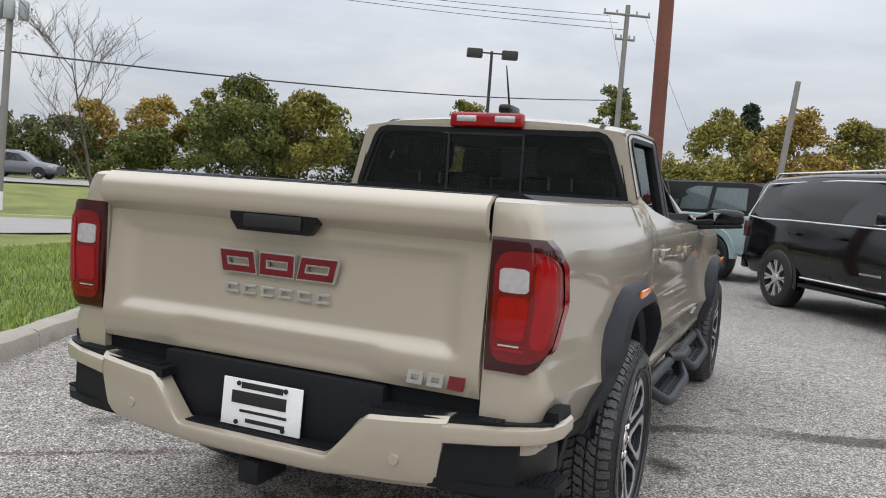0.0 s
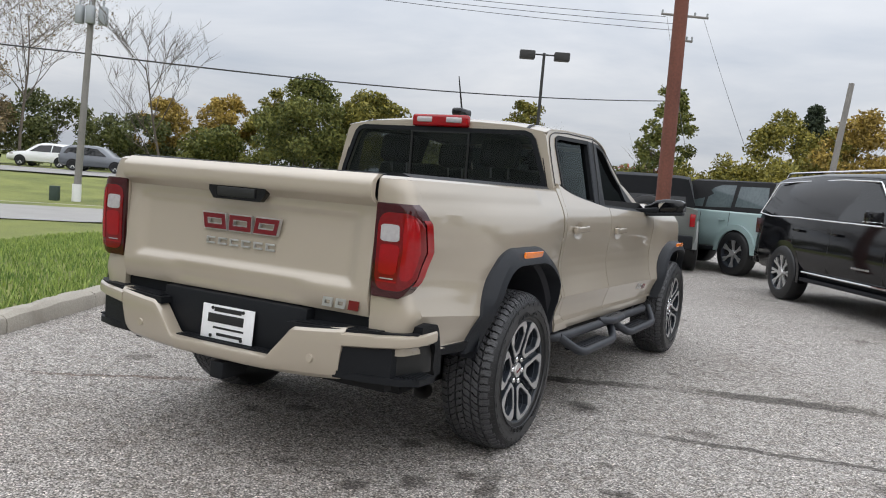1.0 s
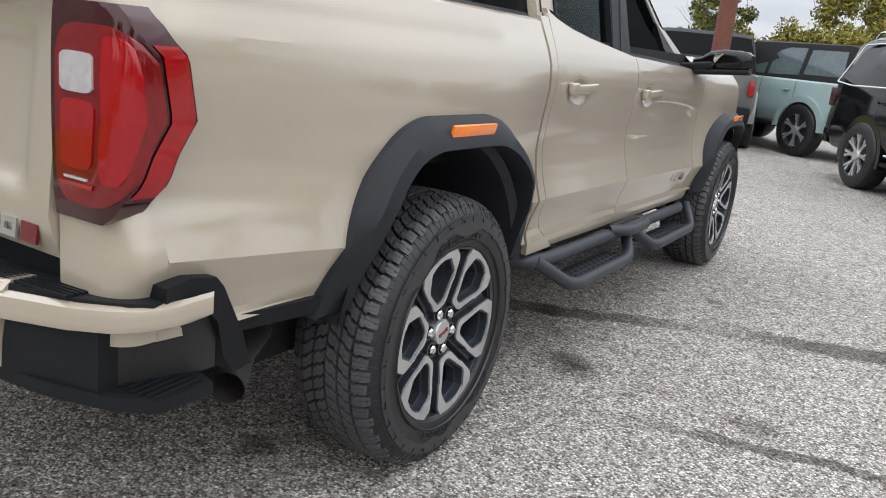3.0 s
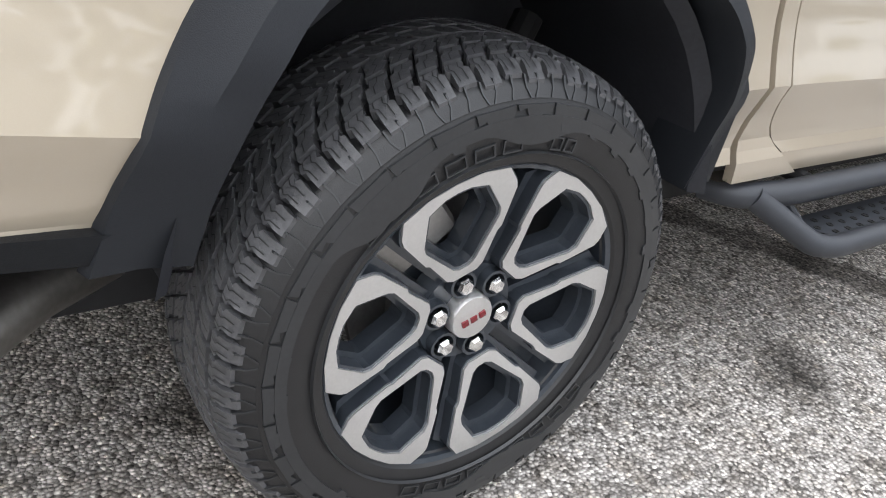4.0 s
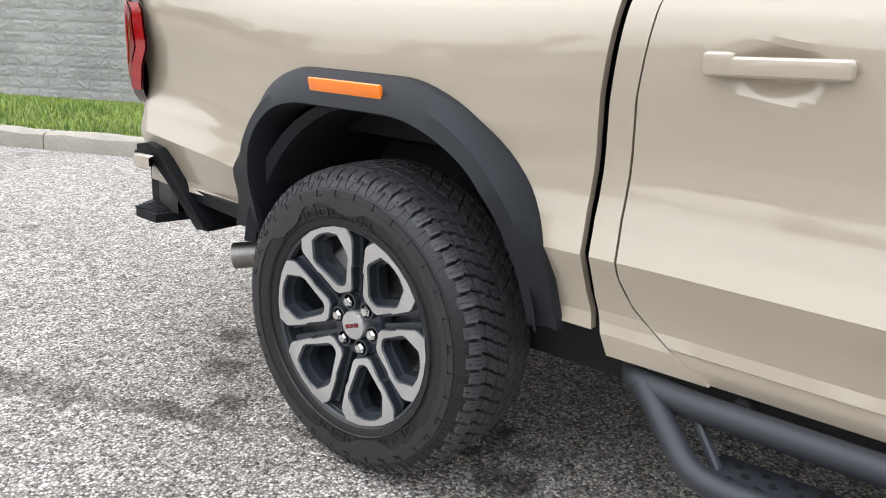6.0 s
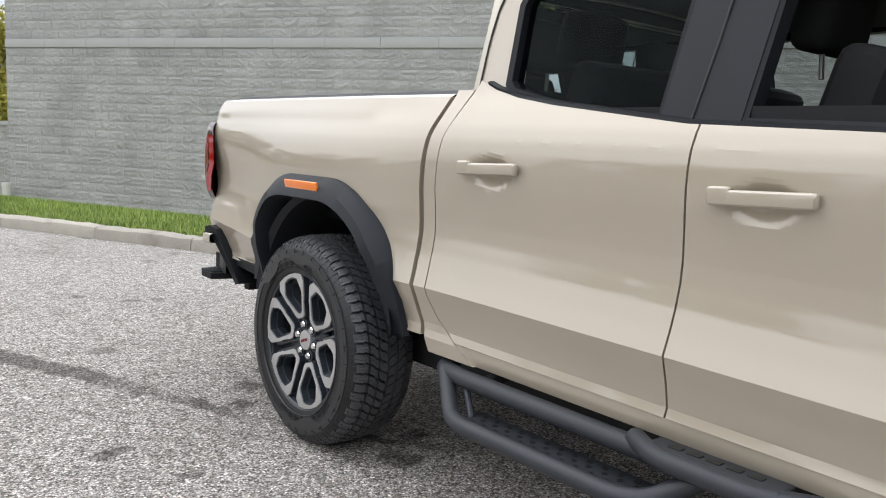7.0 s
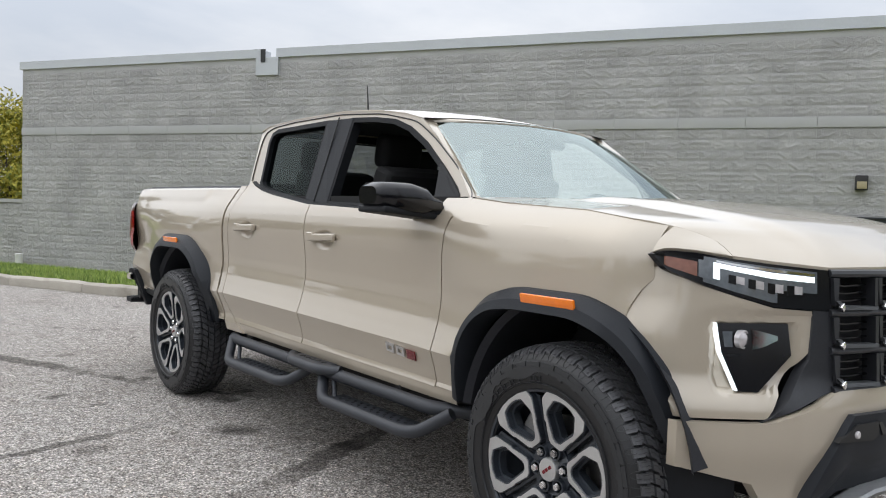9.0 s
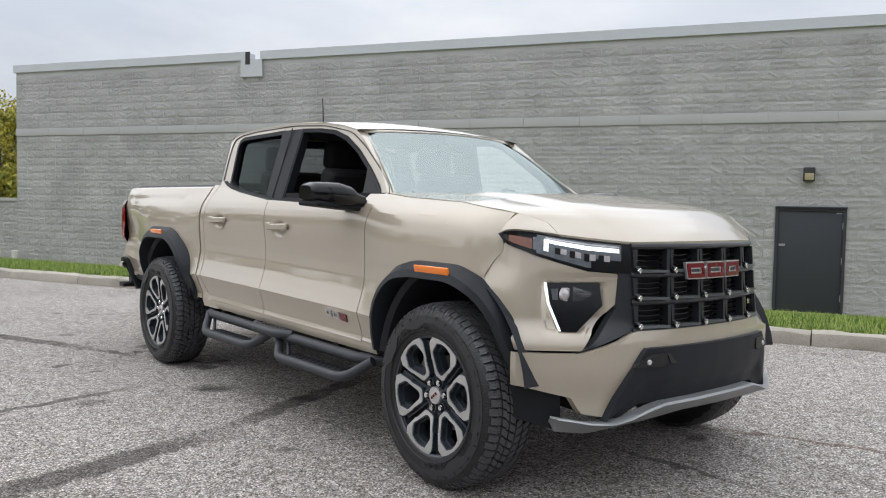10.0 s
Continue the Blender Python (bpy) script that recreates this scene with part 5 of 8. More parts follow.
for s in (1, -1):
    # upper bumper round the fog lamp, with a ledge at its foot and under the head lamp
    sheet("front_bumper", lambda v: lerp(v, [0, 0.42, 0.88, 1], [0.705, 0.525, 0.518, 0.535]), lambda v: lerp(v, [0, 0.26, 0.46, 0.67, 0.86, 1], [0.968, 1.02, 1.13, 1.12, 1.04, 0.99]), lambda p: lerp(p, [0.49, 0.53, 0.705, 1.3], [0.80, 0.77, 0.660, 0.668]),
          lambda p: lamp_foot(p) - 0.003, s, PAINT, nu=44, nv=26,
          out=lambda p, z: 0.016 * smooth((z - 0.945) / 0.03) * smooth((0.90 - p) / 0.2) - 0.018 * smooth((0.935 - z) / 0.02) * smooth((p - 0.565) / 0.03) * smooth((0.855 - p) / 0.03) * smooth((z - 0.725) / 0.02) - 0.017 * smooth((p - 0.90) / 0.12) * smooth((z - 0.88) / 0.12))
    part("fender_tip", patch(lambda u, v: (s * fender_tip(u, v).x, *fender_tip(u, v).yz), 16, 6, (-0.01 * s, 0, -0.01)), PAINT, truck, angle=30)
    # lower bar with its crease, stepping down beside the black lower bumper
    sheet("bumper_bar", lambda v: 0.0, lambda v: 0.968, lambda p: lerp(p, [0, 0.43, 0.50, 0.580, 0.70, 0.74, 0.95, 1.3], [0.668, 0.668, 0.560, 0.385, 0.405, 0.470, 0.520, 0.54]),
          lambda p: lerp(p, [0, 0.46, 0.53, 0.70, 1.3], [0.737, 0.735, 0.70, 0.652, 0.662]), s, PAINT, nu=60, nv=12,
          out=lambda p, z: 0.020 - 0.030 * smooth((0.60 - z) / 0.18))
    head = sheet("head_lamp", lambda v: 0.470, lambda v: 1.018, lamp_foot,
                 lambda p: front_line(p) - 0.005, s, GLOSS_BLACK, label="slim head lamp with a lit white bar", nu=30, nv=6, out=lambda p, z: 0.008, thick=0.02)

    def inlay(name, p0, p1, v0, v1, mat, out, label="", nu=12):
        def zz(p, v):
            zb = lamp_foot(p)
            return zb + (front_line(p) - 0.005 - zb) * v
        return sheet(name, lambda v: p0, lambda v: p1, lambda p: zz(p, v0), lambda p: zz(p, v1), s, mat, head, label, nu=nu, nv=2, out=lambda p, z: out, thick=0.005)

    inlay("lamp_lens", 0.515, 0.650, 0.40, 0.93, LAMP_SMOKE, 0.009, "smoked clear lens", 8)
    inlay("lamp_lens", 0.645, 0.875, 0.10, 0.93, LAMP_SMOKE, 0.0095, nu=14)
    inlay("light_bar", 0.525, 0.845, 0.66, 0.80, LAMP_WHITE, 0.012, "lit white bar", 18)
    inlay("light_bar", 0.828, 0.846, 0.30, 0.80, LAMP_WHITE, 0.0115, nu=3)
    inlay("chrome_strip", 0.525, 0.84, 0.82, 0.88, CHROME, 0.011, nu=18)
    for i in range(4):
        inlay("lens_block", 0.565 + 0.062 * i, 0.590 + 0.062 * i, 0.34, 0.54, LAMP_CLEAR, 0.0115, nu=3)
        inlay("lens_shade", 0.592 + 0.062 * i, 0.612 + 0.062 * i, 0.30, 0.54, GLOSS_BLACK, 0.0125, nu=3)
    inlay("turn_lamp", 0.895, 0.985, 0.20, 0.70, LAMP_TURN, 0.0115, "unlit amber turn lamp behind a smoked lens", 8)
    inlay("lamp_glass", 0.855, 0.890, 0.22, 0.80, LAMP_SMOKE, 0.011, nu=4)
    # fog lamp pod with its lit blade, projector and fins
    pod = plate("fog_lamp", [(s * a, b) for a, b in ((0.835, 0.928), (0.605, 0.928), (0.595, 0.835), (0.715, 0.733), (0.785, 0.735), (0.818, 0.85))], 0.000, 0.03, GLOSS_BLACK, truck, "black fog lamp pod with a lit edge")
    plate("light_blade", [(s * a, b) for a, b in ((0.839, 0.930), (0.831, 0.930), (0.818, 0.845), (0.779, 0.738), (0.786, 0.737), (0.825, 0.845))], 0.006, 0.02, LAMP_WHITE, pod, "lit white blade")
    c_ = nose(s * 0.750, 0.882, 0.0)
    part("projector", add_lathe(bmesh.new(), [(-0.01, 0.028), (0.006, 0.028), (0.008, 0.024), (0.004, 0.021), (0.010, 0.014), (0.013, 0.0)], 20, "Y", at(*c_)), LAMP_CLEAR, pod, "round projector lens")
    plate("reflector", [(s * a, b) for a, b in ((0.720, 0.912), (0.690, 0.905), (0.640, 0.892), (0.640, 0.880), (0.680, 0.862), (0.720, 0.852))], 0.004, 0.01, CHROME, pod)
    plate("reflector", [(s * a, b) for a, b in ((0.812, 0.905), (0.782, 0.905), (0.782, 0.860), (0.806, 0.860))], 0.003, 0.01, LAMP_SMOKE, pod)
    for i in range(4):
        plate("fin", [(s * a, b) for a, b in ((0.800 - 0.008 * i, 0.838 - 0.024 * i), (0.620 + 0.03 * i, 0.838 - 0.024 * i), (0.620 + 0.03 * i, 0.833 - 0.024 * i), (0.800 - 0.008 * i, 0.833 - 0.024 * i))], 0.004, 0.008, BLACK_PLASTIC, pod)
    # black cheek between grille and bumper
    sheet("grille_cheek", lambda v: 0.465, lambda v: lerp(v, [0, 0.08, 0.42, 0.80, 1], [0.730, 0.690, 0.540, 0.525, 0.525]), lambda p: lerp(p, [0.46, 0.50, 0.73], [0.735, 0.725, 0.650]), lambda p: lerp(p, [0.46, 0.53, 0.73], [1.085, 0.985, 0.672]), s, GRILLE_BLACK, label="black grille cheek", nu=14, nv=14, out=lambda p, z: 0.006)

# grille: frame, recessed cells with hooked bars, bright studs
gr = part("grille", patch(lambda u, v: nose(-0.48 + 0.96 * u, 0.735 + 0.35 * v, -0.055), 24, 4, (0, -0.02, 0)), UNDER, truck, "black grille with hooked bars and bright studs")
GZ = (0.735, 0.850, 0.962, 1.078)
for z in GZ:
    bm = add_tube(bmesh.new(), [nose(-0.475 + 0.0475 * i, z, 0.006) for i in range(21)], 0.013, 8)
    part("grille_bar", bm, GRILLE_BLACK, gr)
for j, (z0, z1) in enumerate(zip(GZ, GZ[1:])):
    for i in range(5):
        a, b = -0.470 + 0.188 * i, -0.470 + 0.188 * (i + 1)
        z0_, z1_ = z0 + 0.014, z1 - 0.012
        plate("grille_upright", [(a + 0.004, z0_), (a + 0.018, z0_), (a + 0.014, z1_), (a + 0.000, z1_)], 0.020, 0.05, GRILLE_BLACK, gr)
        plate("grille_upright", [(b - 0.018, z0_ + 0.01), (b - 0.006, z0_ + 0.01), (b - 0.002, z1_), (b - 0.022, z1_)], 0.020, 0.05, GRILLE_BLACK, gr)
        plate("grille_hook", [(a + 0.010, z0_ + 0.004), (a + 0.016, z0_ - 0.006), (b - 0.030, z0_ - 0.004), (b - 0.008, z0_ + 0.022), (b - 0.020, z0_ + 0.022), (b - 0.036, z0_ + 0.008)], 0.028, 0.03, GRILLE_EDGE, gr)
        for k in range(3):
            zz = z0_ + (z1_ - z0_) * (k + 1) / 4
            part("grille_slat", add_tube(bmesh.new(), [nose(a + 0.015, zz, -0.014), nose((a + b) / 2, zz - 0.006, -0.026), nose(b - 0.015, zz, -0.014)], 0.004, 5), GLOSS_BLACK, gr)
        q = nose(b - 0.026, z0_ + 0.004, 0.026)
        part("grille_stud", box((0.020, 0.012, 0.020), at(*q, 0, 45, 0), 0.003), CHROME, gr, "bright grille stud")
for i, (a, b) in enumerate(((-0.200, -0.080), (-0.066, 0.066), (0.080, 0.200))):
    k = (-1, 0, 1)[i] * 0.006
    ring = [(a + k, 1.012), (b + k, 1.012), (b - k, 0.940), (a - k, 0.940)]
    e = plate("badge_block", ring, 0.036, 0.014, MACHINED, gr, "bright block of the front badge", [offset_poly(ring, 0.029)])
    plate("badge_fill", offset_poly(ring, 0.005), 0.039, 0.012, BADGE_RED, e, "", [offset_poly(ring, 0.024)])
for i in range(3):
    plate("trim_badge", [(-0.45 + 0.028 * i, 0.80), (-0.428 + 0.028 * i, 0.80), (-0.428 + 0.028 * i, 0.82), (-0.45 + 0.028 * i, 0.82)], 0.008, 0.012, CHROME, gr)

# lower black bumper with slot, fog lights, and the grey skid plate
low = part("lower_bumper_front", patch(lambda u, v: nose((2 * u - 1) * 0.60, lerp(v, [0, 1], [lerp(abs(2 * u - 1), [0, 0.72, 0.88, 1], [0.440, 0.430, 0.385, 0.375]), lerp(abs(2 * u - 1), [0, 0.73, 0.86, 1], [0.668, 0.668, 0.545, 0.380])]), 0.022 + 0.020 * smooth((v - 0.15) / 0.3) * smooth((1 - abs(2 * u - 1)) / 0.2) - 0.03 * (1 - v) ** 2), 50, 14, (0, -0.05, 0)), FLARE_PLASTIC, truck, "black lower bumper")
plate("lower_intake", [(-0.31, 0.600), (0.31, 0.600), (0.33, 0.640), (-0.33, 0.640)], 0.0455, 0.02, INK, low)
for s in (1, -1):
    fogp = plate("fog_recess", [(s * a, b) for a, b in ((0.335, 0.645), (0.43, 0.642), (0.50, 0.595), (0.36, 0.590), (0.335, 0.605))], 0.049, 0.02, INK, low)
    c_ = nose(s * 0.43, 0.613, 0.045)
    part("fog_light", add_lathe(bmesh.new(), [(0.0, 0.012), (0.006, 0.012), (0.009, 0.009), (0.010, 0.0)], 14, "Y", at(*c_)), LAMP_CLEAR, fogp, "small round fog light")
part("skid_plate", patch(lambda u, v: nose((2 * u - 1) * 0.80, lerp(v, [0, 1], [lerp(abs(2 * u - 1), [0, 0.6, 0.85, 1], [0.322, 0.318, 0.312, 0.330]), lerp(abs(2 * u - 1), [0, 0.40, 0.52, 0.62, 0.72, 0.84, 0.93, 1], [0.442, 0.438, 0.416, 0.388, 0.372, 0.378, 0.392, 0.400])]), lerp(v, [0, 0.45, 0.8, 0.93, 1], [-0.150 + 0.125 * abs(2 * u - 1) ** 1.5, -0.030 + 0.03 * abs(2 * u - 1), 0.030, 0.048, 0.040])), 64, 12, (0, -0.05, 0.0)), SKID, truck, "grey metal-look skid plate", angle=40)
for s in (1, -1):
    sheet("air_dam", lambda v: 0.78, lambda v: 1.06, lambda p: lerp(p, [0.8, 1.1], [0.335, 0.42]), lambda p: lerp(p, [0.8, 1.1], [0.500, 0.545]), s, BLACK_PLASTIC, nu=10, nv=4, out=lambda p, z: -0.03)


# ---- wheels ----
R_T, R_R = 0.406, 0.262
TYRE_W = 0.275


def crown_r(a):
    """Radius of the tread over the tyre's width."""
    return R_T - lerp(abs(a), [0, 0.06, 0.095, 0.112, 0.125, 0.134], [0, 0.0015, 0.006, 0.012, 0.022, 0.036])


def tyre_mesh():
    bm = bmesh.new()
    h = TYRE_W / 2
    half = [(h - 0.022, R_R - 0.012), (h - 0.004, R_R + 0.004), (h + 0.004, R_R + 0.030), (h + 0.008, R_R + 0.060), (h + 0.004, R_T - 0.054), (h + 0.001, R_T - 0.050), (h + 0.0005, R_T - 0.047), (0.1355, R_T - 0.044), (0.1295, R_T - 0.034), (0.1215, R_T - 0.0255), (0.112, R_T - 0.0225), (0.095, R_T - 0.0195), (0.06, R_T - 0.0175), (0, R_T - 0.0165)]
    prof = [(-a, r) for a, r in half] + half[::-1][1:]
    add_lathe(bm, prof, 112, "X", caps=False)
    return bm


TREADS = 68


def tread_mesh():
    """Rows of tight angled blocks split by sipes; the outer rows run over the shoulder."""
    bm = bmesh.new()

    def block(outline, deep=0.014):
        lo, hi = [], []
        ca = sum(a for a, q in outline) / len(outline)
        cq = sum(q for a, q in outline) / len(outline)
        for a, q in outline:
            r = crown_r(a)
            hi.append(bm.verts.new((a + (ca - a) * 0.05, r * math.cos(q + (cq - q) * 0.06), r * math.sin(q + (cq - q) * 0.06))))
            r -= deep
            lo.append(bm.verts.new((a, r * math.cos(q), r * math.sin(q))))
        n = len(outline)
        c = sum((v.co for v in hi), Vector()) / n
        mid = bm.verts.new(c * 1.0012)
        for i in range(n):
            bm.faces.new((hi[i], hi[(i + 1) % n], mid))
            bm.faces.new((lo[i], lo[(i + 1) % n], hi[(i + 1) % n], hi[i]))

    n = TREADS
    st = 2 * math.pi / n
    for i in range(n):
        q = i * st
        for sg in (1, -1):
            o = q + (0.0 if sg > 0 else st * 0.5)
            # inner row: swept blocks with a notch
            block([(sg * 0.003, o + st * 0.02), (sg * 0.016, o + st * 0.36), (sg * 0.021, o + st * 0.24), (sg * 0.037, o + st * 0.66), (sg * 0.037, o + st * 1.44), (sg * 0.021, o + st * 1.02), (sg * 0.016, o + st * 1.14), (sg * 0.003, o + st * 0.80)], 0.017)
            # middle row
            block([(sg * 0.0435, o + st * 0.62), (sg * 0.056, o + st * 0.80), (sg * 0.060, o + st * 1.02), (sg * 0.0765, o + st * 1.22), (sg * 0.0765, o + st * 2.00), (sg * 0.060, o + st * 1.80), (sg * 0.056, o + st * 1.58), (sg * 0.0435, o + st * 1.40)], 0.017)
            # shoulder row: deep blocks that turn over the edge, alternately long and short
            e = 0.1275 if i % 2 else 0.1215
            block([(sg * 0.0835, o + st * 1.30), (sg * 0.095, o + st * 1.46), (sg * 0.099, o + st * 1.30), (sg * 0.112, o + st * 1.36), (sg * e, o + st * 1.38), (sg * e, o + st * 2.18), (sg * 0.112, o + st * 2.16), (sg * 0.099, o + st * 2.10), (sg * 0.095, o + st * 2.24), (sg * 0.0835, o + st * 2.08)], 0.017)
    return bm


def sipe_mesh():
    """Thin zigzag cuts on the blocks."""
    bm = bmesh.new()
    n = TREADS
    st = 2 * math.pi / n
    for i in range(n):
        for sg in (1, -1):
            o = i * st + (0.0 if sg > 0 else st * 0.5)
            for pts in (((0.006, 0.44), (0.016, 0.78), (0.022, 0.68), (0.035, 1.04)), ((0.046, 1.08), (0.056, 1.24), (0.061, 1.46), (0.075, 1.62)), ((0.085, 1.56), (0.095, 1.70), (0.100, 1.62), (0.116, 1.66)), ((0.085, 1.92), (0.095, 2.06), (0.100, 1.96), (0.116, 1.98))):
                prev = None
                for a, f in pts:
                    r = crown_r(a) + 0.0006
                    pair = [bm.verts.new((sg * a, r * math.cos(o + st * g), r * math.sin(o + st * g))) for g in (f - 0.022, f + 0.022)]
                    if prev:
                        bm.faces.new((prev[0], prev[1], pair[1], pair[0]))
                    prev = pair
    return bm


def jag_mesh():
    """Raised saw-toothed plates under the shoulder groove."""
    bm = bmesh.new()
    rg = random.Random(5)
    n = 34
    st = 2 * math.pi / n
    x0 = TYRE_W / 2 + 0.0105
    for i in range(n):
        q = i * st
        k = rg.uniform(-0.004, 0.010)
        out = [(R_T - 0.052, 0.02), (R_T - 0.052, 0.97), (R_T - 0.064 - k, 0.93), (R_T - 0.061 - k, 0.74), (R_T - 0.080 - k, 0.62), (R_T - 0.082 - k, 0.34), (R_T - 0.070 - k, 0.30), (R_T - 0.068, 0.05)]
        add_prism(bm, [(r, q + st * f) for r, f in out], 0.014, lambda a, b, d: (x0 - lerp(a, [R_T - 0.09, R_T - 0.052], [0.0, 0.0035]) - d, a * math.cos(b), a * math.sin(b)))
    # slim kinked lines on the shoulder flank
    m = TREADS // 2
    for i in range(m):
        q = (i + 0.35) * 2 * math.pi / m
        for f0, kink in ((0.0, 0.10), (0.30, -0.08), (0.62, 0.06)):
            for (ra, fa), (rb, fb) in (((R_T - 0.020, f0), (R_T - 0.034, f0)), ((R_T - 0.034, f0), (R_T - 0.046, f0 + kink))):
                out = [(ra, fa), (ra, fa + 0.035), (rb, fb + 0.035), (rb, fb)]
                add_prism(bm, [(r, q + f * 2 * math.pi / m) for r, f in out], 0.006, lambda a, b, d: (lerp(a, [R_T - 0.047, R_T - 0.034, R_T - 0.020], [TYRE_W / 2 + 0.0022, 0.1308, 0.1225]) - d, a * math.cos(b), a * math.sin(b)))
    return bm


def to_face(face_x):
    return lambda q: (lambda a, b, d: Vector((face_x - d - lerp(math.hypot(a, b), [0.07, 0.10, 0.21], [0.024, 0.020, 0.0]), math.sin(q) * a + math.cos(q) * b, math.cos(q) * a - math.sin(q) * b)))


def petal_mesh():
    """One wheel spoke: a hexagonal loop, machined on its face."""
    R = R_R
    out = [(0.335, 0.078), (0.362, 0.120), (0.560, 0.222), (0.578, 0.248), (0.795, 0.356), (0.835, 0.360), (0.930, 0.330), (0.980, 0.170), (0.992, 0.0)]
    out = out + [(a, -b) for a, b in out[::-1][1:]]
    win = [(0.395, 0.030), (0.420, 0.072), (0.664, 0.238), (0.715, 0.245), (0.895, 0.188), (0.936, 0.080), (0.942, 0.0)]
    win = win + [(a, -b) for a, b in win[::-1][1:]]
    return [(a * R, b * R) for a, b in out], [(a * R, b * R) for a, b in win]


WHEEL_MESH = {}


def mesh_of(key, bm, mat, angle=35):
    me = bpy.data.meshes.new(key)
    bmesh.ops.recalc_face_normals(bm, faces=bm.faces[:])
    bm.to_mesh(me)
    bm.free()
    me.materials.append(mat)
    me.polygons.foreach_set("use_smooth", [True] * len(me.polygons))
    me.set_sharp_from_angle(angle=radians(angle))
    WHEEL_MESH[key] = me
    return me


FACE = 0.130
bm = bmesh.new()
hb = TYRE_W / 2
add_lathe(bm, [(hb - 0.014, R_R + 0.004), (hb - 0.008, R_R - 0.001), (hb - 0.012, R_R - 0.008), (FACE - 0.020, R_R - 0.010), (0.05, R_R - 0.018), (0.02, R_R - 0.035), (-0.10, R_R - 0.03), (-0.12, R_R + 0.0)], 64, "X", caps=False)
mesh_of("wheel", bm, RIM_DARK)
mesh_of("tyre", tyre_mesh(), RUBBER, 30)
mesh_of("tread", tread_mesh(), TREAD_RUBBER, 30)
mesh_of("sipe_pattern", sipe_mesh(), INK, 30)
mesh_of("shoulder_relief", jag_mesh(), RUBBER_GLOSS, 25)
# dark spoke bodies
PO, PW = petal_mesh()
bm = bmesh.new()
for k in range(6):
    q = k * math.pi / 3
    f3 = to_face(FACE - 0.004)(q)
    add_prism(bm, offset_poly(PO, -0.003), 0.045, f3, [offset_poly(PW, 0.005)])
    add_prism(bm, offset_poly(PO, -0.006), 0.030, to_face(FACE - 0.028)(q), [offset_poly(PW, 0.014)])
# hub plate with ribs between the loops
add_lathe(bm, [(FACE - 0.046, 0.0), (FACE - 0.046, 0.074), (FACE - 0.042, 0.084), (FACE - 0.07, 0.098), (FACE - 0.09, 0.06)], 48, "X")
for k in range(6):
    q = k * math.pi / 3
    add_lathe(bm, [(FACE - 0.046, 0.024), (FACE - 0.030, 0.023), (FACE - 0.030, 0.0185), (FACE - 0.044, 0.0175)], 18, "X", at(0, 0.0615 * math.sin(q), 0.0615 * math.cos(q)), caps=False)
for k in range(6):
    q = k * math.pi / 3 + math.pi / 6
    f3 = to_face(FACE - 0.026)(q)
    for sg in (1, -1):
        add_prism(bm, [(0.078, sg * 0.0085), (0.238, sg * 0.0100), (0.250, sg * 0.040), (0.215, sg * 0.030), (0.15, sg * 0.0185), (0.078, sg * 0.020)], 0.040, f3)
    add_prism(bm, [(0.075, 0.0095), (0.250, 0.0110), (0.250, -0.0110), (0.075, -0.0095)], 0.02, to_face(FACE - 0.060)(q))
mesh_of("spokes", bm, RIM_DARK, 25)
bm = bmesh.new()
for k in range(6):
    add_prism(bm, PO, 0.006, to_face(FACE)(k * math.pi / 3), [PW])
mesh_of("spoke_face", bm, MACHINED, 25)
mesh_of("lug_nut", add_lathe(bmesh.new(), [(FACE - 0.06, 0.0145), (FACE - 0.026, 0.0145), (FACE - 0.020, 0.011), (FACE - 0.020, 0.0)], 6, "X"), CHROME, 25)
bm = add_lathe(bmesh.new(), [(FACE - 0.05, 0.0385), (FACE - 0.026, 0.0385), (FACE - 0.021, 0.036), (FACE - 0.018, 0.0)], 40, "X")
mesh_of("hub_cap", bm, MACHINED)
bm = bmesh.new()
for i in range(3):
    add_box(bm, (0.004, 0.012, 0.011), at(FACE - 0.0185, -0.016 + 0.016 * i, 0.0), 0.001)
mesh_of("cap_mark", bm, BADGE_RED)
mesh_of("brake_disc", add_lathe(bmesh.new(), [(0.0, 0.165), (0.015, 0.165), (0.016, 0.10), (0.05, 0.08), (0.05, 0.0)], 48, "X"), STEEL)
bm = add_box(bmesh.new(), (0.07, 0.15, 0.08), at(0.03, -0.05, 0.150, 18), 0.02, 3)
mesh_of("brake_caliper", bm, STEEL)
# raised sidewall marks: scalloped band and plain lettering bars
bm = bmesh.new()
xs = TYRE_W / 2 + 0.0075
nseg = 144
LETTER_MID = 270.0
ra = []
for i in range(nseg):
    q = 2 * math.pi * i / nseg
    wv = 0.5 + 0.32 * math.sin(q * 9) + 0.22 * math.sin(q * 5 + 1.0)
    wv = smooth(wv * 1.3 - 0.15)
    dg = (math.degrees(math.atan2(math.cos(q), -math.sin(q))) + 360.0) % 360.0
    zone = max(smooth((62 - abs(((dg - LETTER_MID + 180) % 360) - 180)) / 12), smooth((62 - abs(((dg - LETTER_MID) % 360) - 180)) / 12))
    r0, r1 = R_R + 0.030 + 0.030 * wv + (0.060 - 0.030 - 0.030 * wv) * zone, R_T - 0.068
    ra.append([bm.verts.new((x, r * math.cos(q), r * math.sin(q))) for x, r in ((xs - 0.004, r0 - 0.001), (xs + 0.0025, r0), (xs + 0.0015, r1), (xs - 0.006, r1 + 0.002))])
for i in range(nseg):
    A, B = ra[i], ra[(i + 1) % nseg]
    for j in range(3):
        bm.faces.new((A[j], A[j + 1], B[j + 1], B[j]))
mesh_of("sidewall_band", bm, RUBBER_GLOSS)
bm = bmesh.new()
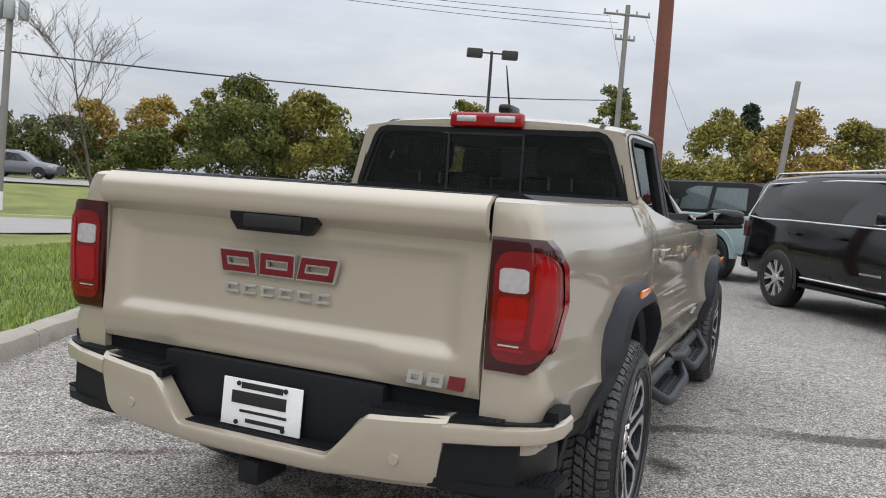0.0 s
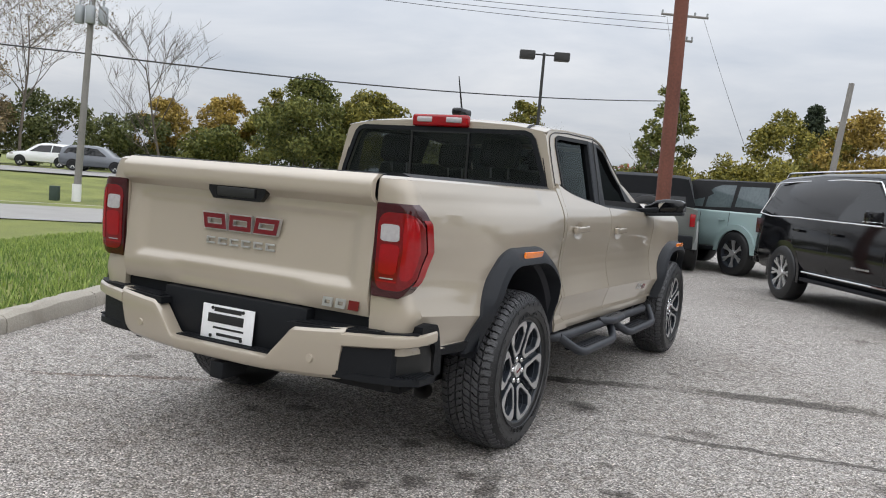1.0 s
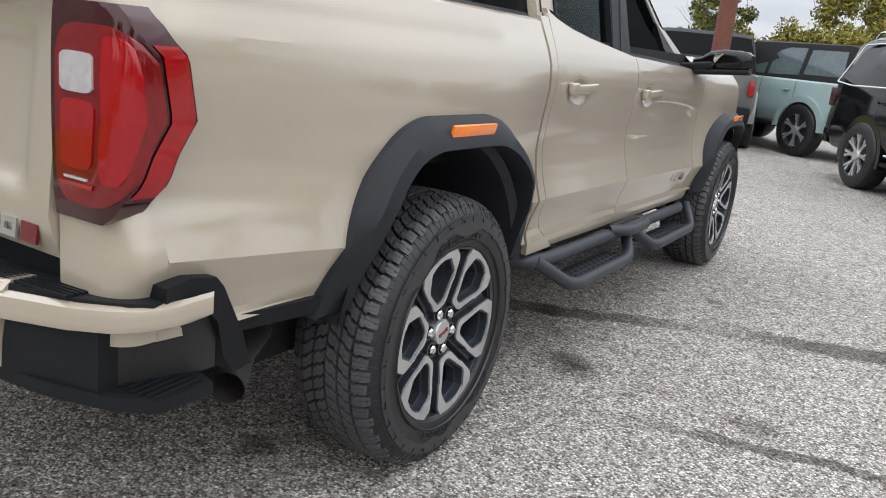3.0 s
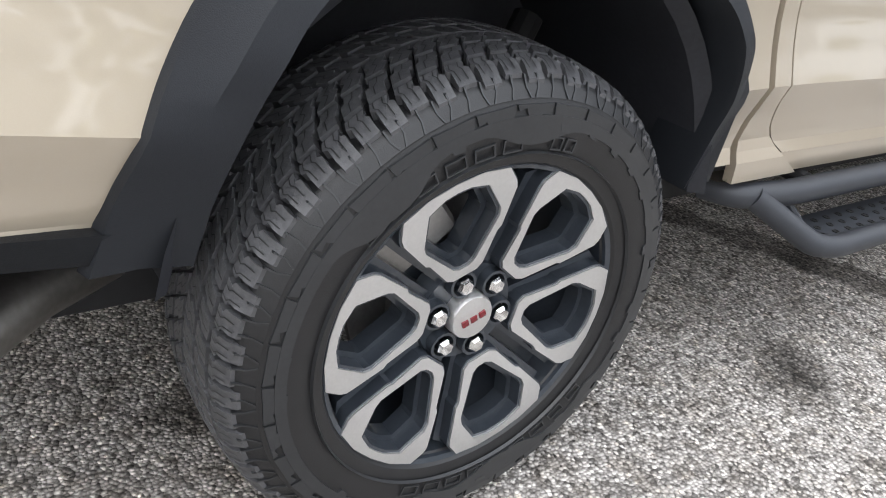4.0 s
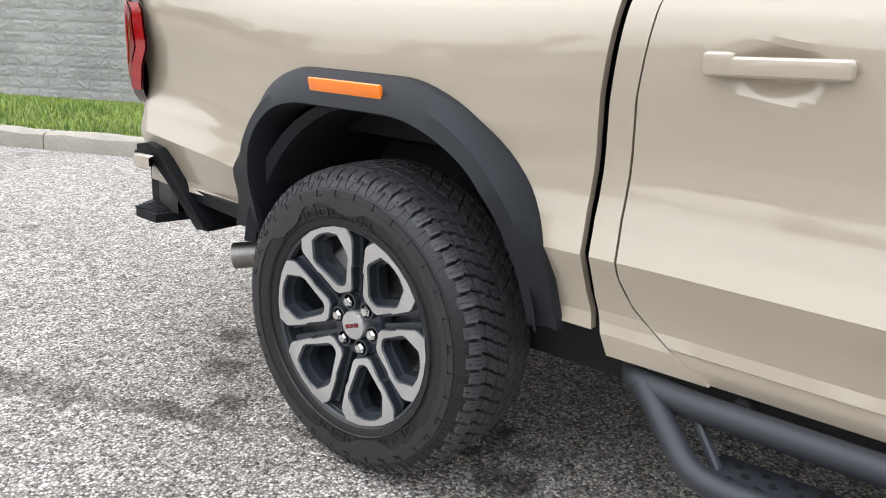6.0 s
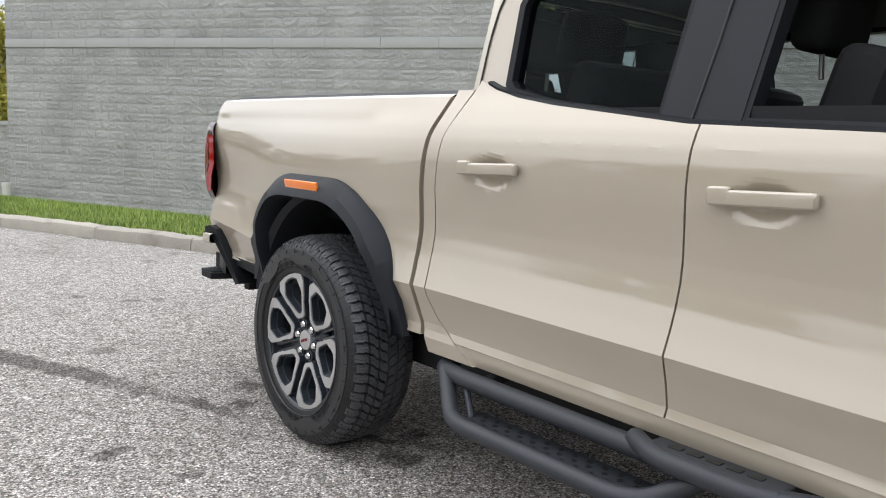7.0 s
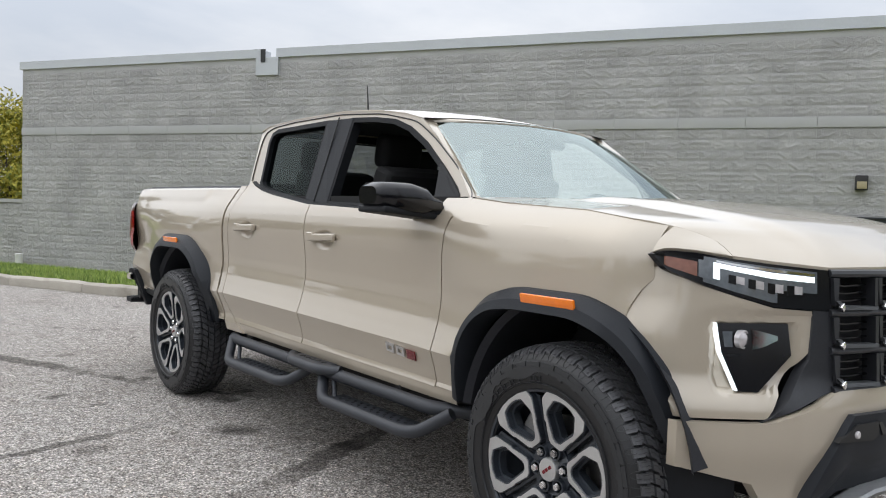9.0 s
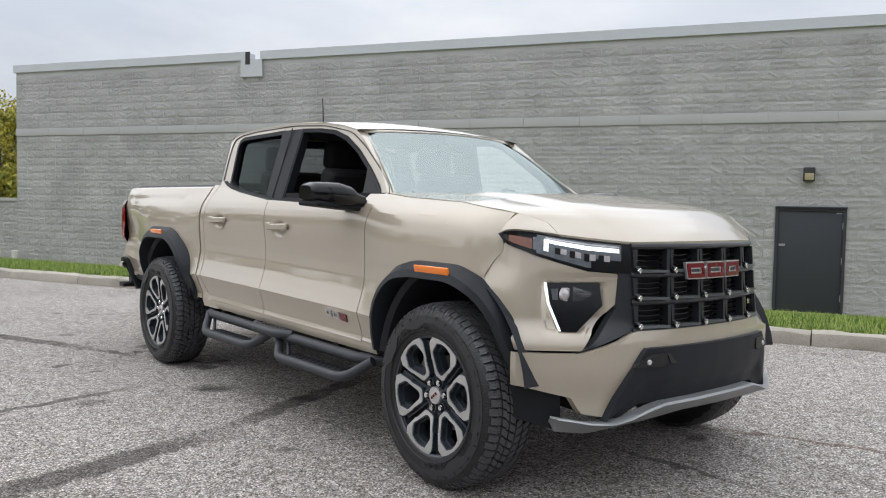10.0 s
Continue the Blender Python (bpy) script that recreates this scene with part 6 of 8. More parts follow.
for q0, cnt in ((-27, 6), (31, 2), (150, 9)):
    for i in range(cnt):
        q = radians(q0 + i * (8.6 if cnt > 2 else 5.0))
        wide = 0.030 if cnt > 2 else 0.018
        rad = R_R + 0.037
        M = Matrix.Translation((xs + 0.0005, rad * math.sin(q), rad * math.cos(q))) @ Matrix.Rotation(-q, 4, "X")
        for dz in (-0.0085, 0.0085):
            add_box(bm, (0.0030, wide, 0.0022), M @ Matrix.Translation((0, 0, dz)))
        for dy in (-0.5, 0.5):
            add_box(bm, (0.0030, 0.0022, 0.019), M @ Matrix.Translation((0, dy * wide, 0)))
mesh_of("sidewall_print", bm, RUBBER_GLOSS)
mesh_of("sidewall_ring", add_lathe(bmesh.new(), [(xs - 0.004, R_R + 0.020), (xs + 0.0015, R_R + 0.022), (xs - 0.004, R_R + 0.024)], 96, "X", closed=True), RUBBER_GLOSS)


def wheel(parent, m):
    w = shared("wheel", WHEEL_MESH["wheel"], parent, m)
    w["label"] = "six-spoke wheel, machined face on dark grey, all-terrain tyre"
    for k in ("tyre", "tread", "sipe_pattern", "shoulder_relief", "spokes", "spoke_face", "hub_cap", "brake_disc", "brake_caliper", "sidewall_band", "sidewall_print", "sidewall_ring"):
        shared(k, WHEEL_MESH[k], w)
    for k in range(6):
        q = k * math.pi / 3 + SPIN_LUG
        shared("lug_nut", WHEEL_MESH["lug_nut"], w, at(0, 0.0615 * math.sin(q), 0.0615 * math.cos(q)))
    shared("cap_mark", WHEEL_MESH["cap_mark"], w)
    for o in w.children:
        if o.name.split(".")[0] in ("tread", "sipe_pattern", "shoulder_relief", "sidewall_print"):
            o["kind"] = "stuff"
    return w


SPIN_LUG = 0.0
CX = 0.848
SPIN_R, SPIN_F = 20.0, 39.5
wheel(truck, at(CX, 0, 0.403, SPIN_R))
wheel(truck, at(CX, FRONT, 0.403, SPIN_F))
wheel(truck, at(-CX, 0, 0.403, 20, 0, 180))
wheel(truck, at(-CX, FRONT, 0.403, 40, 0, 180))


# ---- truck cabin ----
def seat(parent, x, y, back=0.62, bench=False, w=0.52):
    st = part("seat", box((w, 0.50, 0.16), at(x, y, 0.86, 6), 0.05, 3), FABRIC, parent, "black cloth seat")
    part("backrest", box((w * 0.95, 0.15, 0.62), at(x, y - 0.27, 1.14, -16), 0.055, 3), FABRIC, st)
    part("headrest", box((0.26, 0.11, 0.18), at(x, y - 0.385, 1.535, -10), 0.05, 4), FABRIC, st)
    for q in (-0.06, 0.06):
        part("headrest_post", add_tube(bmesh.new(), [(x + q, y - 0.375, 1.38), (x + q, y - 0.385, 1.50)], 0.007, 8), STEEL, st)


for x in (-0.37, 0.37):
    seat(truck, x, 2.02)
    seat(truck, x, 1.22)
HEADLINER = material("grey_headliner", (0.05, 0.05, 0.052), 0.9, 0.0, 0.08, 5.0, 200.0)
part("headliner", patch(lambda u, v: ((2 * u - 1) * 0.62, 0.76 + 1.44 * v, 1.672 + 0.03 * (1 - (2 * u - 1) ** 2) - 0.02 * v), 8, 8), HEADLINER, truck, "grey headliner")
part("dashboard", patch(lambda u, v: ((2 * u - 1) * 0.76, 2.42 + 0.50 * v, lerp(v, [0, 0.15, 0.5, 1], [1.02, 1.20, 1.235, 1.225])), 10, 10, (0, 0, -0.05)), FABRIC, truck, "black dashboard")
bm = bmesh.new()
ring = [(-0.37 + 0.18 * math.cos(q), 2.33 + 0.05 * math.sin(q), 1.16 + 0.17 * math.sin(q)) for q in (k * math.pi / 16 for k in range(32))]
add_tube(bm, ring, 0.016, 8, closed=True)
add_box(bm, (0.30, 0.03, 0.07), at(-0.37, 2.34, 1.155, -15), 0.012)
part("steering_wheel", bm, GLOSS_BLACK, truck)
part("rear_view_mirror", box((0.22, 0.03, 0.06), at(0, 2.25, 1.56, 10), 0.012), GLOSS_BLACK, truck)
part("camera_pod", box((0.16, 0.12, 0.035), at(0, 2.355, 1.590, -38), 0.012), BLACK_PLASTIC, truck, "black sensor pod behind the windscreen")

# ---- other vehicles ----
def spoke_wheel(r, w, spokes, face_mat, key):
    """Plain road wheel: tyre, dark barrel, spokes."""
    out = {}
    bm = add_lathe(bmesh.new(), [(-w / 2, r * 0.66), (-w / 2 - 0.004, r * 0.80), (-w / 2 + 0.02, r * 0.96), (-w / 2 + 0.05, r), (w / 2 - 0.05, r), (w / 2 - 0.02, r * 0.96), (w / 2 + 0.004, r * 0.80), (w / 2, r * 0.66)], 48, "X", caps=False)
    out["tyre"] = mesh_of(key + "_tyre", bm, RUBBER)
    bm = add_lathe(bmesh.new(), [(w / 2 - 0.005, r * 0.665), (w / 2 - 0.01, r * 0.63), (w / 2 - 0.09, r * 0.60), (w / 2 - 0.10, 0.0)], 40, "X", caps=False)
    out["rim"] = mesh_of(key + "_rim", bm, RIM_DARK)
    bm = bmesh.new()
    for k in range(spokes):
        q = 2 * math.pi * k / spokes
        f3 = to_face(w / 2 - 0.012)(q)
        add_prism(bm, [(r * 0.10, r * 0.06), (r * 0.35, r * 0.045), (r * 0.62, r * 0.12), (r * 0.62, r * 0.03), (r * 0.40, 0.0), (r * 0.62, -r * 0.03), (r * 0.62, -r * 0.12), (r * 0.35, -r * 0.045), (r * 0.10, -r * 0.06)], 0.03, f3)
    add_lathe(bm, [(w / 2 - 0.03, r * 0.17), (w / 2 - 0.008, r * 0.15), (w / 2 - 0.006, 0.0)], 20, "X")
    out["spokes"] = mesh_of(key + "_spokes", bm, face_mat, 25)
    return out


def car_wheel(parent, meshes, m):
    t = shared("wheel", meshes["tyre"], parent, m)
    shared("rim", meshes["rim"], t)
    shared("spokes", meshes["spokes"], t)


def car_body(stations, n=10):
    """Loft of cross sections. A station: y, half width at the sill, waist, belt and roof, with heights of sill, waist, belt, roof edge and roof."""
    bm = bmesh.new()
    rings = []
    for y, ws, ww, wb, wr, zs, zw, zb, zr, zt in stations:
        half = [(0, zs), (ws * 0.8, zs), (ws, zs + 0.05), (ww, (zs + zw) / 2), (ww, zw), (wb, zb), ((wb + wr) / 2, (zb + zr) / 2), (wr, zr), (wr * 0.82, zr + (zt - zr) * 0.7), (wr * 0.45, zt), (0, zt)]
        ring = [bm.verts.new((x, y, z)) for x, z in half] + [bm.verts.new((-x, y, z)) for x, z in half[-2:0:-1]]
        rings.append(ring)
    k = len(rings[0])
    for A, B in zip(rings, rings[1:]):
        for j in range(k):
            bm.faces.new((A[j], A[(j + 1) % k], B[(j + 1) % k], B[j]))
    bm.faces.new(rings[0])
    bm.faces.new(rings[-1])
    return bm


def side_plate(name, poly, xf, mat, parent, s, depth=0.02, out=0.004, label="", hole=None):
    return part(name, add_prism(bmesh.new(), poly, depth, lambda a, b, d: (s * (xf(b) + out - d), a, b), hole or ()), mat, parent, label)


def arc_poly(yc, zc, r0, r1, a0, a1, n=16):
    o = [(yc + r1 * math.cos(radians(a0 + (a1 - a0) * i / n)), zc + r1 * math.sin(radians(a0 + (a1 - a0) * i / n))) for i in range(n + 1)]
    i_ = [(yc + r0 * math.cos(radians(a0 + (a1 - a0) * i / n)), zc + r0 * math.sin(radians(a0 + (a1 - a0) * i / n))) for i in range(n + 1)]
    return o + i_[::-1]


BLACK_PAINT = material("black_car_paint", (0.005, 0.005, 0.006), 0.08, 0.0, 0.1, 3.0, 300.0, spec=0.42)
DARK_GLASS = material("dark_car_glass", (0.012, 0.014, 0.016), 0.04, 0.0, 0.1, 3.0, 30.0, spec=0.55)
MINT = material("pale_mint_paint", (0.30, 0.40, 0.395), 0.35, 0.0, 0.05, 3.0, 300.0, coat=0.8)
GREY_PAINT = material("grey_green_paint", (0.13, 0.14, 0.13), 0.35, 0.0, 0.05, 3.0, 300.0, coat=0.8)
SLATE = material("slate_grey_paint", (0.10, 0.11, 0.125), 0.3, 0.3, 0.05, 3.0, 300.0, coat=0.8)
WHITE_CAR = material("white_car_paint", (0.72, 0.72, 0.72), 0.3, 0.0, 0.03, 3.0, 300.0, coat=0.8)
SOFT_TOP = material("black_soft_top", (0.012, 0.012, 0.013), 0.9, 0.0, 0.2, 6.0, 120.0)


def big_suv(m):
    v = new("suv", None)
    tagged(v, "glossy black full-size suv with chrome window line, parked", "suv")
    st = [(-1.12, 0.86, 0.90, 0.84, 0.66, 0.50, 0.80, 1.12, 1.60, 1.64), (-1.05, 0.92, 0.98, 0.94, 0.74, 0.42, 0.80, 1.20, 1.74, 1.82), (-0.80, 0.97, 1.03, 0.98, 0.78, 0.38, 0.82, 1.22, 1.79, 1.88), (0.3, 0.98, 1.045, 0.99, 0.80, 0.36, 0.84, 1.22, 1.83, 1.925), (1.6, 0.98, 1.04, 0.985, 0.79, 0.36, 0.84, 1.20, 1.81, 1.915), (2.35, 0.98, 1.04, 0.975, 0.75, 0.36, 0.84, 1.19, 1.72, 1.81), (3.0, 0.98, 1.035, 0.96, 0.86, 0.36, 0.84, 1.17, 1.20, 1.26), (3.9, 0.96, 1.01, 0.93, 0.80, 0.38, 0.82, 1.08, 1.12, 1.19), (4.2, 0.84, 0.90, 0.84, 0.72, 0.42, 0.76, 1.0, 1.05, 1.08)]
    part("body", car_body(st), BLACK_PAINT, v, angle=50)

    def gx(z):
        return lerp(z, [1.2, 1.8], [0.985, 0.79])

    for s in (1, -1):
        for poly in ([(-0.93, 1.32), (-0.72, 1.70), (0.02, 1.735), (0.12, 1.27), (-0.60, 1.25)], [(0.10, 1.735), (1.02, 1.755), (1.10, 1.25), (0.20, 1.265)], [(1.14, 1.755), (1.78, 1.735), (2.32, 1.32), (2.28, 1.24), (1.20, 1.25)]):
            side_plate("side_window", poly, gx, DARK_GLASS, v, s, label="dark tinted side window")
        trim = [(-1.00, 1.26), (-0.78, 1.745), (0.1, 1.78), (1.0, 1.80), (1.80, 1.78), (2.42, 1.27)]
        bm = add_tube(bmesh.new(), rounded([(s * (gx(b) + 0.006), a, b) for a, b in trim + [(2.3, 1.215), (1.1, 1.225), (0.1, 1.235), (-0.6, 1.225), (-1.0, 1.26)]], 0.05), 0.011, 6)
        part("window_trim", bm, CHROME, v, "chrome window line")
        for a in (0.16, 1.13, 2.36):
            part("door_seam", add_tube(bmesh.new(), [(s * 0.985, a, 1.20), (s * 1.043, a + 0.02, 0.84), (s * 1.03, a + 0.02, 0.50)], 0.004, 5), INK, v)
        for a in (0.32, 1.28):
            part("door_handle", box((0.03, 0.20, 0.035), at(s * 1.055, a, 1.06), 0.01), BLACK_PAINT, v)
        part("sill_trim", add_tube(bmesh.new(), [(s * 1.03, 0.55, 0.475), (s * 1.03, 2.60, 0.475)], 0.016, 8), CHROME, v)
        part("running_board", box((0.16, 2.1, 0.05), at(s * 0.98, 1.58, 0.37), 0.015), BLACK_PLASTIC, v)
        for i in range(9):
            part("name_bar", box((0.006, 0.030, 0.026), at(s * 1.047, 1.76 + 0.044 * i, 0.66), 0.002), CHROME, v)
        part("tail_lamp", box((0.05, 0.14, 0.24), at(s * 0.945, -1.03, 1.06, 0, 0, s * 20), 0.015), LAMP_RED_DARK, v)
        part("roof_rail", add_tube(bmesh.new(), rounded([(s * 0.72, -0.75, 1.84), (s * 0.73, -0.65, 1.905), (s * 0.74, 1.75, 1.93), (s * 0.72, 1.9, 1.86)], 0.04), 0.016, 8), CHROME, v)
        part("door_mirror", box((0.20, 0.14, 0.17), at(s * 1.11, 2.20, 1.32), 0.045, 3), BLACK_PAINT, v)
        part("mirror_trim", box((0.20, 0.145, 0.012), at(s * 1.112, 2.20, 1.262), 0.004), CHROME, v)
        for yw in (0.0, 3.12):
            part("wheel_arch", add_prism(bmesh.new(), arc_poly(yw, 0.40, 0.405, 0.49, -12, 192), 0.10, lambda a, b, d: (s * (1.047 - d), a, b)), BLACK_PAINT, v)
            # dark disc on the uncut body side, painted shade of the arch
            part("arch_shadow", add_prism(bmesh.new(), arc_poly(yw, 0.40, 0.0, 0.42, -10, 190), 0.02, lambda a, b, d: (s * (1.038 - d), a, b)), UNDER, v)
    part("rear_bumper", box((1.9, 0.14, 0.22), at(0, -1.10, 0.56), 0.05, 3), BLACK_PAINT, v)
    part("bumper_trim", box((1.86, 0.03, 0.03), at(0, -1.175, 0.50), 0.01), CHROME, v)
    part("windscreen", patch(lambda u, w: ((2 * u - 1) * lerp(w, [0, 1], [0.84, 0.70]), lerp(w, [0, 1], [3.04, 2.32]), lerp(w, [0, 1], [1.235, 1.80]) + 0.004), 6, 4), DARK_GLASS, v)
    part("rear_window", patch(lambda u, w: ((2 * u - 1) * lerp(w, [0, 1], [0.80, 0.66]), lerp(w, [0, 1], [-1.125, -1.072]), lerp(w, [0, 1], [1.24, 1.70])), 6, 4), DARK_GLASS, v)
    ws = spoke_wheel(0.405, 0.28, 8, MACHINED, "suv")
    for s in (1, -1):
        for yw in (0.0, 3.12):
            car_wheel(v, ws, at(s * 0.945, yw, 0.405, 0, 0, 0 if s > 0 else 180))
    v.matrix_world = m
    return v


def box_offroader(m, paint, label, spare, soft):
    """Boxy two-box off-roader with round-cornered windows and plastic arches."""
    v = new("offroad_suv", None)
    tagged(v, label, "suv")
    st = [(-0.80, 0.84, 0.88, 0.88, 0.80, 0.55, 0.85, 1.20, 1.22, 1.24), (-0.76, 0.88, 0.93, 0.92, 0.84, 0.48, 0.86, 1.20, 1.24, 1.25), (2.2, 0.90, 0.94, 0.92, 0.86, 0.46, 0.88, 1.20, 1.24, 1.25), (2.3, 0.90, 0.94, 0.90, 0.84, 0.46, 0.88, 1.16, 1.22, 1.235), (3.45, 0.88, 0.92, 0.86, 0.78, 0.48, 0.86, 1.10, 1.14, 1.17), (3.55, 0.80, 0.84, 0.80, 0.72, 0.52, 0.80, 1.05, 1.08, 1.10)]
    part("body", car_body(st), paint, v, angle=50)
    top = SOFT_TOP if soft else BLACK_PLASTIC
    st2 = [(-0.76, 0.84, 0.86, 0.86, 0.70, 1.20, 1.24, 1.30, 1.76, 1.78), (-0.60, 0.86, 0.87, 0.86, 0.74, 1.20, 1.24, 1.30, 1.81, 1.84), (1.55, 0.86, 0.87, 0.86, 0.76, 1.20, 1.24, 1.30, 1.81, 1.86), (1.72, 0.86, 0.87, 0.86, 0.74, 1.20, 1.24, 1.28, 1.78, 1.82), (2.20, 0.84, 0.86, 0.84, 0.80, 1.18, 1.22, 1.24, 1.26, 1.28)]
    part("top", car_body(st2), top, v, "black roof and pillars", angle=50)

    def gx(z):
        return lerp(z, [1.30, 1.80], [0.862, 0.748])

    GW = GLASS_GREY
    for s in (1, -1):
        for poly in ([(-0.62, 1.32), (-0.55, 1.72), (0.18, 1.72), (0.20, 1.32)], [(0.30, 1.30), (0.30, 1.74), (0.98, 1.74), (1.02, 1.28)], [(1.10, 1.28), (1.08, 1.74), (1.52, 1.74), (1.98, 1.28)]):
            side_plate("side_window", poly, gx, GW, v, s, label="grey side window")
        for a in (0.25, 1.06, 2.05):
            part("door_seam", add_tube(bmesh.new(), [(s * 0.925, a, 1.20), (s * 0.943, a, 0.86), (s * 0.93, a, 0.56)], 0.004, 5), INK, v)
        for a in (0.42, 1.22):
            part("door_handle", box((0.03, 0.16, 0.03), at(s * 0.952, a, 1.05), 0.01), paint, v)
        part("sill_step", box((0.12, 1.9, 0.08), at(s * 0.92, 1.45, 0.46), 0.02), BLACK_PLASTIC, v)
        part("tail_lamp", box((0.10, 0.05, 0.24), at(s * 0.84, -0.80, 1.0), 0.012), LAMP_RED, v, "upright red tail lamp")
        part("door_mirror", box((0.18, 0.10, 0.16), at(s * 1.02, 1.95, 1.30), 0.04, 3), BLACK_PLASTIC, v)
        for yw in (0.0, 2.95):
            part("wheel_arch", add_prism(bmesh.new(), arc_poly(yw, 0.44, 0.44, 0.545, 0, 180), 0.10, lambda a, b, d: (s * (0.985 - d), a, b)), paint, v)
            # arch is not hollow: a dark disc behind the wheel paints its shade
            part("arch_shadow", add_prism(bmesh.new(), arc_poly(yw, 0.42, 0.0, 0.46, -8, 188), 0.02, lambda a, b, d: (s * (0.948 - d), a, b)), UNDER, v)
    part("rear_bumper", box((1.75, 0.16, 0.26), at(0, -0.86, 0.58), 0.04, 3), BLACK_PLASTIC, v)
    part("rear_window", patch(lambda u, w: ((2 * u - 1) * lerp(w, [0, 1], [0.70, 0.62]), lerp(w, [0, 1], [-0.772, -0.735]), lerp(w, [0, 1], [1.30, 1.72])), 4, 3), DARK_GLASS, v)
    part("windscreen", patch(lambda u, w: ((2 * u - 1) * lerp(w, [0, 1], [0.78, 0.68]), lerp(w, [0, 1], [2.215, 1.76]), lerp(w, [0, 1], [1.28, 1.78]) + 0.006), 4, 3), GW, v)
    part("hood_bulge", box((1.0, 1.1, 0.05), at(0, 2.85, 1.19, -4), 0.02), paint, v)
    ws = spoke_wheel(0.42, 0.28, 6, MACHINED, "offroader")
    if spare:
        sp = shared("spare_wheel", ws["tyre"], v, at(0, -0.98, 1.0, 0, 0, -90))
        shared("rim", ws["rim"], sp)
    for s in (1, -1):
        for yw in (0.0, 2.95):
            car_wheel(v, ws, at(s * 0.875, yw, 0.42, 0, 0, 0 if s > 0 else 180))
    v.matrix_world = m
    return v


GLASS_GREY = material("grey_reflecting_glass", (0.10, 0.125, 0.13), 0.06, 0.0, 0.2, 2.0, 20.0, coat=0.5)
big_suv(at(2.15, 9.75, 0, 0, 0, -147))
box_offroader(at(0.66, 13.25, 0, 0, 0, 52), MINT, "pale mint off-road suv with a black soft top", False, True)
box_offroader(at(-1.62, 12.35, 0, 0, 0, 14), GREY_PAINT, "grey off-road suv with a spare wheel on its tail", True, False)


def road_car(m, paint, label):
    v = new("crossover", None)
    tagged(v, label, "car")
    st = [(-0.95, 0.78, 0.82, 0.78, 0.60, 0.45, 0.75, 0.95, 1.05, 1.10), (-0.85, 0.86, 0.90, 0.86, 0.64, 0.34, 0.78, 1.02, 1.40, 1.45), (-0.3, 0.88, 0.93, 0.88, 0.66, 0.30, 0.80, 1.0, 1.58, 1.65), (1.2, 0.88, 0.93, 0.87, 0.66, 0.30, 0.78, 0.98, 1.60, 1.69), (1.7, 0.88, 0.93, 0.87, 0.64, 0.30, 0.78, 0.97, 1.50, 1.58), (2.45, 0.88, 0.92, 0.86, 0.78, 0.32, 0.76, 0.95, 1.0, 1.06), (3.3, 0.86, 0.90, 0.82, 0.70, 0.34, 0.72, 0.85, 0.92, 0.97), (3.7, 0.70, 0.76, 0.70, 0.60, 0.38, 0.62, 0.72, 0.80, 0.84)]
    part("body", car_body(st), paint, v, angle=50)
    for s in (1, -1):
        for poly in ([(-0.65, 1.08), (-0.40, 1.46), (0.55, 1.53), (0.6, 1.04)], [(0.66, 1.04), (0.62, 1.53), (1.45, 1.48), (2.10, 1.04)]):
            side_plate("side_window", poly, lambda b: lerp(b, [1.0, 1.58], [0.872, 0.665]), DARK_GLASS, v, s)
        part("head_lamp", box((0.06, 0.30, 0.10), at(s * 0.82, 3.35, 0.80, 0, 0, s * 20), 0.02), LAMP_CLEAR, v)
        part("tail_lamp", box((0.06, 0.20, 0.14), at(s * 0.80, -0.86, 0.95), 0.02), LAMP_RED_DARK, v)
        for yw in (0.0, 2.70):
            # shade of the wheel opening, painted as a dark disc
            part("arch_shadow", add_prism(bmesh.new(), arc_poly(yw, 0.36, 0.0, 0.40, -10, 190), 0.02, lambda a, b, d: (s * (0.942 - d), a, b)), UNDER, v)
    ws = spoke_wheel(0.36, 0.22, 5, MACHINED, "road")
    for s in (1, -1):
        for yw in (0.0, 2.70):
            car_wheel(v, ws, at(s * 0.83, yw, 0.36, 0, 0, 0 if s > 0 else 180))
    v.matrix_world = m
    return v


def on_road(x, y, rz):
    return at(x, y, ground_z(x, y) + 0.06, 0, 0, rz)


road_car(on_road(-43.6, 30.9, -60), SLATE, "slate grey crossover on the far road")
road_car(on_road(-47.8, 33.0, 120), WHITE_CAR, "white crossover on the far road")

# ---- poles and wires ----
WOOD_RED = material("red_brown_painted_pole", (0.145, 0.052, 0.034), 0.8, 0.0, 0.3, 1.5, 30.0, bump=0.004, bump_scale=40)
WOOD_GREY = material("weathered_grey_pole", (0.20, 0.19, 0.175), 0.9, 0.0, 0.2, 1.5, 30.0, bump=0.004, bump_scale=40)
LAMP_METAL = material("dark_bronze_metal", (0.035, 0.034, 0.033), 0.5, 0.4, 0.1, 3.0, 50.0)
GALV = material("galvanised_grey", (0.32, 0.34, 0.35), 0.5, 0.4, 0.1, 3.0, 50.0)


def pole(name, base, top, r0, r1, mat, label, category="utility pole"):
    bm = bmesh.new()
    b, t_ = Vector(base), Vector(top)
    pts = [b.lerp(t_, k / 8) for k in range(9)]
    add_tube(bm, pts, [r0 + (r1 - r0) * k / 8 for k in range(9)], 14)
    return tagged(part(name, bm, mat), label, category)


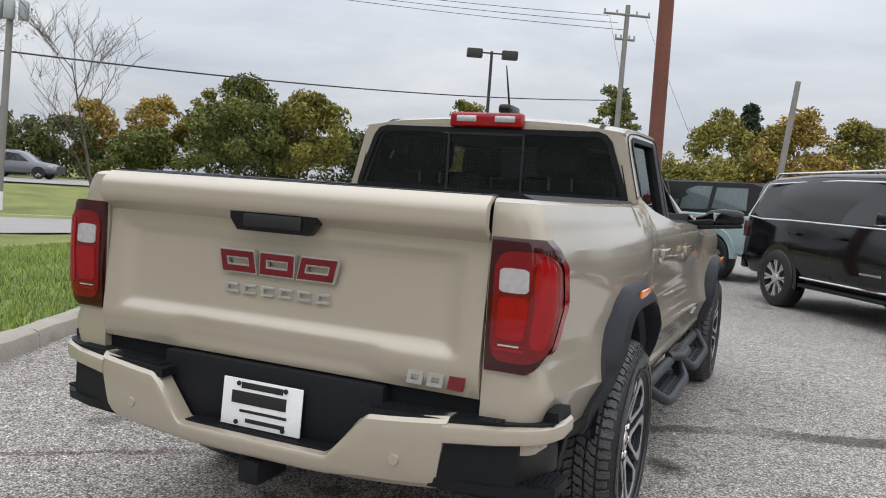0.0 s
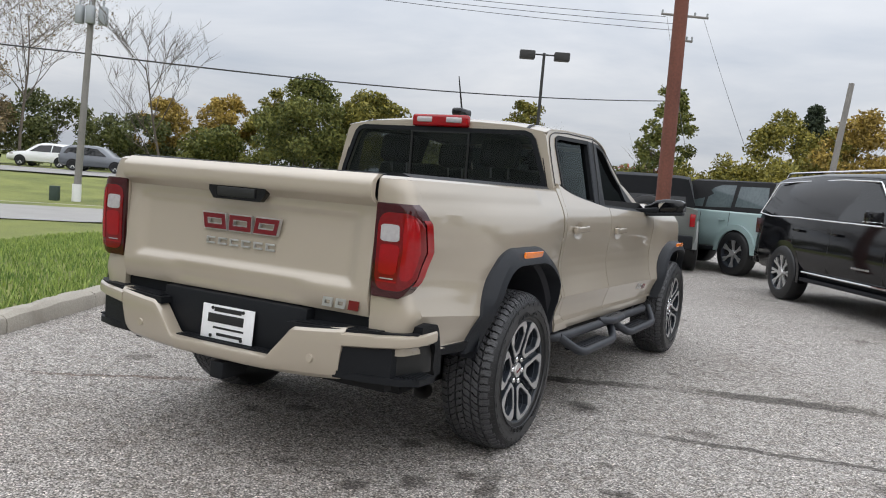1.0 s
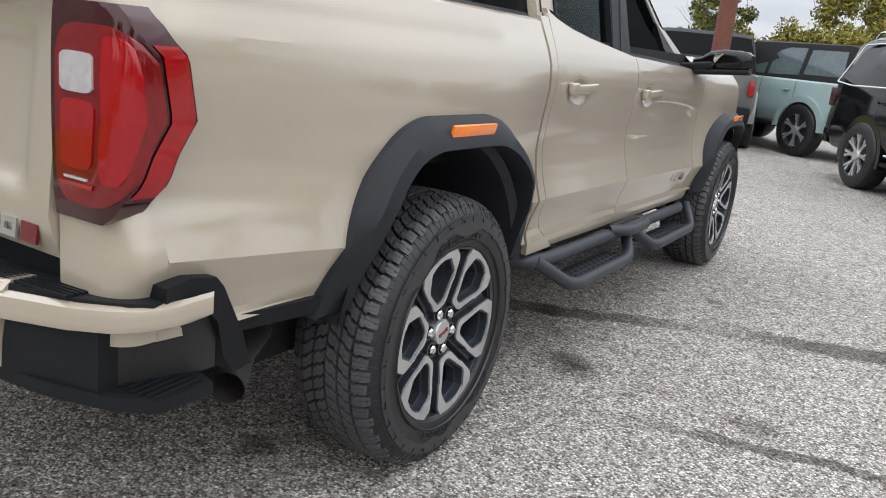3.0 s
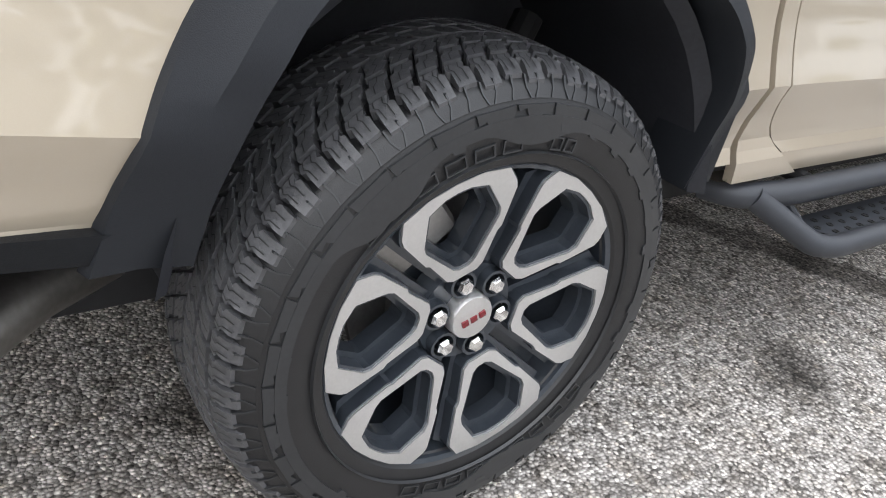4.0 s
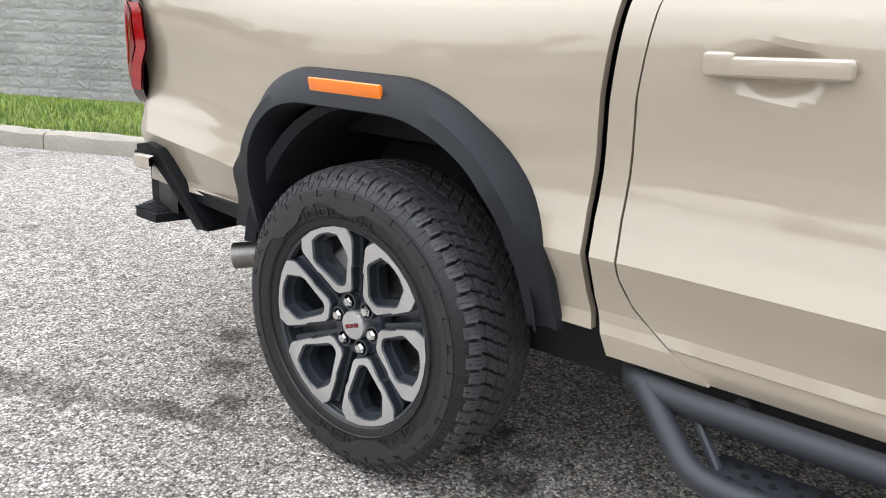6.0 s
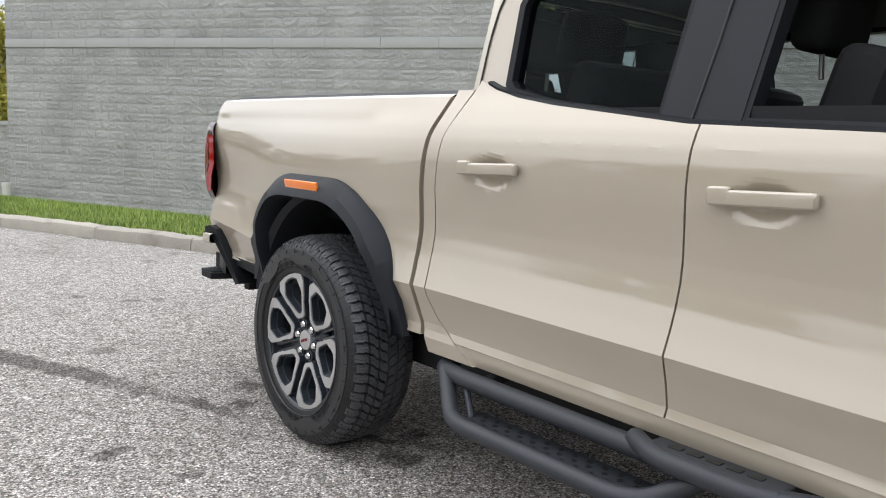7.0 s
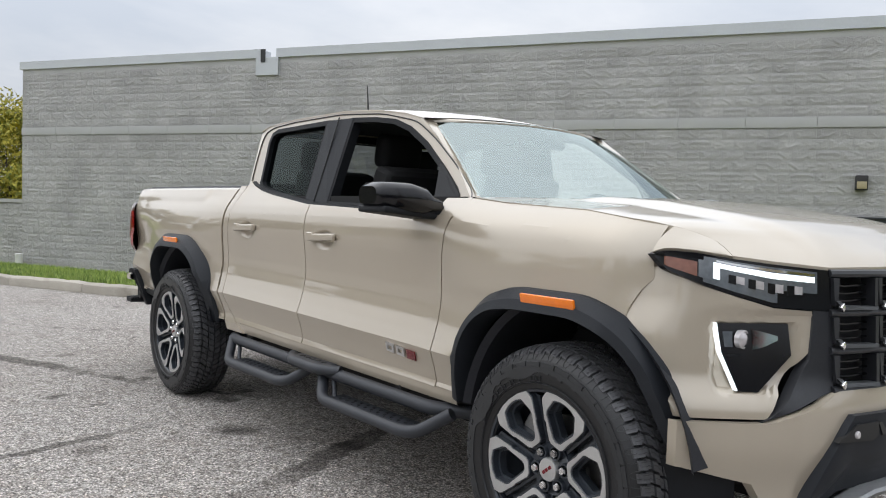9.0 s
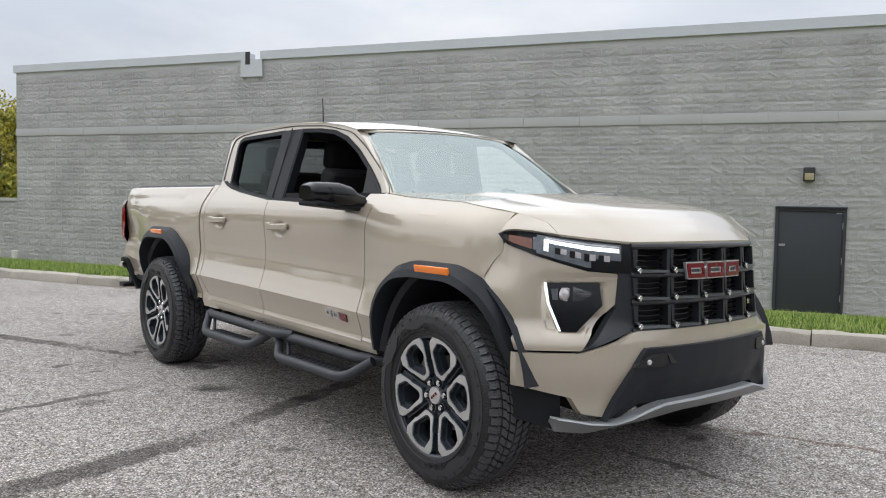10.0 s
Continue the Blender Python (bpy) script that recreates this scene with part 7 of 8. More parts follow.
pole("wooden_pole", (-0.50, 8.85, -0.2), (-0.55, 8.92, 7.6), 0.115, 0.098, WOOD_RED, "red-brown painted wooden pole standing in the lot")
up = pole("utility_pole", (-8.25, 41.6, -0.2), (-8.27, 42.4, 12.2), 0.17, 0.13, WOOD_GREY, "grey wooden utility pole with cross arms")
for z, w in ((11.65, 1.3), (10.3, 0.55)):
    d = Vector((0.90, 0.44, -0.03))
    c = Vector((-8.27, 42.25, z))
    part("cross_arm", add_tube(bmesh.new(), [c - d * w, c + d * w], 0.07, 6), WOOD_GREY, up)
    for q in (-1, -0.45, 0.45, 1):
        p_ = c + d * w * q * 0.95
        part("insulator", add_lathe(bmesh.new(), [(0.05, 0.05), (0.22, 0.06), (0.26, 0.02)], 8, "Z", Matrix.Translation(p_)), GALV, up)
lampp = pole("lot_light", (-11.0, 28.9, -0.2), (-11.05, 29.15, 7.3), 0.09, 0.06, LAMP_METAL, "dark twin-head parking lot light", "lamp post")
part("lamp_arm", add_tube(bmesh.new(), [(-11.55, 28.85, 7.22), (-10.5, 29.42, 7.22)], 0.035, 8), LAMP_METAL, lampp)
for c in ((-11.68, 28.78, 7.18), (-10.36, 29.50, 7.18)):
    part("lamp_head", box((0.66, 0.42, 0.36), at(*c, 0, 0, 28), 0.05, 2), LAMP_METAL, lampp)
pole("leaning_pole", (0.45, 29.1, -0.2), (1.0, 29.8, 6.2), 0.13, 0.10, WOOD_GREY, "bare grey leaning wooden pole")
xf = pole("transformer_pole", (-26.24, 17.79, -0.9), (-26.59, 18.53, 9.6), 0.15, 0.11, WOOD_GREY, "grey wooden pole with three transformers")
for dx_, dy_ in ((-0.40, -0.25), (0.08, -0.12), (0.42, 0.22)):
    bm = add_lathe(bmesh.new(), [(-0.35, 0.0), (-0.35, 0.17), (-0.30, 0.19), (0.30, 0.19), (0.36, 0.15), (0.37, 0.0)], 16, "Z", at(-26.39 + dx_, 18.28 + dy_, 7.0))
    add_tube(bm, [(-26.39 + dx_, 18.28 + dy_, 7.36), (-26.39 + dx_, 18.28 + dy_, 7.62)], 0.04, 6)
    part("transformer", bm, GALV, xf, "grey drum transformer")
part("pole_guard", add_lathe(bmesh.new(), [(-0.9, 0.18), (0.15, 0.18)], 12, "Z", at(-26.24, 17.81, 0)), WHITE_PAINT, xf)
tagged(part("utility_box", box((0.32, 0.32, 0.62), at(-26.74, 17.18, ground_z(-26.74, 17.18) + 0.30, 0, 0, 30), 0.03), material("dark_green_box", (0.03, 0.05, 0.04), 0.6)), "dark green utility box on the lawn", "utility box")


def wire(a, b, sag, r, label="thin black overhead power wire"):
    a, b = Vector(a), Vector(b)
    pts = []
    for k in range(25):
        p_ = a.lerp(b, k / 24)
        p_.z -= sag * 4 * (k / 24) * (1 - k / 24)
        pts.append(p_)
    return tagged(part("overhead_wire", add_tube(bmesh.new(), pts, r, 5), INK), label, "wire", group="overhead wires")


wire((-26.51, 18.11, 5.45), (-11.8, 58.0, 8.9), 0.5, 0.035)
wire((-26.51, 18.11, 5.45), (-46.0, -4.0, 7.0), 0.5, 0.030)
for k in range(3):
    wire((-29.0 - 14.0 * 1.0, 24.5 + 0.5 * k, 13.6 - 0.1 * k), (-9.2 + 0.5 * k, 41.8 + 0.3 * k, 11.55 - 0.35 * k), 0.55, 0.016)
for q in (-1.0, 1.0):
    wire((-8.27 + 0.9 * q, 42.25 + 0.44 * q, 11.7), (-3.6 + 1.2 * q, 30.0, 3.4), 0.1, 0.010)

# ---- trees ----
BARK = material("grey_brown_bark", (0.095, 0.078, 0.062), 0.95, 0.0, 0.3, 3.0, 40.0, bump=0.01, bump_scale=30)


def leaf_mat(name, a, b):
    return material(name, a, 0.7, 0.0, 0.25, 0.35, 4.0, island=0.7, color2=b, spec=0.3)


LEAF_GREEN = leaf_mat("green_autumn_leaves", (0.060, 0.085, 0.022), (0.165, 0.165, 0.040))
LEAF_DARK = leaf_mat("dark_green_leaves", (0.050, 0.072, 0.024), (0.13, 0.135, 0.045))
LEAF_YELLOW = leaf_mat("yellow_leaves", (0.18, 0.125, 0.030), (0.38, 0.27, 0.060))
LEAF_OLIVE = leaf_mat("olive_yellow_leaves", (0.085, 0.098, 0.022), (0.25, 0.215, 0.042))
LEAF_LIME = leaf_mat("lime_yellow_leaves", (0.15, 0.19, 0.035), (0.42, 0.36, 0.060))
LEAF_RED = leaf_mat("red_leaves", (0.16, 0.022, 0.014), (0.30, 0.055, 0.025))
LEAF_NEEDLE = leaf_mat("dark_needles", (0.020, 0.032, 0.018), (0.045, 0.060, 0.030))
LEAF_BROWN = leaf_mat("sparse_brown_leaves", (0.10, 0.075, 0.042), (0.22, 0.165, 0.085))


def branch_lines(rng_, base, height, spread, levels, kids, lean=0.25, first=0.3, reach=(0.38, 0.62)):
    """Tapered limbs: list of (points, radii)."""
    lines = []

    def grow(p, d, ln, r, lev):
        pts, rad = [p.copy()], [r]
        n = 5
        q = p.copy()
        dd = d.copy()
        for k in range(n):
            dd = (dd + Vector((rng_.uniform(-1, 1), rng_.uniform(-1, 1), rng_.uniform(-0.3, 0.7))) * 0.11).normalized()
            q = q + dd * ln / n
            pts.append(q.copy())
            rad.append(r * (1 - 0.75 * (k + 1) / n))
        lines.append((pts, rad))
        if lev < levels:
            for k in range(kids if lev else kids + 3):
                t = rng_.uniform(first if lev == 0 else 0.25, 0.97)
                i = min(n - 1, int(t * n))
                s_ = pts[i].lerp(pts[i + 1], t * n - i)
                az = rng_.uniform(0, 2 * math.pi)
                side = Vector((math.cos(az), math.sin(az), rng_.uniform(0.1, 0.9)))
                nd = (dd * 0.45 + side * spread).normalized()
                grow(s_, nd, ln * rng_.uniform(*reach), max(0.008, rad[i] * 0.55), lev + 1)

    grow(Vector(base), Vector((rng_.uniform(-0.04, 0.04), rng_.uniform(-0.04, 0.04), 1)), height, height * 0.009 + 0.02, 0)
    return lines


def leaf_mesh(name, centres, count, size, mat, seed, flat=0.8):
    """Loose leaves gathered in clumps: (x, y, z, radius) each."""
    g = np.random.default_rng(seed)
    c = np.array(centres)
    wgt = c[:, 3] ** 2
    idx = g.choice(len(c), count, p=wgt / wgt.sum())
    v = g.normal(size=(count, 3))
    v /= np.linalg.norm(v, axis=1)[:, None]
    rad = c[idx, 3] * (1.25 * g.random(count) ** 0.5)
    pos = c[idx, :3] + v * rad[:, None] * np.array([1, 1, flat])
    a = g.normal(size=(count, 3))
    a /= np.linalg.norm(a, axis=1)[:, None]
    b = np.cross(a, g.normal(size=(count, 3)))
    b /= np.linalg.norm(b, axis=1)[:, None]
    s_ = size * (0.5 + g.random(count))[:, None]
    verts = np.stack([pos - a * s_, pos + b * s_ * 0.5, pos + a * s_, pos - b * s_ * 0.5], 1).reshape(-1, 3)
    me = bpy.data.meshes.new(name)
    me.from_pydata(verts.tolist(), [], np.arange(count * 4).reshape(-1, 4).tolist())
    me.materials.append(mat)
    return me


def tree(x, y, height, width, mat, label, seed, leaves=5000, size=0.16, z0=None, trunk=0.25, clumps=70, name="tree", shape="round"):
    rng_ = random.Random(seed)
    z0 = ground_z(x, y) if z0 is None else z0
    t = new(name, None)
    tagged(t, label, "tree")
    bm = bmesh.new()
    for pts, rad in branch_lines(rng_, (x, y, z0 - 0.1), height * 0.60, 0.75, 2, 5):
        add_tube(bm, pts, rad, 6)
    part("trunk", bm, BARK, t)
    cs = []
    for k in range(clumps):
        f = rng_.random()
        if shape == "cone":
            zz = 0.12 + 0.88 * f
            rr0 = width / 2 * (1.0 - zz) ** 0.8 + 0.1
        elif shape == "low":
            zz = rng_.uniform(0.05, 0.92)
            rr0 = width / 2 * (1 - 0.35 * zz)
        else:
            zz = trunk + (1 - trunk) * f
            q = (zz - trunk) / (1 - trunk)
            rr0 = width / 2 * math.sin(math.pi * min(0.97, 0.16 + 0.80 * q)) ** 0.7
        az, rr1 = rng_.uniform(0, 2 * math.pi), rr0 * math.sqrt(rng_.random())
        cs.append((x + rr1 * math.cos(az), y + rr1 * math.sin(az), z0 + height * zz * 0.96, width * rng_.uniform(0.06, 0.13)))
    ob = new("crown", leaf_mesh("crown", cs, int(leaves * 2.2), size * 0.72, mat, seed))
    ob.parent = t
    return t


def bare_tree(x, y, height, label, seed, levels=3, kids=5, spread=0.55, leaves=0, mat=None, reach=(0.38, 0.62), first=0.22):
    rng_ = random.Random(seed)
    z0 = ground_z(x, y)
    t = new("bare_tree", None)
    tagged(t, label, "tree")
    lines = branch_lines(rng_, (x, y, z0 - 0.1), height, spread, levels, kids, first=first, reach=reach)
    for pts, rad in lines[:1]:
        part("trunk", add_tube(bmesh.new(), pts, rad, 8), BARK, t)
    bm = bmesh.new()
    for pts, rad in lines[1:]:
        add_tube(bm, pts, rad, 4)
    tagged(part("twig_work", bm, BARK, t), kind="stuff")
    if leaves:
        tips = [(*pts[-1], 0.35) for pts, _ in lines[len(lines) // 3:]]
        ob = new("foliage", leaf_mesh("foliage", tips, leaves, 0.07, mat, seed))
        ob.parent = t
        tagged(ob, kind="stuff")


bare_tree(-23.5, 19.7, 6.0, "slender bare tree without leaves on the lawn", 3, kids=7, spread=0.50, reach=(0.36, 0.56), first=0.12)
bare_tree(-51.5, 32.0, 11.5, "tall half-bare tree with a few brown leaves", 8, kids=7, leaves=5200, mat=LEAF_BROWN, spread=0.9, reach=(0.5, 0.75))
bare_tree(-43.5, 24.0, 8.0, "spreading half-bare tree with brown leaves", 12, kids=5, leaves=2200, mat=LEAF_BROWN)
tree(-34.4, 42.4, 7.7, 7.4, LEAF_GREEN, "broad maple turning from green to yellow", 1, 9000, 0.17)
tree(-30.6, 45.2, 7.1, 6.0, LEAF_OLIVE, "rounded tree with green and yellow leaves", 2, 8000, 0.17)
tree(-47.0, 47.5, 7.0, 5.2, LEAF_YELLOW, "golden yellow autumn tree", 4, 5000, 0.17)
tree(-43.5, 49.5, 7.9, 4.6, LEAF_OLIVE, "tall olive and yellow autumn tree", 5, 5000, 0.17)
tree(-51.5, 45.0, 6.4, 5.0, LEAF_YELLOW, "small yellow brown tree", 6, 4000, 0.17)
for i, (x, y, h, w, mt) in enumerate(((-56, 30, 6.5, 9, LEAF_BROWN), (-55, 37, 6.0, 9, LEAF_DARK), (-52, 42, 5.2, 8, LEAF_DARK), (-45, 45, 4.8, 8, LEAF_GREEN), (-61, 24, 8.5, 9, LEAF_BROWN), (-62, 16, 8.0, 9, LEAF_BROWN), (-58, 9, 7.5, 9, LEAF_GREEN), (-39, 50, 4.6, 9, LEAF_DARK), (-30, 53, 5.0, 9, LEAF_DARK), (-24, 56, 4.6, 9, LEAF_OLIVE), (-18, 58, 4.0, 9, LEAF_GREEN))):
    tree(x, y, h, w, mt, "dense dark hedgerow tree beyond the road", 20 + i, 4200, 0.20, name="hedgerow_tree", shape="low", clumps=28)
tree(-9.8, 46.8, 8.6, 4.0, LEAF_GREEN, "upright green tree with open gaps", 31, 4600, 0.16, z0=0.0, trunk=0.12)
tree(-25.0, 60.0, 9.0, 5.0, LEAF_OLIVE, "far olive tree behind the cab", 33, 3000, 0.2)
for i, (x, y, h, w, mt, sh) in enumerate(((-7.0, 46.5, 3.6, 5.5, LEAF_OLIVE, "low"), (-4.6, 47.5, 4.6, 5.5, LEAF_OLIVE, "low"), (-2.0, 46.5, 4.8, 6.0, LEAF_OLIVE, "low"), (-3.6, 52.0, 7.6, 5.0, LEAF_OLIVE, "round"), (-0.6, 50.0, 6.6, 5.0, LEAF_OLIVE, "round"), (1.2, 47.0, 7.0, 5.5, LEAF_YELLOW, "round"), (4.2, 48.5, 6.6, 5.5, LEAF_OLIVE, "round"), (7.5, 47.0, 5.4, 5.0, LEAF_RED, "round"), (2.4, 46.0, 4.4, 5.0, LEAF_YELLOW, "low"), (-11.5, 52.0, 3.2, 6.0, LEAF_OLIVE, "low"), (-15.0, 62.0, 4.0, 8.0, LEAF_RED, "low"))):
    lab = {LEAF_OLIVE: "olive green and yellow tree behind the lot", LEAF_YELLOW: "yellow autumn tree behind the lot", LEAF_RED: "red autumn tree behind the lot"}[mt]
    tree(x, y, h, w, mt, lab, 50 + i, 4200, 0.15, z0=0.0, shape=sh, trunk=0.1)
tree(-2.4, 60.0, 9.0, 4.6, LEAF_NEEDLE, "dark green pointed conifer behind the lot", 70, 5200, 0.20, z0=0.0, shape="cone", clumps=60)
tree(6.0, 60.0, 7.0, 7.0, LEAF_OLIVE, "far tree behind the suv", 71, 3000, 0.2, z0=0.0)
# unseen tree rows, added round the lot to darken reflections in the paint
for i in range(15):
    tree(30.0 + 3.0 * math.sin(2.3 * i), -22.0 + 5.2 * i, 6.5 + 1.8 * math.sin(1.7 * i), 7.5, (LEAF_DARK, LEAF_GREEN, LEAF_OLIVE)[i % 3], "unseen autumn tree added past the lot to darken paint reflections", 90 + i, 700, 0.45, z0=0.0, shape="low", trunk=0.1, clumps=26)
for i in range(6):
    tree(4.0 + 5.0 * i, -34.0 + 2.0 * math.sin(2.1 * i), 6.5 + 1.5 * math.sin(1.3 * i), 7.5, (LEAF_GREEN, LEAF_DARK, LEAF_OLIVE)[i % 3], "unseen autumn tree added past the lot to darken paint reflections", 110 + i, 700, 0.45, z0=0.0, shape="low", trunk=0.1, clumps=26)
tree(-19.5, 9.0, 1.3, 1.6, LEAF_RED, "small red shrub on the lawn", 72, 1500, 0.05, clumps=14, name="shrub", shape="low")


# ---- block building: core, door, lamp, coping; the blocks come last ----
WP, WD = Vector((-11.67, -1.5, 0)), Vector((0.4995, -0.866, 0))
WN = Vector((0.866, 0.4995, 0))
MORTAR = material("pale_mortar", (0.45, 0.45, 0.445), 0.95, 0.0, 0.1, 2.0, 60.0)
CAP = material("pale_metal_coping", (0.48, 0.50, 0.52), 0.45, 0.1, 0.05, 1.0, 30.0)
SMOOTH_BLOCK = material("smooth_band_block", (0.41, 0.41, 0.405), 0.9, 0.0, 0.06, 1.0, 60.0)
DOOR_PAINT = material("charcoal_door_paint", (0.030, 0.034, 0.042), 0.45, 0.0, 0.1, 2.0, 80.0)
S0, S1, ZB, ZT = -4.2, 19.8, -1.0, 4.65


def wp(s, n, z):
    p = WP + WD * s + WN * n
    return Vector((p.x, p.y, z))


def wm(s, n, z):
    """Pose on the wall: x along it (towards s), y out of it, z up."""
    m = Matrix.Identity(4)
    m.col[0][:3], m.col[1][:3], m.col[2][:3] = WD, WN, (0, 0, 1)
    m.translation = wp(s, n, z)
    return m


DS0, DS1, DZ0, DZ1 = -0.82, 0.40, -0.67, 1.33
wall = new("wall_north", None)
tagged(wall, "grey split-face concrete block wall with a smooth band", "wall", kind="structure")
part("wall_core", add_prism(bmesh.new(), [(S0, ZB), (S1, ZB), (S1, ZT), (S0, ZT)], 0.30, lambda a, b, d: wp(a, -d, b), [[(DS0, DZ0), (DS0, DZ1), (DS1, DZ1), (DS1, DZ0)]]), MORTAR, wall, smooth=False)
bm = bmesh.new()
for a, b in (((S0, -0.3), (S0, -12)), ((S0, -12), (S1, -12)), ((S1, -12), (S1, -0.3))):
    pa, pb = wp(*a, 0), wp(*b, 0)
    mid = (pa + pb) / 2
    ang = math.degrees(math.atan2(pb.y - pa.y, pb.x - pa.x))
    add_box(bm, ((pb - pa).length, 0.28, ZT - ZB), at(mid.x, mid.y, (ZT + ZB) / 2, 0, 0, ang))
tagged(part("wall_south", bm, MORTAR, smooth=False), "plain grey block walls behind the facade", "wall", kind="structure")
c = wp((S0 + S1) / 2, -6, 4.3)
tagged(part("roof_deck", box((S1 - S0, 11.7, 0.2), at(c.x, c.y, c.z, 0, 0, math.degrees(math.atan2(WD.y, WD.x)))), MORTAR, smooth=False), "flat roof behind the parapet", "roof", kind="structure")
SC0, SC1 = 11.92, 12.34
cop = part("coping", add_prism(bmesh.new(), [(S0, 0), (SC0, 0), (SC0, 0.20), (S0, 0.20)], 0.42, lambda a, b, d: wp(a, 0.06 - d, ZT + b)), CAP, wall, "pale metal coping", smooth=False)
part("coping", add_prism(bmesh.new(), [(SC1, 0), (S1 + 0.05, 0), (S1 + 0.05, 0.20), (SC1, 0.20)], 0.42, lambda a, b, d: wp(a, 0.06 - d, ZT + b)), CAP, wall, smooth=False)
sc = part("scupper", add_prism(bmesh.new(), [(SC0 - 0.06, -0.40), (SC1 + 0.12, -0.40), (SC1 + 0.12, 0.0), (SC0 - 0.06, 0.0)], 0.10, lambda a, b, d: wp(a, 0.07 - d, ZT + b)), CAP, wall, "pale roof scupper with a dark opening")
part("scupper_hole", box((0.12, 0.02, 0.30), wm(SC1 - 0.08, 0.075, ZT + 0.04)), INK, sc)
# smooth band of larger stones
BAND0, BAND1 = 2.93, 3.13
s_ = S0
while s_ < S1 - 0.01:
    e = min(s_ + 1.2, S1)
    part("band_stone", box((e - s_ - 0.006, 0.07, BAND1 - BAND0 - 0.008), wm((s_ + e) / 2, 0.0, (BAND0 + BAND1) / 2), 0.006), SMOOTH_BLOCK, wall)
    s_ = e
# steel door
door = part("door_1", box((DS1 - DS0 - 0.10, 0.05, DZ1 - DZ0 - 0.08), wm((DS0 + DS1) / 2, -0.02, (DZ0 + DZ1) / 2 - 0.02), 0.004), DOOR_PAINT)
tagged(door, "charcoal steel service door, closed", "door", kind="structure")
part("door_frame", add_prism(bmesh.new(), [(DS0, DZ0), (DS0, DZ1), (DS1, DZ1), (DS1, DZ0)], 0.14, lambda a, b, d: wp(a, 0.045 - d, b), [[(DS0 + 0.05, DZ0 + 0.01), (DS0 + 0.05, DZ1 - 0.06), (DS1 - 0.05, DZ1 - 0.06), (DS1 - 0.05, DZ0 + 0.01)]]), DOOR_PAINT, door, smooth=False)
part("drip_edge", box((DS1 - DS0 + 0.02, 0.08, 0.03), wm((DS0 + DS1) / 2, 0.06, DZ1 + 0.01), 0.004), DOOR_PAINT, door)
part("lock_plate", box((0.11, 0.02, 0.045), wm(DS1 - 0.13, 0.015, 0.62), 0.004), GALV, door)
part("door_label", box((0.10, 0.006, 0.022), wm(DS0 + 0.12, 0.008, 1.235)), GALV, door)
for z in (-0.35, 0.35, 1.0):
    part("hinge", add_tube(bmesh.new(), [wp(DS0 + 0.055, 0.02, z - 0.06), wp(DS0 + 0.055, 0.02, z + 0.06)], 0.012, 8), GALV, door)
wl = part("wall_lamp", box((0.20, 0.16, 0.26), wm(-0.15, 0.09, 1.955), 0.02), LAMP_METAL)
tagged(wl, "bronze wall pack lamp above the door", "wall lamp")
part("lens", box((0.16, 0.03, 0.13), wm(-0.15, 0.165, 1.91) , 0.01), material("aged_lamp_lens", (0.35, 0.30, 0.18), 0.25), wl)
pp = wp(19.62, 0.25, -0.45)
tagged(part("drain_pipe", add_lathe(bmesh.new(), [(0, 0.09), (0.28, 0.09), (0.30, 0.10), (0.38, 0.10), (0.38, 0.07)], 14, "Z", at(pp.x, pp.y, ground_z(pp.x, pp.y) - 0.02)), WHITE_PAINT), "short white drain pipe at the wall foot", "pipe")

# low retaining wall past the corner
low_wall = new("retaining_wall", None)
tagged(low_wall, "low grey block retaining wall beside the building", "wall", kind="structure")
part("wall_core", add_prism(bmesh.new(), [(S1, ZB), (S1 + 9, ZB), (S1 + 9, 1.15), (S1, 1.15)], 0.26, lambda a, b, d: wp(a, -0.4 - d, b)), MORTAR, low_wall, smooth=False)
part("wall_cap", add_prism(bmesh.new(), [(S1, 1.15), (S1 + 9, 1.15), (S1 + 9, 1.24), (S1, 1.24)], 0.36, lambda a, b, d: wp(a, -0.34 - d, b)), SMOOTH_BLOCK, low_wall, smooth=False)
for i, (a, n, h, w, mt) in enumerate(((S1 + 2.6, -6.0, 5.6, 5.0, LEAF_LIME), (S1 + 5.5, -4.5, 5.4, 5.0, LEAF_LIME), (S1 + 8.5, -7.0, 6.2, 6.0, LEAF_LIME))):
    q = wp(a, n, 0)
    tree(q.x, q.y, h, w, mt, "leafy green and yellow tree behind the retaining wall", 90 + i, 6500, 0.10, z0=-0.2, shape="low")

# split-face blocks
BLOCK = material("split_face_block", (0.405, 0.399, 0.392), 0.92, 0.0, 0.24, 1.2, 70.0, bump=0.022, bump_scale=62, objrand=0.2)
BLOCK_ALL = material("split_face_blocks", (0.405, 0.399, 0.392), 0.92, 0.0, 0.24, 1.2, 70.0, bump=0.022, bump_scale=62, island=0.2)
rngb = random.Random(11)


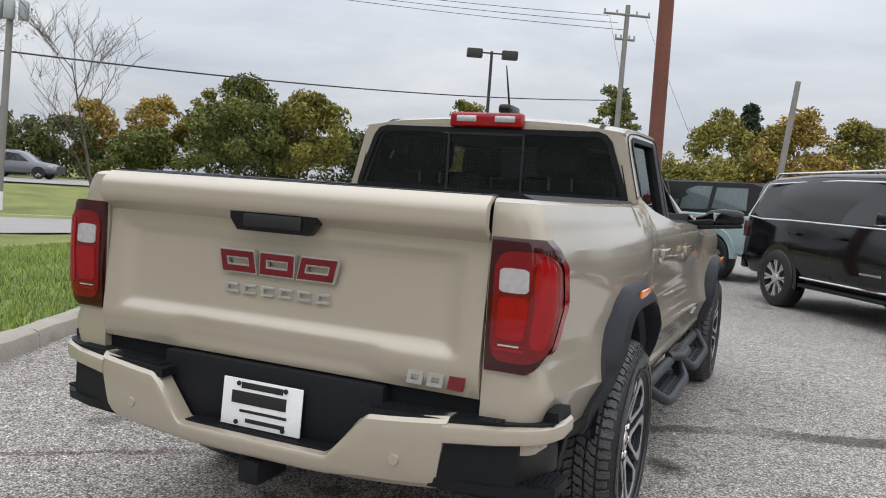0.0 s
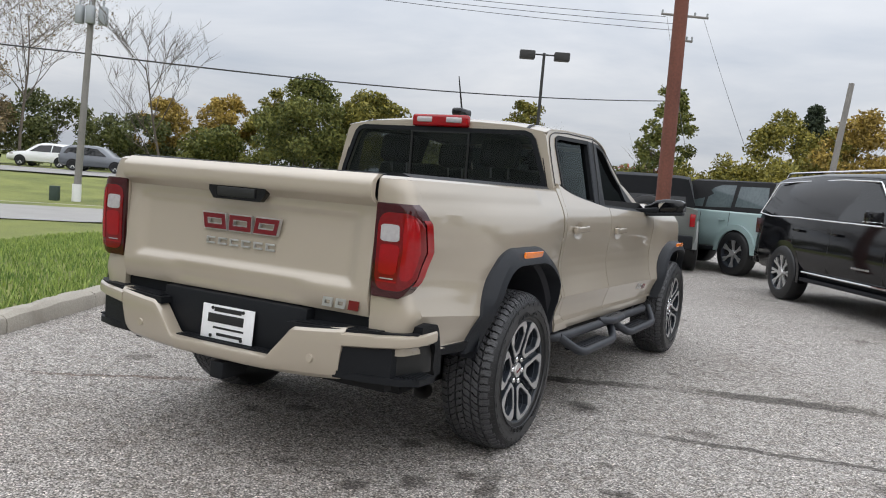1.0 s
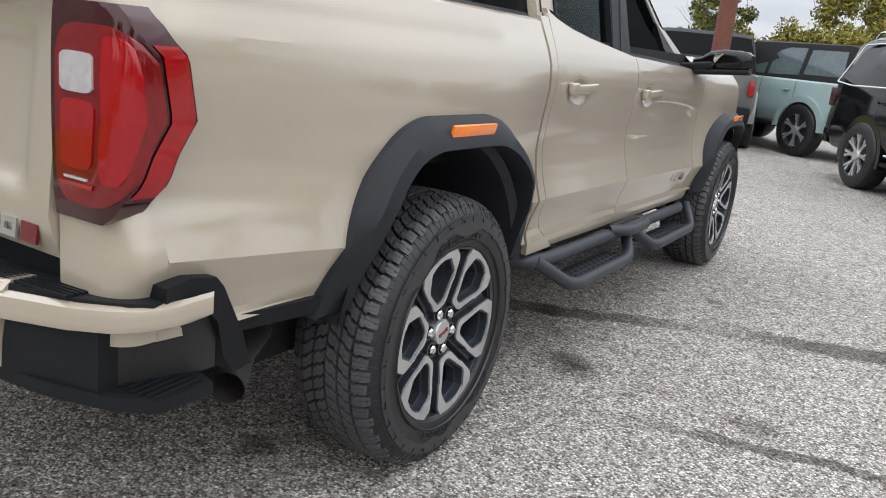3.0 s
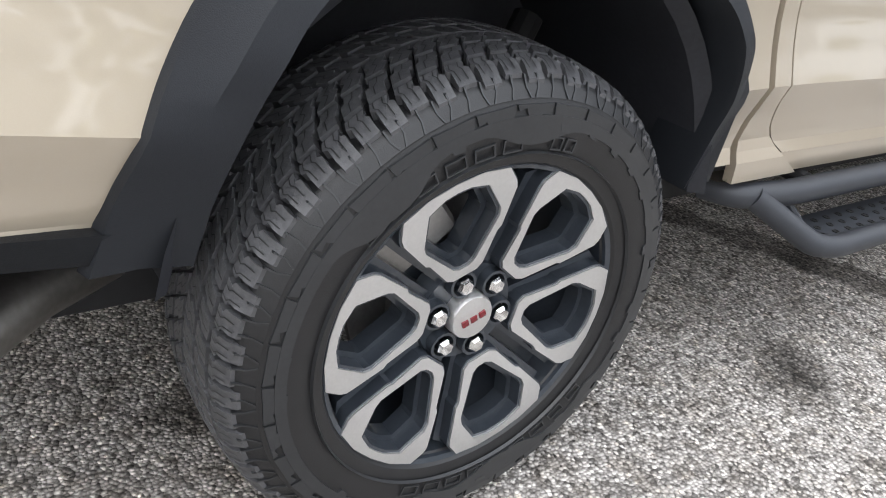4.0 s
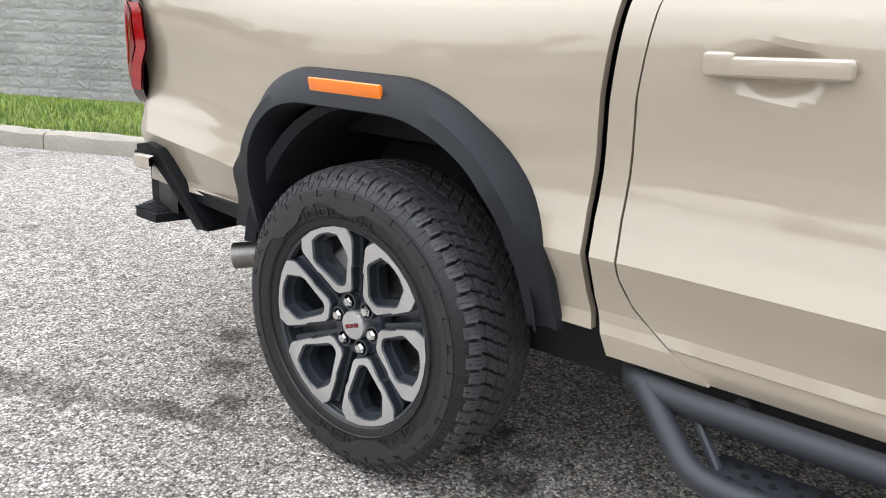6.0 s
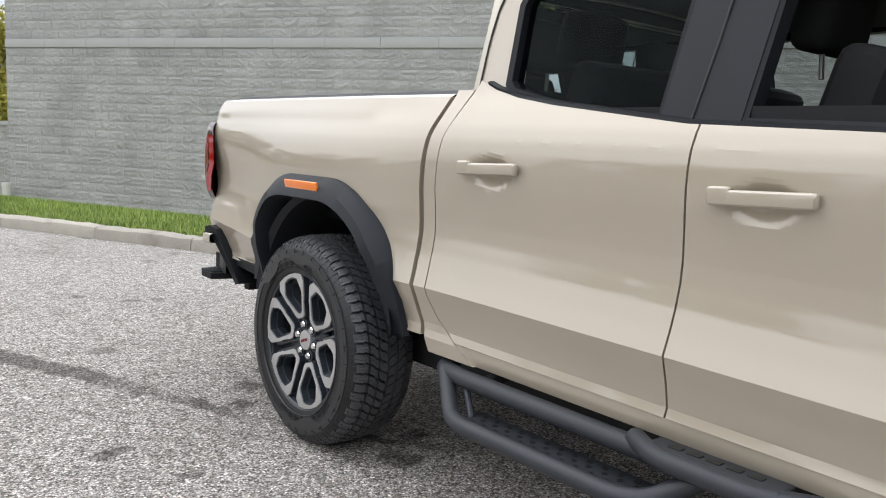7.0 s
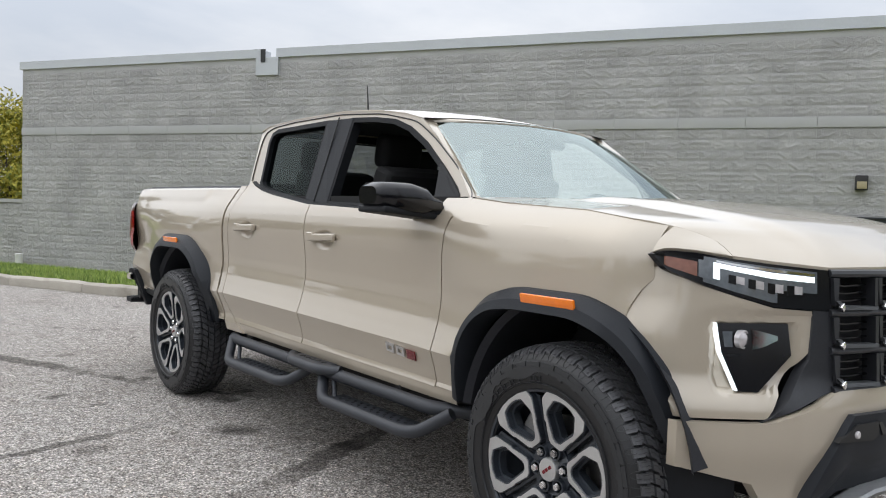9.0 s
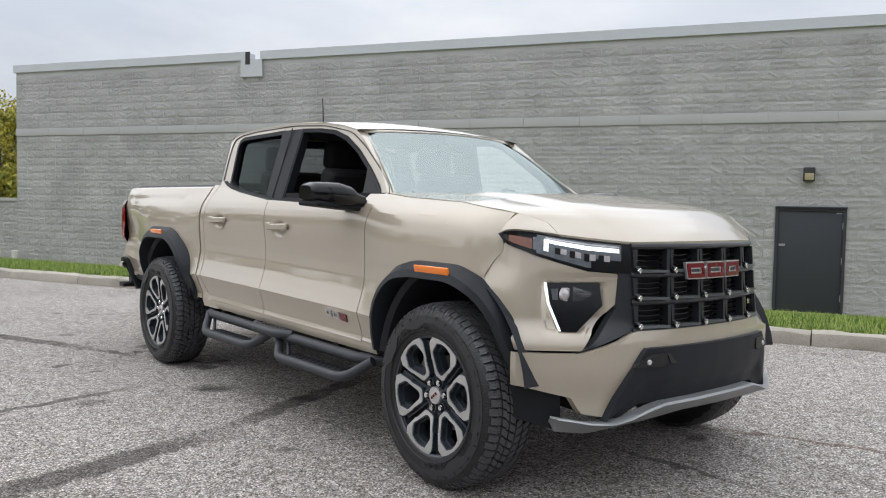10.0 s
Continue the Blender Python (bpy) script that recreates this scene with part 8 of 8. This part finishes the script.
def block_shape(w, h):
    """Broken-face block: grid face with ragged relief, sides back to the mortar."""
    nx, nz = 6, 4
    vs, fs = [], []
    for i in range(nx + 1):
        for j in range(nz + 1):
            edge = i in (0, nx) or j in (0, nz)
            vs.append(((i / nx - 0.5) * w, (0.008 if edge else rngb.uniform(0.008, 0.023)), (j / nz - 0.5) * h))
    for i in range(nx):
        for j in range(nz):
            a = i * (nz + 1) + j
            q = (a, a + nz + 1, a + nz + 2, a + 1)
            fs += [(q[0], q[1], q[2]), (q[0], q[2], q[3])] if rngb.random() < 0.5 else [(q[0], q[1], q[3]), (q[1], q[2], q[3])]
    rim = [i * (nz + 1) for i in range(nx + 1)] + [nx * (nz + 1) + j for j in range(1, nz + 1)] + [i * (nz + 1) + nz for i in range(nx - 1, -1, -1)] + [j for j in range(nz - 1, 0, -1)]
    off = len(vs)
    for k in rim:
        x, y, z = vs[k]
        vs.append((x, -0.010, z))
    n = len(rim)
    for k in range(n):
        fs.append((rim[k], rim[(k + 1) % n], off + (k + 1) % n, off + k))
    return vs, fs


BW, BH = 0.40, 0.20
SHAPES = [block_shape(BW - 0.010, BH - 0.010) for _ in range(10)]
HALF = block_shape(BW / 2 - 0.010, BH - 0.010)
BLOCK_ME = []
for vs, fs in SHAPES:
    me = bpy.data.meshes.new("block")
    me.from_pydata(vs, [], fs)
    me.materials.append(BLOCK)
    BLOCK_ME.append(me)
joined_v, joined_f = [], []


def place(shape_i, s, z, n0, near, owner):
    if near:
        shared("block", BLOCK_ME[shape_i], owner, wm(s, n0, z))
        return
    vs, fs = SHAPES[shape_i] if shape_i >= 0 else HALF
    o = len(joined_v)
    m = wm(s, n0, z)
    for v in vs:
        q = m @ Vector(v)
        joined_v.append((q.x, q.y, q.z))
    joined_f.extend(tuple(o + k for k in f) for f in fs)


count = 0
rows = int((ZT - (-0.94)) / BH)
for r in range(rows + 1):
    z = BAND0 - BH / 2 - BH * r if BAND0 - BH * (r + 1) > -1.0 else None
    zs = [z] if z is not None else []
    zu = BAND1 + BH / 2 + BH * r
    if zu + BH / 2 <= ZT + 0.02:
        zs.append(zu)
    for z in zs:
        odd = round((z + 10) / BH) % 2
        s = S0 + (BW / 2 if odd else 0)
        if odd:
            place(-1, S0 + BW / 4, z, 0.0, False, wall)
        while s < S1 - 0.05:
            a, b = s, s + BW
            if b > S1 + 0.01:
                place(-1, s + BW / 4, z, 0.0, False, wall)
                break
            if not (b > DS0 + 0.02 and a < DS1 - 0.02 and z < DZ1):
                near = -1.9 < s < 6.4 and -0.75 < z < 2.6 and count < 300
                count += near
                place(rngb.randrange(10), s + BW / 2, z, 0.0, near, wall)
            elif a < DS0 - 0.15:
                place(-1, s + BW / 4, z, 0.0, False, wall)
            elif b > DS1 + 0.15:
                place(-1, b - BW / 4, z, 0.0, False, wall)
            s += BW
for r in range(11):
    for k in range(22):
        place(rngb.randrange(10), S1 + 0.2 + BW * k + (0.2 if r % 2 else 0), 1.05 - BH * r, -0.4, False, low_wall)
me = bpy.data.meshes.new("far_blocks")
me.from_pydata(joined_v, [], joined_f)
me.materials.append(BLOCK_ALL)
fb = new("far_blocks", me)
fb.parent = wall
tagged(fb, kind="stuff")
